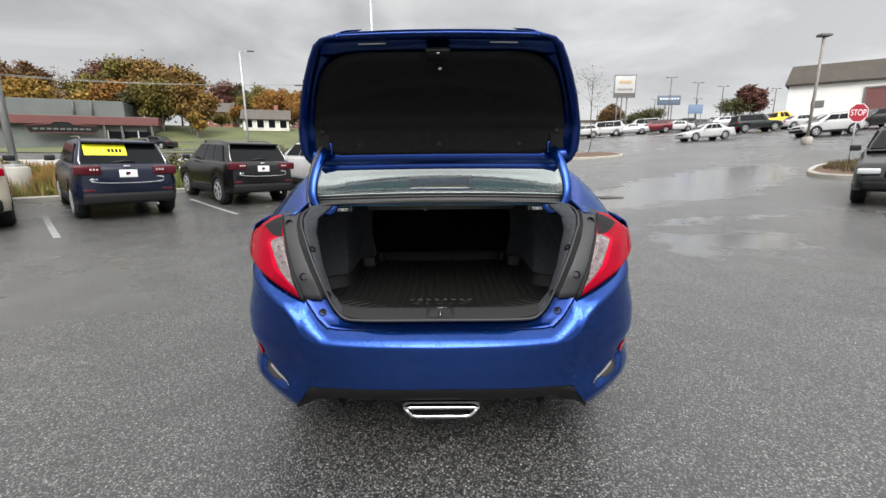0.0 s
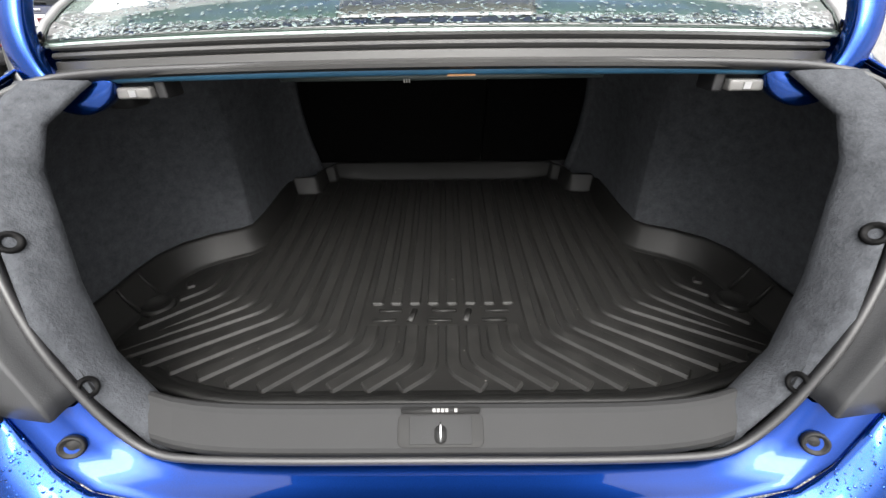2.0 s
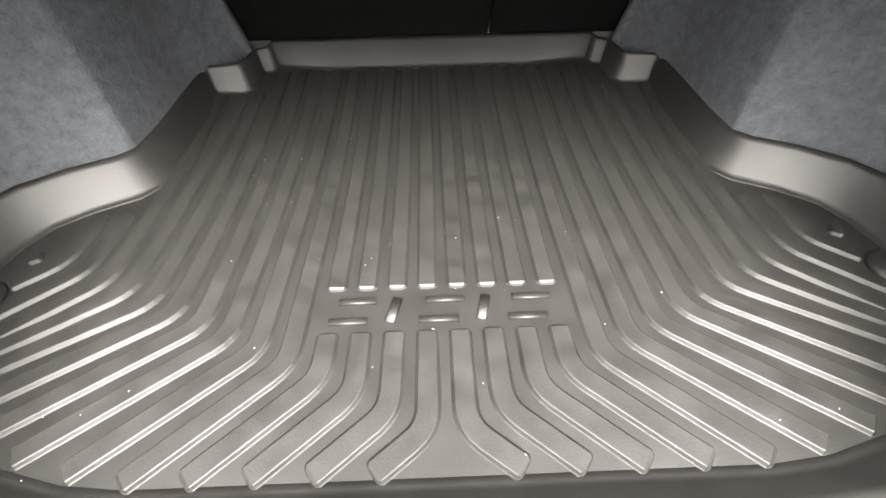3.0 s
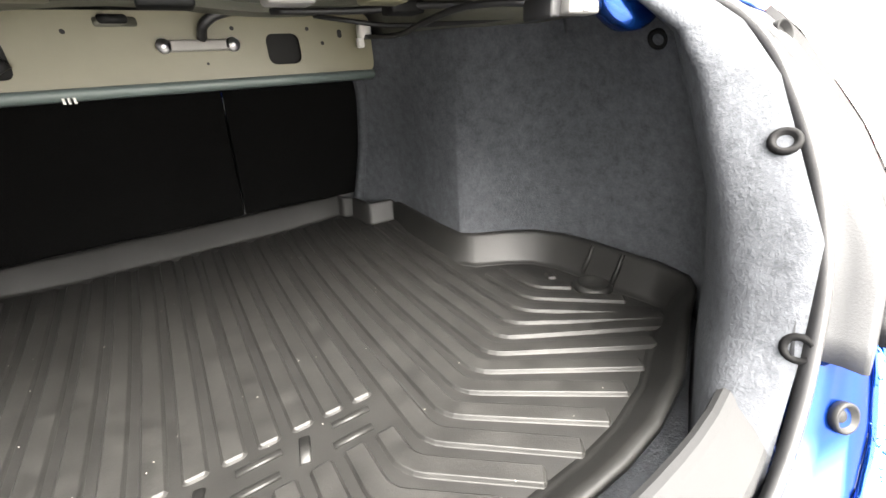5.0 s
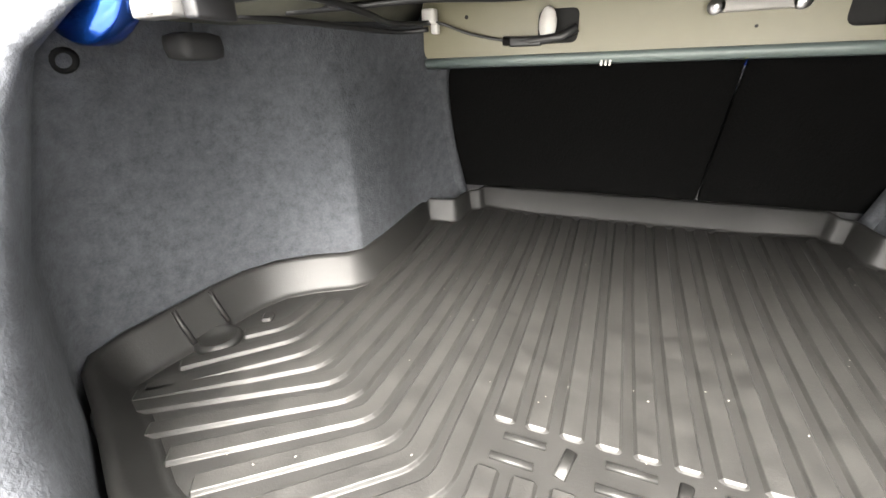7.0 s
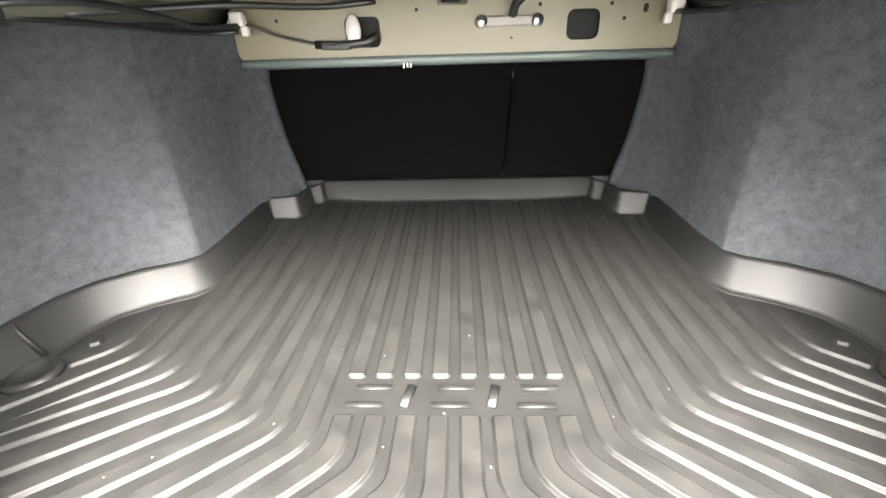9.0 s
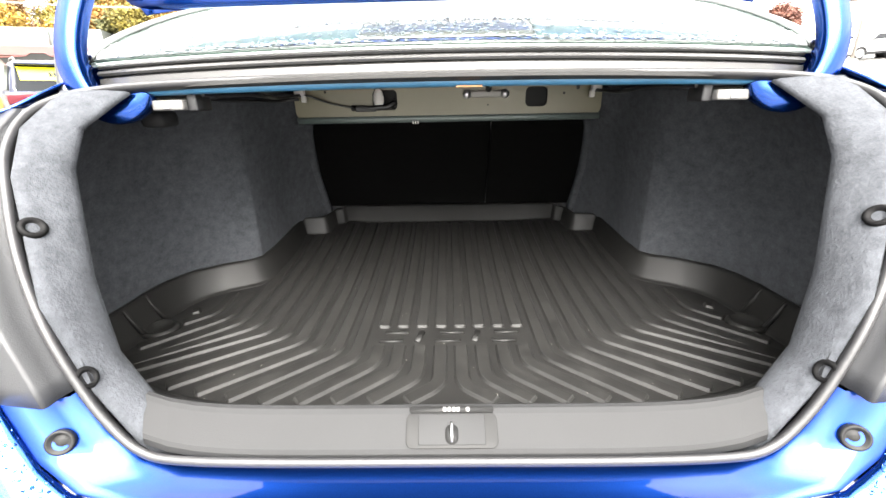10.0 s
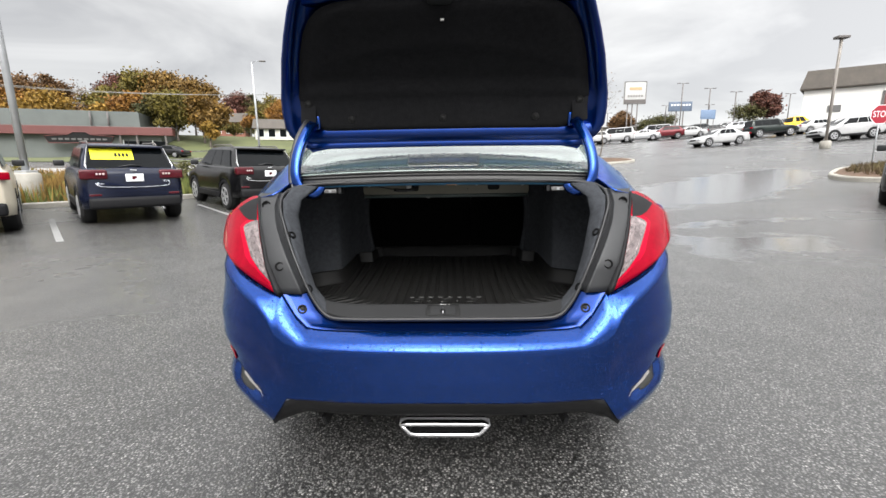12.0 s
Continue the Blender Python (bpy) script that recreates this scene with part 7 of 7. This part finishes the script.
ux, uy = -16.5, 50.0
pole = thing("utility_pole", "brown wooden utility pole with a crossarm", "utility pole", (ux, uy, height(ux, uy)))
part("pole", tube([(0, 0, -0.3), (0, 0, 8.5)], 0.14, 8, up=(0, 1, 0)), M_BARK, pole)
part("crossarm", box(0, 0, 7.9, 2.2, 0.12, 0.12, 0.02), M_BARK, pole)
h = height(ux, uy)
for k in (-1, 0, 1):
    utility_line(ux + k, uy, h + 8.0, -70 + k, 44, h + 11.0, 1.2)
    utility_line(ux + k, uy, h + 8.0, 30 + k, 120, h + 14.0, 1.0)


# ---- buildings ----
def wall_box(name, x, y, w, d, h, mat_, parent, z=0.0):
    return part(name, box(x, y, z + h / 2, w, d, h, 0.03), mat_, parent, smooth=False)


M_GREYWALL = mat("grey_green_stucco", (0.1152, 0.1260, 0.1188), 0.85, var=0.14, scale=0.5, bump=0.2, bscale=30)
M_FASCIA = mat("maroon_fascia", (0.1152, 0.0360, 0.0324), 0.6, var=0.15, scale=0.6)
M_ROOFDK = mat("brown_shingle", (0.075, 0.065, 0.055), 0.85, var=0.25, scale=1.2, bump=0.3, bscale=18)
M_WHITEWALL = mat("white_stucco", (0.66, 0.65, 0.62), 0.8, var=0.07, scale=0.4)
M_BRICK = mat("red_brick", (0.24, 0.10, 0.07), 0.85, var=0.3, scale=3, bump=0.2)
M_SIDING = mat("white_siding", (0.60, 0.58, 0.52), 0.7, var=0.1, scale=1)

tb = thing("tavern", "long low grey tavern with a maroon fascia and flat roof", "building", (-56.8, 50.9, height(-54, 52) - 0.6), 22)
wall_box("wall", 0, 6, 34, 12, 4.4, M_GREYWALL, tb)
wall_box("parapet", -1.0, 7.2, 30, 9, 2.5, M_GREYWALL, tb, 4.6)
part("fascia", box(0.6, 0.0, 4.15, 36, 1.6, 1.05, 0.04), M_FASCIA, tb, "maroon fascia over the front", smooth=False)
part("roof_edge", box(0.6, 0.3, 4.72, 36.2, 1.4, 0.10, 0.02), M_POLEDK, tb, smooth=False)
part("roof_unit", box(-4.5, 3.4, 5.6, 3.6, 1.6, 1.1, 0.05), M_CONCRETE, tb, "pale rooftop unit", smooth=False)
for x in (8.4, 10.4):
    part("vent_pipe", tube([(x, 2.4, 4.6), (x, 2.4, 7.0)], 0.12, 8, up=(0, 1, 0)), M_POLEDK, tb)
for x in (-11, -6.5):
    win = part("window", box(x, -0.02, 1.9, 2.4, 0.12, 1.5, 0.03), M_TINT, tb, smooth=False)
    part("window_frame", join(box(x, -0.08, 2.68, 2.6, 0.1, 0.1), box(x, -0.08, 1.12, 2.6, 0.1, 0.1), box(x - 1.25, -0.08, 1.9, 0.1, 0.1, 1.5), box(x + 1.25, -0.08, 1.9, 0.1, 0.1, 1.5)), M_POLEDK, win, smooth=False)
for x in (13.4, 15.1, 16.8):
    win = part("window", box(x, -0.02, 1.8, 1.6, 0.12, 2.2, 0.03), M_TINT, tb, smooth=False)
    part("window_frame", join(box(x - 0.86, -0.1, 1.8, 0.12, 0.12, 2.4), box(x + 0.86, -0.1, 1.8, 0.12, 0.12, 2.4)), M_PLATE, win, smooth=False)
for x in (12.4, 14.3, 17.7):
    part("porch_post", box(x, -0.6, 1.8, 0.22, 0.22, 3.7, 0.02), M_POLEDK, tb, smooth=False)
sg = part("tavern_sign", moved(plate([(-3.3, -0.5), (3.3, -0.5), (3.7, 0.35), (1.2, 0.55), (0.7, 0.9), (-0.7, 0.9), (-1.2, 0.55), (-3.7, 0.35)], 0.2, "y"), pose(8.2, -1.25, 3.0)), M_BLACK, tb, "dark shaped sign with pale bars", smooth=False)
for k in range(9):
    part("sign_bar", box(8.2 - 2.7 + 0.67 * k, -1.28, 2.98, 0.46, 0.06, 0.22), M_PALEPL, sg, smooth=False)
part("sign_edge", tube([(x + 8.2, -1.27, z + 3.0) for x, z in ((-3.3, -0.5), (3.3, -0.5), (3.7, 0.35), (1.2, 0.55), (0.7, 0.9), (-0.7, 0.9), (-1.2, 0.55), (-3.7, 0.35))], 0.06, 5, closed=True, up=(0, 1, 0)), M_FASCIA, sg)

wh = thing("showroom", "white rendered showroom with a deep brown mansard band", "building", (49.3, 60.2, 5.6), -29)
FOOT = [(0.0, 0.0), (44.0, 0.0), (44.0, 14.0), (4.0, 14.0)]
part("wall", plate(FOOT, 7.4, "z"), M_WHITEWALL, wh, smooth=False)
rows = []
for o, z in ((0.0, 5.80), (0.55, 5.85), (0.62, 6.0), (-0.10, 8.45), (-0.5, 8.5)):
    rows.append([(x + (o if x > 20 else -o), y + (o if y > 7 else -o), z) for x, y in FOOT])
part("mansard", grid(rows, closed=True), M_ROOFDK, wh, "brown shingled mansard band", smooth=False, thick=0.1)
part("flat_roof", plate([(0.5, 0.5), (43.5, 0.5), (43.5, 13.5), (4.4, 13.5)], 0.2, "z", 8.1), M_CONCRETE, wh, smooth=False)
part("entrance", box(11.4, -0.06, 2.4, 6.4, 0.14, 4.9, 0.03), M_FASCIA, wh, "dark brown entrance bay", smooth=False)
part("entrance_frame", join(box(8.1, -0.14, 2.4, 0.2, 0.14, 5.0), box(14.7, -0.14, 2.4, 0.2, 0.14, 5.0), box(11.4, -0.14, 4.95, 6.8, 0.14, 0.2)), M_POLEDK, wh, smooth=False)
part("wall_panel", box(3.4, -0.05, 3.2, 1.4, 0.1, 0.9, 0.02), M_PALEPL, wh, smooth=False)
lb = thing("low_building", "long low pale building behind the stock cars", "building", (58, 122, height(58, 122) - 0.4), 0)
wall_box("wall", 0, 0, 40, 12, 2.6, M_SIDING, lb)
part("roof", box(0, 0, 2.75, 41, 13, 0.4, 0.05), M_ROOFDK, lb, smooth=False)


def house(label, x, y, turn, w, d, h, wall_mat, roof_mat, rise):
    root = thing("house", label, "house", (x, y, height(x, y) - 0.3), turn)
    wall_box("wall", 0, 0, w, d, h, wall_mat, root)
    part("gable", plate([(-d / 2, h), (d / 2, h), (0, h + rise)], w - 0.1, "x", -w / 2 + 0.05), wall_mat, root, smooth=False)
    for s in (-1, 1):
        part("roof", ([(-w / 2 - 0.4, s * (d / 2 + 0.4), h - 0.3), (w / 2 + 0.4, s * (d / 2 + 0.4), h - 0.3), (w / 2 + 0.4, 0, h + rise + 0.1), (-w / 2 - 0.4, 0, h + rise + 0.1)], [(0, 1, 2, 3) if s < 0 else (3, 2, 1, 0)]), roof_mat, root, smooth=False, thick=-0.15)
    part("chimney", box(w * 0.22, 0.3, h + rise + 0.3, 0.7, 0.7, 1.6, 0.03), M_BRICK, root, smooth=False)
    for k in range(4):
        wx = -w / 2 + w * (k + 0.5) / 4
        win = part("window", box(wx, -d / 2 - 0.02, h * 0.55, 1.1, 0.1, 1.3, 0.02), M_TINT, root, smooth=False)
        part("window_frame", join(box(wx - 0.6, -d / 2 - 0.05, h * 0.55, 0.1, 0.08, 1.5), box(wx + 0.6, -d / 2 - 0.05, h * 0.55, 0.1, 0.08, 1.5), box(wx, -d / 2 - 0.05, h * 0.55 - 0.7, 1.3, 0.08, 0.1), box(wx, -d / 2 - 0.05, h * 0.55 + 0.7, 1.3, 0.08, 0.1)), M_PLATE, win, smooth=False)
    for k in (-1, 1):
        win = part("window", box(w / 2 + 0.02, k * d * 0.2, h * 0.6, 0.1, 1.0, 1.3, 0.02), M_TINT, root, smooth=False)


house("white sided house with a grey gable roof", -32.0, 76, 18, 7.5, 5, 2.1, M_SIDING, M_ROOFDK, 1.5)
house("red brick house with a low grey roof", -56.7, 104.2, 15, 9.5, 7, 4.8, M_BRICK, M_ROOFDK, 2.2)
house("red brick house among the trees", -44, 112, 20, 10, 8, 4.8, M_BRICK, M_ROOFDK, 2.2)


# ---- trees ----
def tree(label, x, y, tall, spread, leaves, count, seed, leaf_size=0.35, bare=0.25, name="tree", trunk=0.22, lift=0.0):
    r = random.Random(seed)
    root = thing(name, label, "tree", (x, y, height(x, y) + lift))
    limbs = []
    tips = []
    fork = tall * bare
    trunk_path = [Vector((0, 0, -0.3)), Vector((r.uniform(-0.1, 0.1), r.uniform(-0.1, 0.1), fork)), Vector((r.uniform(-0.4, 0.4), r.uniform(-0.4, 0.4), tall * 0.80))]

    def limb(a, b, r0, r1):
        mid = a.lerp(b, 0.5) + Vector((r.uniform(-1, 1), r.uniform(-1, 1), r.uniform(0, 1))) * (b - a).length * 0.07
        pts = [a, mid, b]
        rows = []
        for i, p in enumerate(pts):
            rr = r0 + (r1 - r0) * i / 2
            rows.append([(p.x + rr * math.cos(k * 1.2566), p.y + rr * math.sin(k * 1.2566), p.z) for k in range(5)])
        limbs.append(grid(rows, closed=True))

    limb(trunk_path[0], trunk_path[1], trunk, trunk * 0.75)
    limb(trunk_path[1], trunk_path[2], trunk * 0.75, trunk * 0.2)
    n1 = 11
    for k in range(n1):
        f = r.uniform(0.25, 1.0)
        a = trunk_path[1].lerp(trunk_path[2], f * 0.9)
        ang = 2.4 * k + r.uniform(-0.4, 0.4)
        ln = spread * r.uniform(0.55, 1.0) * (1.15 - 0.55 * f)
        b = a + Vector((math.cos(ang) * ln, math.sin(ang) * ln, ln * r.uniform(0.25, 0.9) + tall * 0.05))
        b.z = min(b.z, tall * 0.97)
        limb(a, b, trunk * 0.35, trunk * 0.08)
        tips.append(b)
        for j in range(3):
            c = a.lerp(b, r.uniform(0.45, 0.9))
            e = c + Vector((r.uniform(-1, 1), r.uniform(-1, 1), r.uniform(-0.1, 0.9))) * spread * 0.34
            e.z = min(e.z, tall)
            limb(c, e, trunk * 0.12, trunk * 0.03)
            tips.append(e)
    tips += [Vector((0, 0, tall * q)) for q in (0.52, 0.62, 0.72, 0.82, 0.91)]
    part("trunk", join(*limbs), M_BARK, root)
    if leaves:
        vs, fs = [], []
        for n in range(count):
            t = r.choice(tips)
            q = Vector((r.gauss(0, 1), r.gauss(0, 1), r.gauss(0, 0.75))) * spread * 0.17
            p = t + q
            if p.z < fork * 0.6:
                p.z = fork * 0.6 + r.random()
            s = leaf_size * r.uniform(0.5, 1.3)
            u = Vector((r.gauss(0, 1), r.gauss(0, 1), r.gauss(0, 1))).normalized()
            w = u.cross(Vector((r.gauss(0, 1), r.gauss(0, 1), r.gauss(0, 1)))).normalized()
            k = len(vs)
            vs += [tuple(p + u * s), tuple(p + w * s * 0.6), tuple(p - u * s * 0.8), tuple(p - w * s * 0.6)]
            fs.append((k, k + 1, k + 2, k + 3))
        part("crown", (vs, fs), leaves, root, smooth=False)
    return root


TREES = [(-61.6, 61.3, 9.8, 4.2, M_LEAF_GOLD, "gold"), (-72.5, 74.4, 15.0, 3.0, M_LEAF_RUST, "rust-brown"), (-71.9, 68, 12.9, 4.6, M_LEAF_RUST, "rust-brown"), (-77.5, 75, 13.5, 4.2, M_LEAF_BROWN, "brown-orange"), (-66.5, 60, 9.5, 4.0, M_LEAF_ORANGE, "orange"), (-52.7, 61.3, 6.9, 1.6, M_LEAF_GOLD, "gold"),
         (-65.5, 81.8, 13.2, 4.2, M_LEAF_RED, "dark red"), (-61.8, 74.5, 10.3, 3.6, M_LEAF_OLIVE, "olive-gold"), (-66, 72, 7.5, 3.6, M_LEAF_RUST, "rust-brown"), (-53.9, 73, 10.0, 4.2, M_LEAF_OLIVE, "olive-gold"), (-49.7, 73.5, 10.6, 4.6, M_LEAF_BROWN, "brown-orange"), (-45.9, 73.6, 9.6, 4.0, M_LEAF_BROWN, "brown-orange"), (-42.8, 63.6, 7.2, 3.0, M_LEAF_OLIVE, "olive-gold"), (-38.8, 63.8, 6.9, 2.8, M_LEAF_BROWN, "brown-orange"), (-50.6, 65.5, 7.0, 3.2, M_LEAF_ORANGE, "orange"), (-46.5, 66, 6.2, 3.0, M_LEAF_GREEN, "dull green"),
         (-61.9, 121.8, 14.7, 5.3, M_LEAF_RED, "dark red"), (-57.9, 121.5, 14.4, 2.8, M_LEAF_GREEN, "dark green"), (-46.4, 107, 11.4, 4.0, M_LEAF_OLIVE, "olive-gold"), (-40.1, 98.7, 8.8, 3.6, M_LEAF_ORANGE, "orange"), (-36.1, 60.8, 3.9, 1.3, M_LEAF_GOLD, "gold"), (-38.9, 79.6, 3.9, 1.7, M_LEAF_ORANGE, "orange"),
         (-34, 95, 6.8, 4.5, M_LEAF_ORANGE, "orange"), (-29, 88, 5.3, 4, M_LEAF_ORANGE, "orange"), (-16, 110, 6.8, 5, M_LEAF_GOLD, "gold"),
         (-50.5, 88, 2.8, 2.0, M_LEAF_GREEN, "dull green"), (-46.5, 88, 2.5, 2.2, M_LEAF_OLIVE, "olive-gold"), (-42.5, 87, 2.6, 2.0, M_LEAF_GREEN, "dull green"), (-54, 89, 3.4, 2.0, M_LEAF_RUST, "rust-brown"),
         (62.5, 90, 4.6, 3.4, M_LEAF_GREEN, "green"), (65.5, 90, 6.8, 2.8, M_LEAF_RED, "dark red"), (44, 110, 6.5, 2.6, M_LEAF_RUST, "rust-brown"), (53, 108, 4.4, 3.4, M_LEAF_GREEN, "dark green"), (50, 109, 3.6, 3, M_LEAF_GREEN, "dark green")]
for k, (x, y, tall, spread, m, word) in enumerate(TREES):
    tree(f"broad tree with {word} autumn leaves", x, y, tall, spread * (1.1 if tall > 6 else 1.0), m, 16000 if tall > 6 else 3600, 40 + k, 0.27 if tall > 6 else 0.18, 0.10)
for k, (x, y, tall, spread) in enumerate(((-73.3, 80.4, 14.8, 4), (-65.7, 73.9, 11.8, 3), (-75.9, 80.8, 14.6, 3.4), (-70, 79, 13.2, 3.6))):
    tree("leafless grey tree on the hill", x, y, tall, spread, M_LEAF_RUST, 260, 90 + k, 0.2)
tree("young leafless tree in the island", 10.2, 28.2, 6.3, 1.7, M_LEAF_RUST, 160, 70, 0.06, 0.35, "young_tree", 0.05, 0.2)
tree("young leafless tree beside the showroom", 27.5, 22.0, 5.5, 1.8, M_LEAF_RUST, 60, 72, 0.06, 0.35, "young_tree", 0.06)


def shrub(x, y, w, h, leaves, label, seed):
    r = random.Random(seed)
    root = thing("shrub", label, "shrub", (x, y, height(x, y) + 0.1))
    vs, fs = [], []
    for n in range(900):
        a, b = r.uniform(0, 6.283), r.random() ** 0.5
        p = Vector((math.cos(a) * b * w * r.uniform(0.7, 1.1), math.sin(a) * b * w * 0.8, h * r.random() ** 0.8 * (1.15 - b * b * 0.6)))
        u = Vector((r.gauss(0, 1), r.gauss(0, 1), r.gauss(0, 1))).normalized()
        q = u.cross(Vector((r.gauss(0, 1), r.gauss(0, 1), 0.3))).normalized()
        s = r.uniform(0.04, 0.11)
        k = len(vs)
        vs += [tuple(p + u * s), tuple(p + q * s * 0.5), tuple(p - u * s), tuple(p - q * s * 0.5)]
        fs.append((k, k + 1, k + 2, k + 3))
    part("foliage", (vs, fs), leaves, root, smooth=False)
    part("stems", join(*[tube([(0.05 * math.cos(k), 0.05 * math.sin(k), -0.1), (w * 0.5 * math.cos(k * 1.9), w * 0.5 * math.sin(k * 1.9), h * 0.7)], 0.012, 4, up=(0, 1, 0)) for k in range(7)]), M_BARK, root)


for k in range(12):
    t, d = -2 + k * 1.7, 3.0 + 2.2 * math.sin(k * 2.1)
    x, y = KO + KD * t + Vector((-KD.y, KD.x)) * d
    shrub(x, y, r.uniform(0.7, 1.3), r.uniform(0.6, 1.2), M_LEAF_GREEN if k > 1 else M_LEAF_OLIVE, "low green wild bush on the verge" if k > 1 else "low yellowing wild bush on the verge", 200 + k)
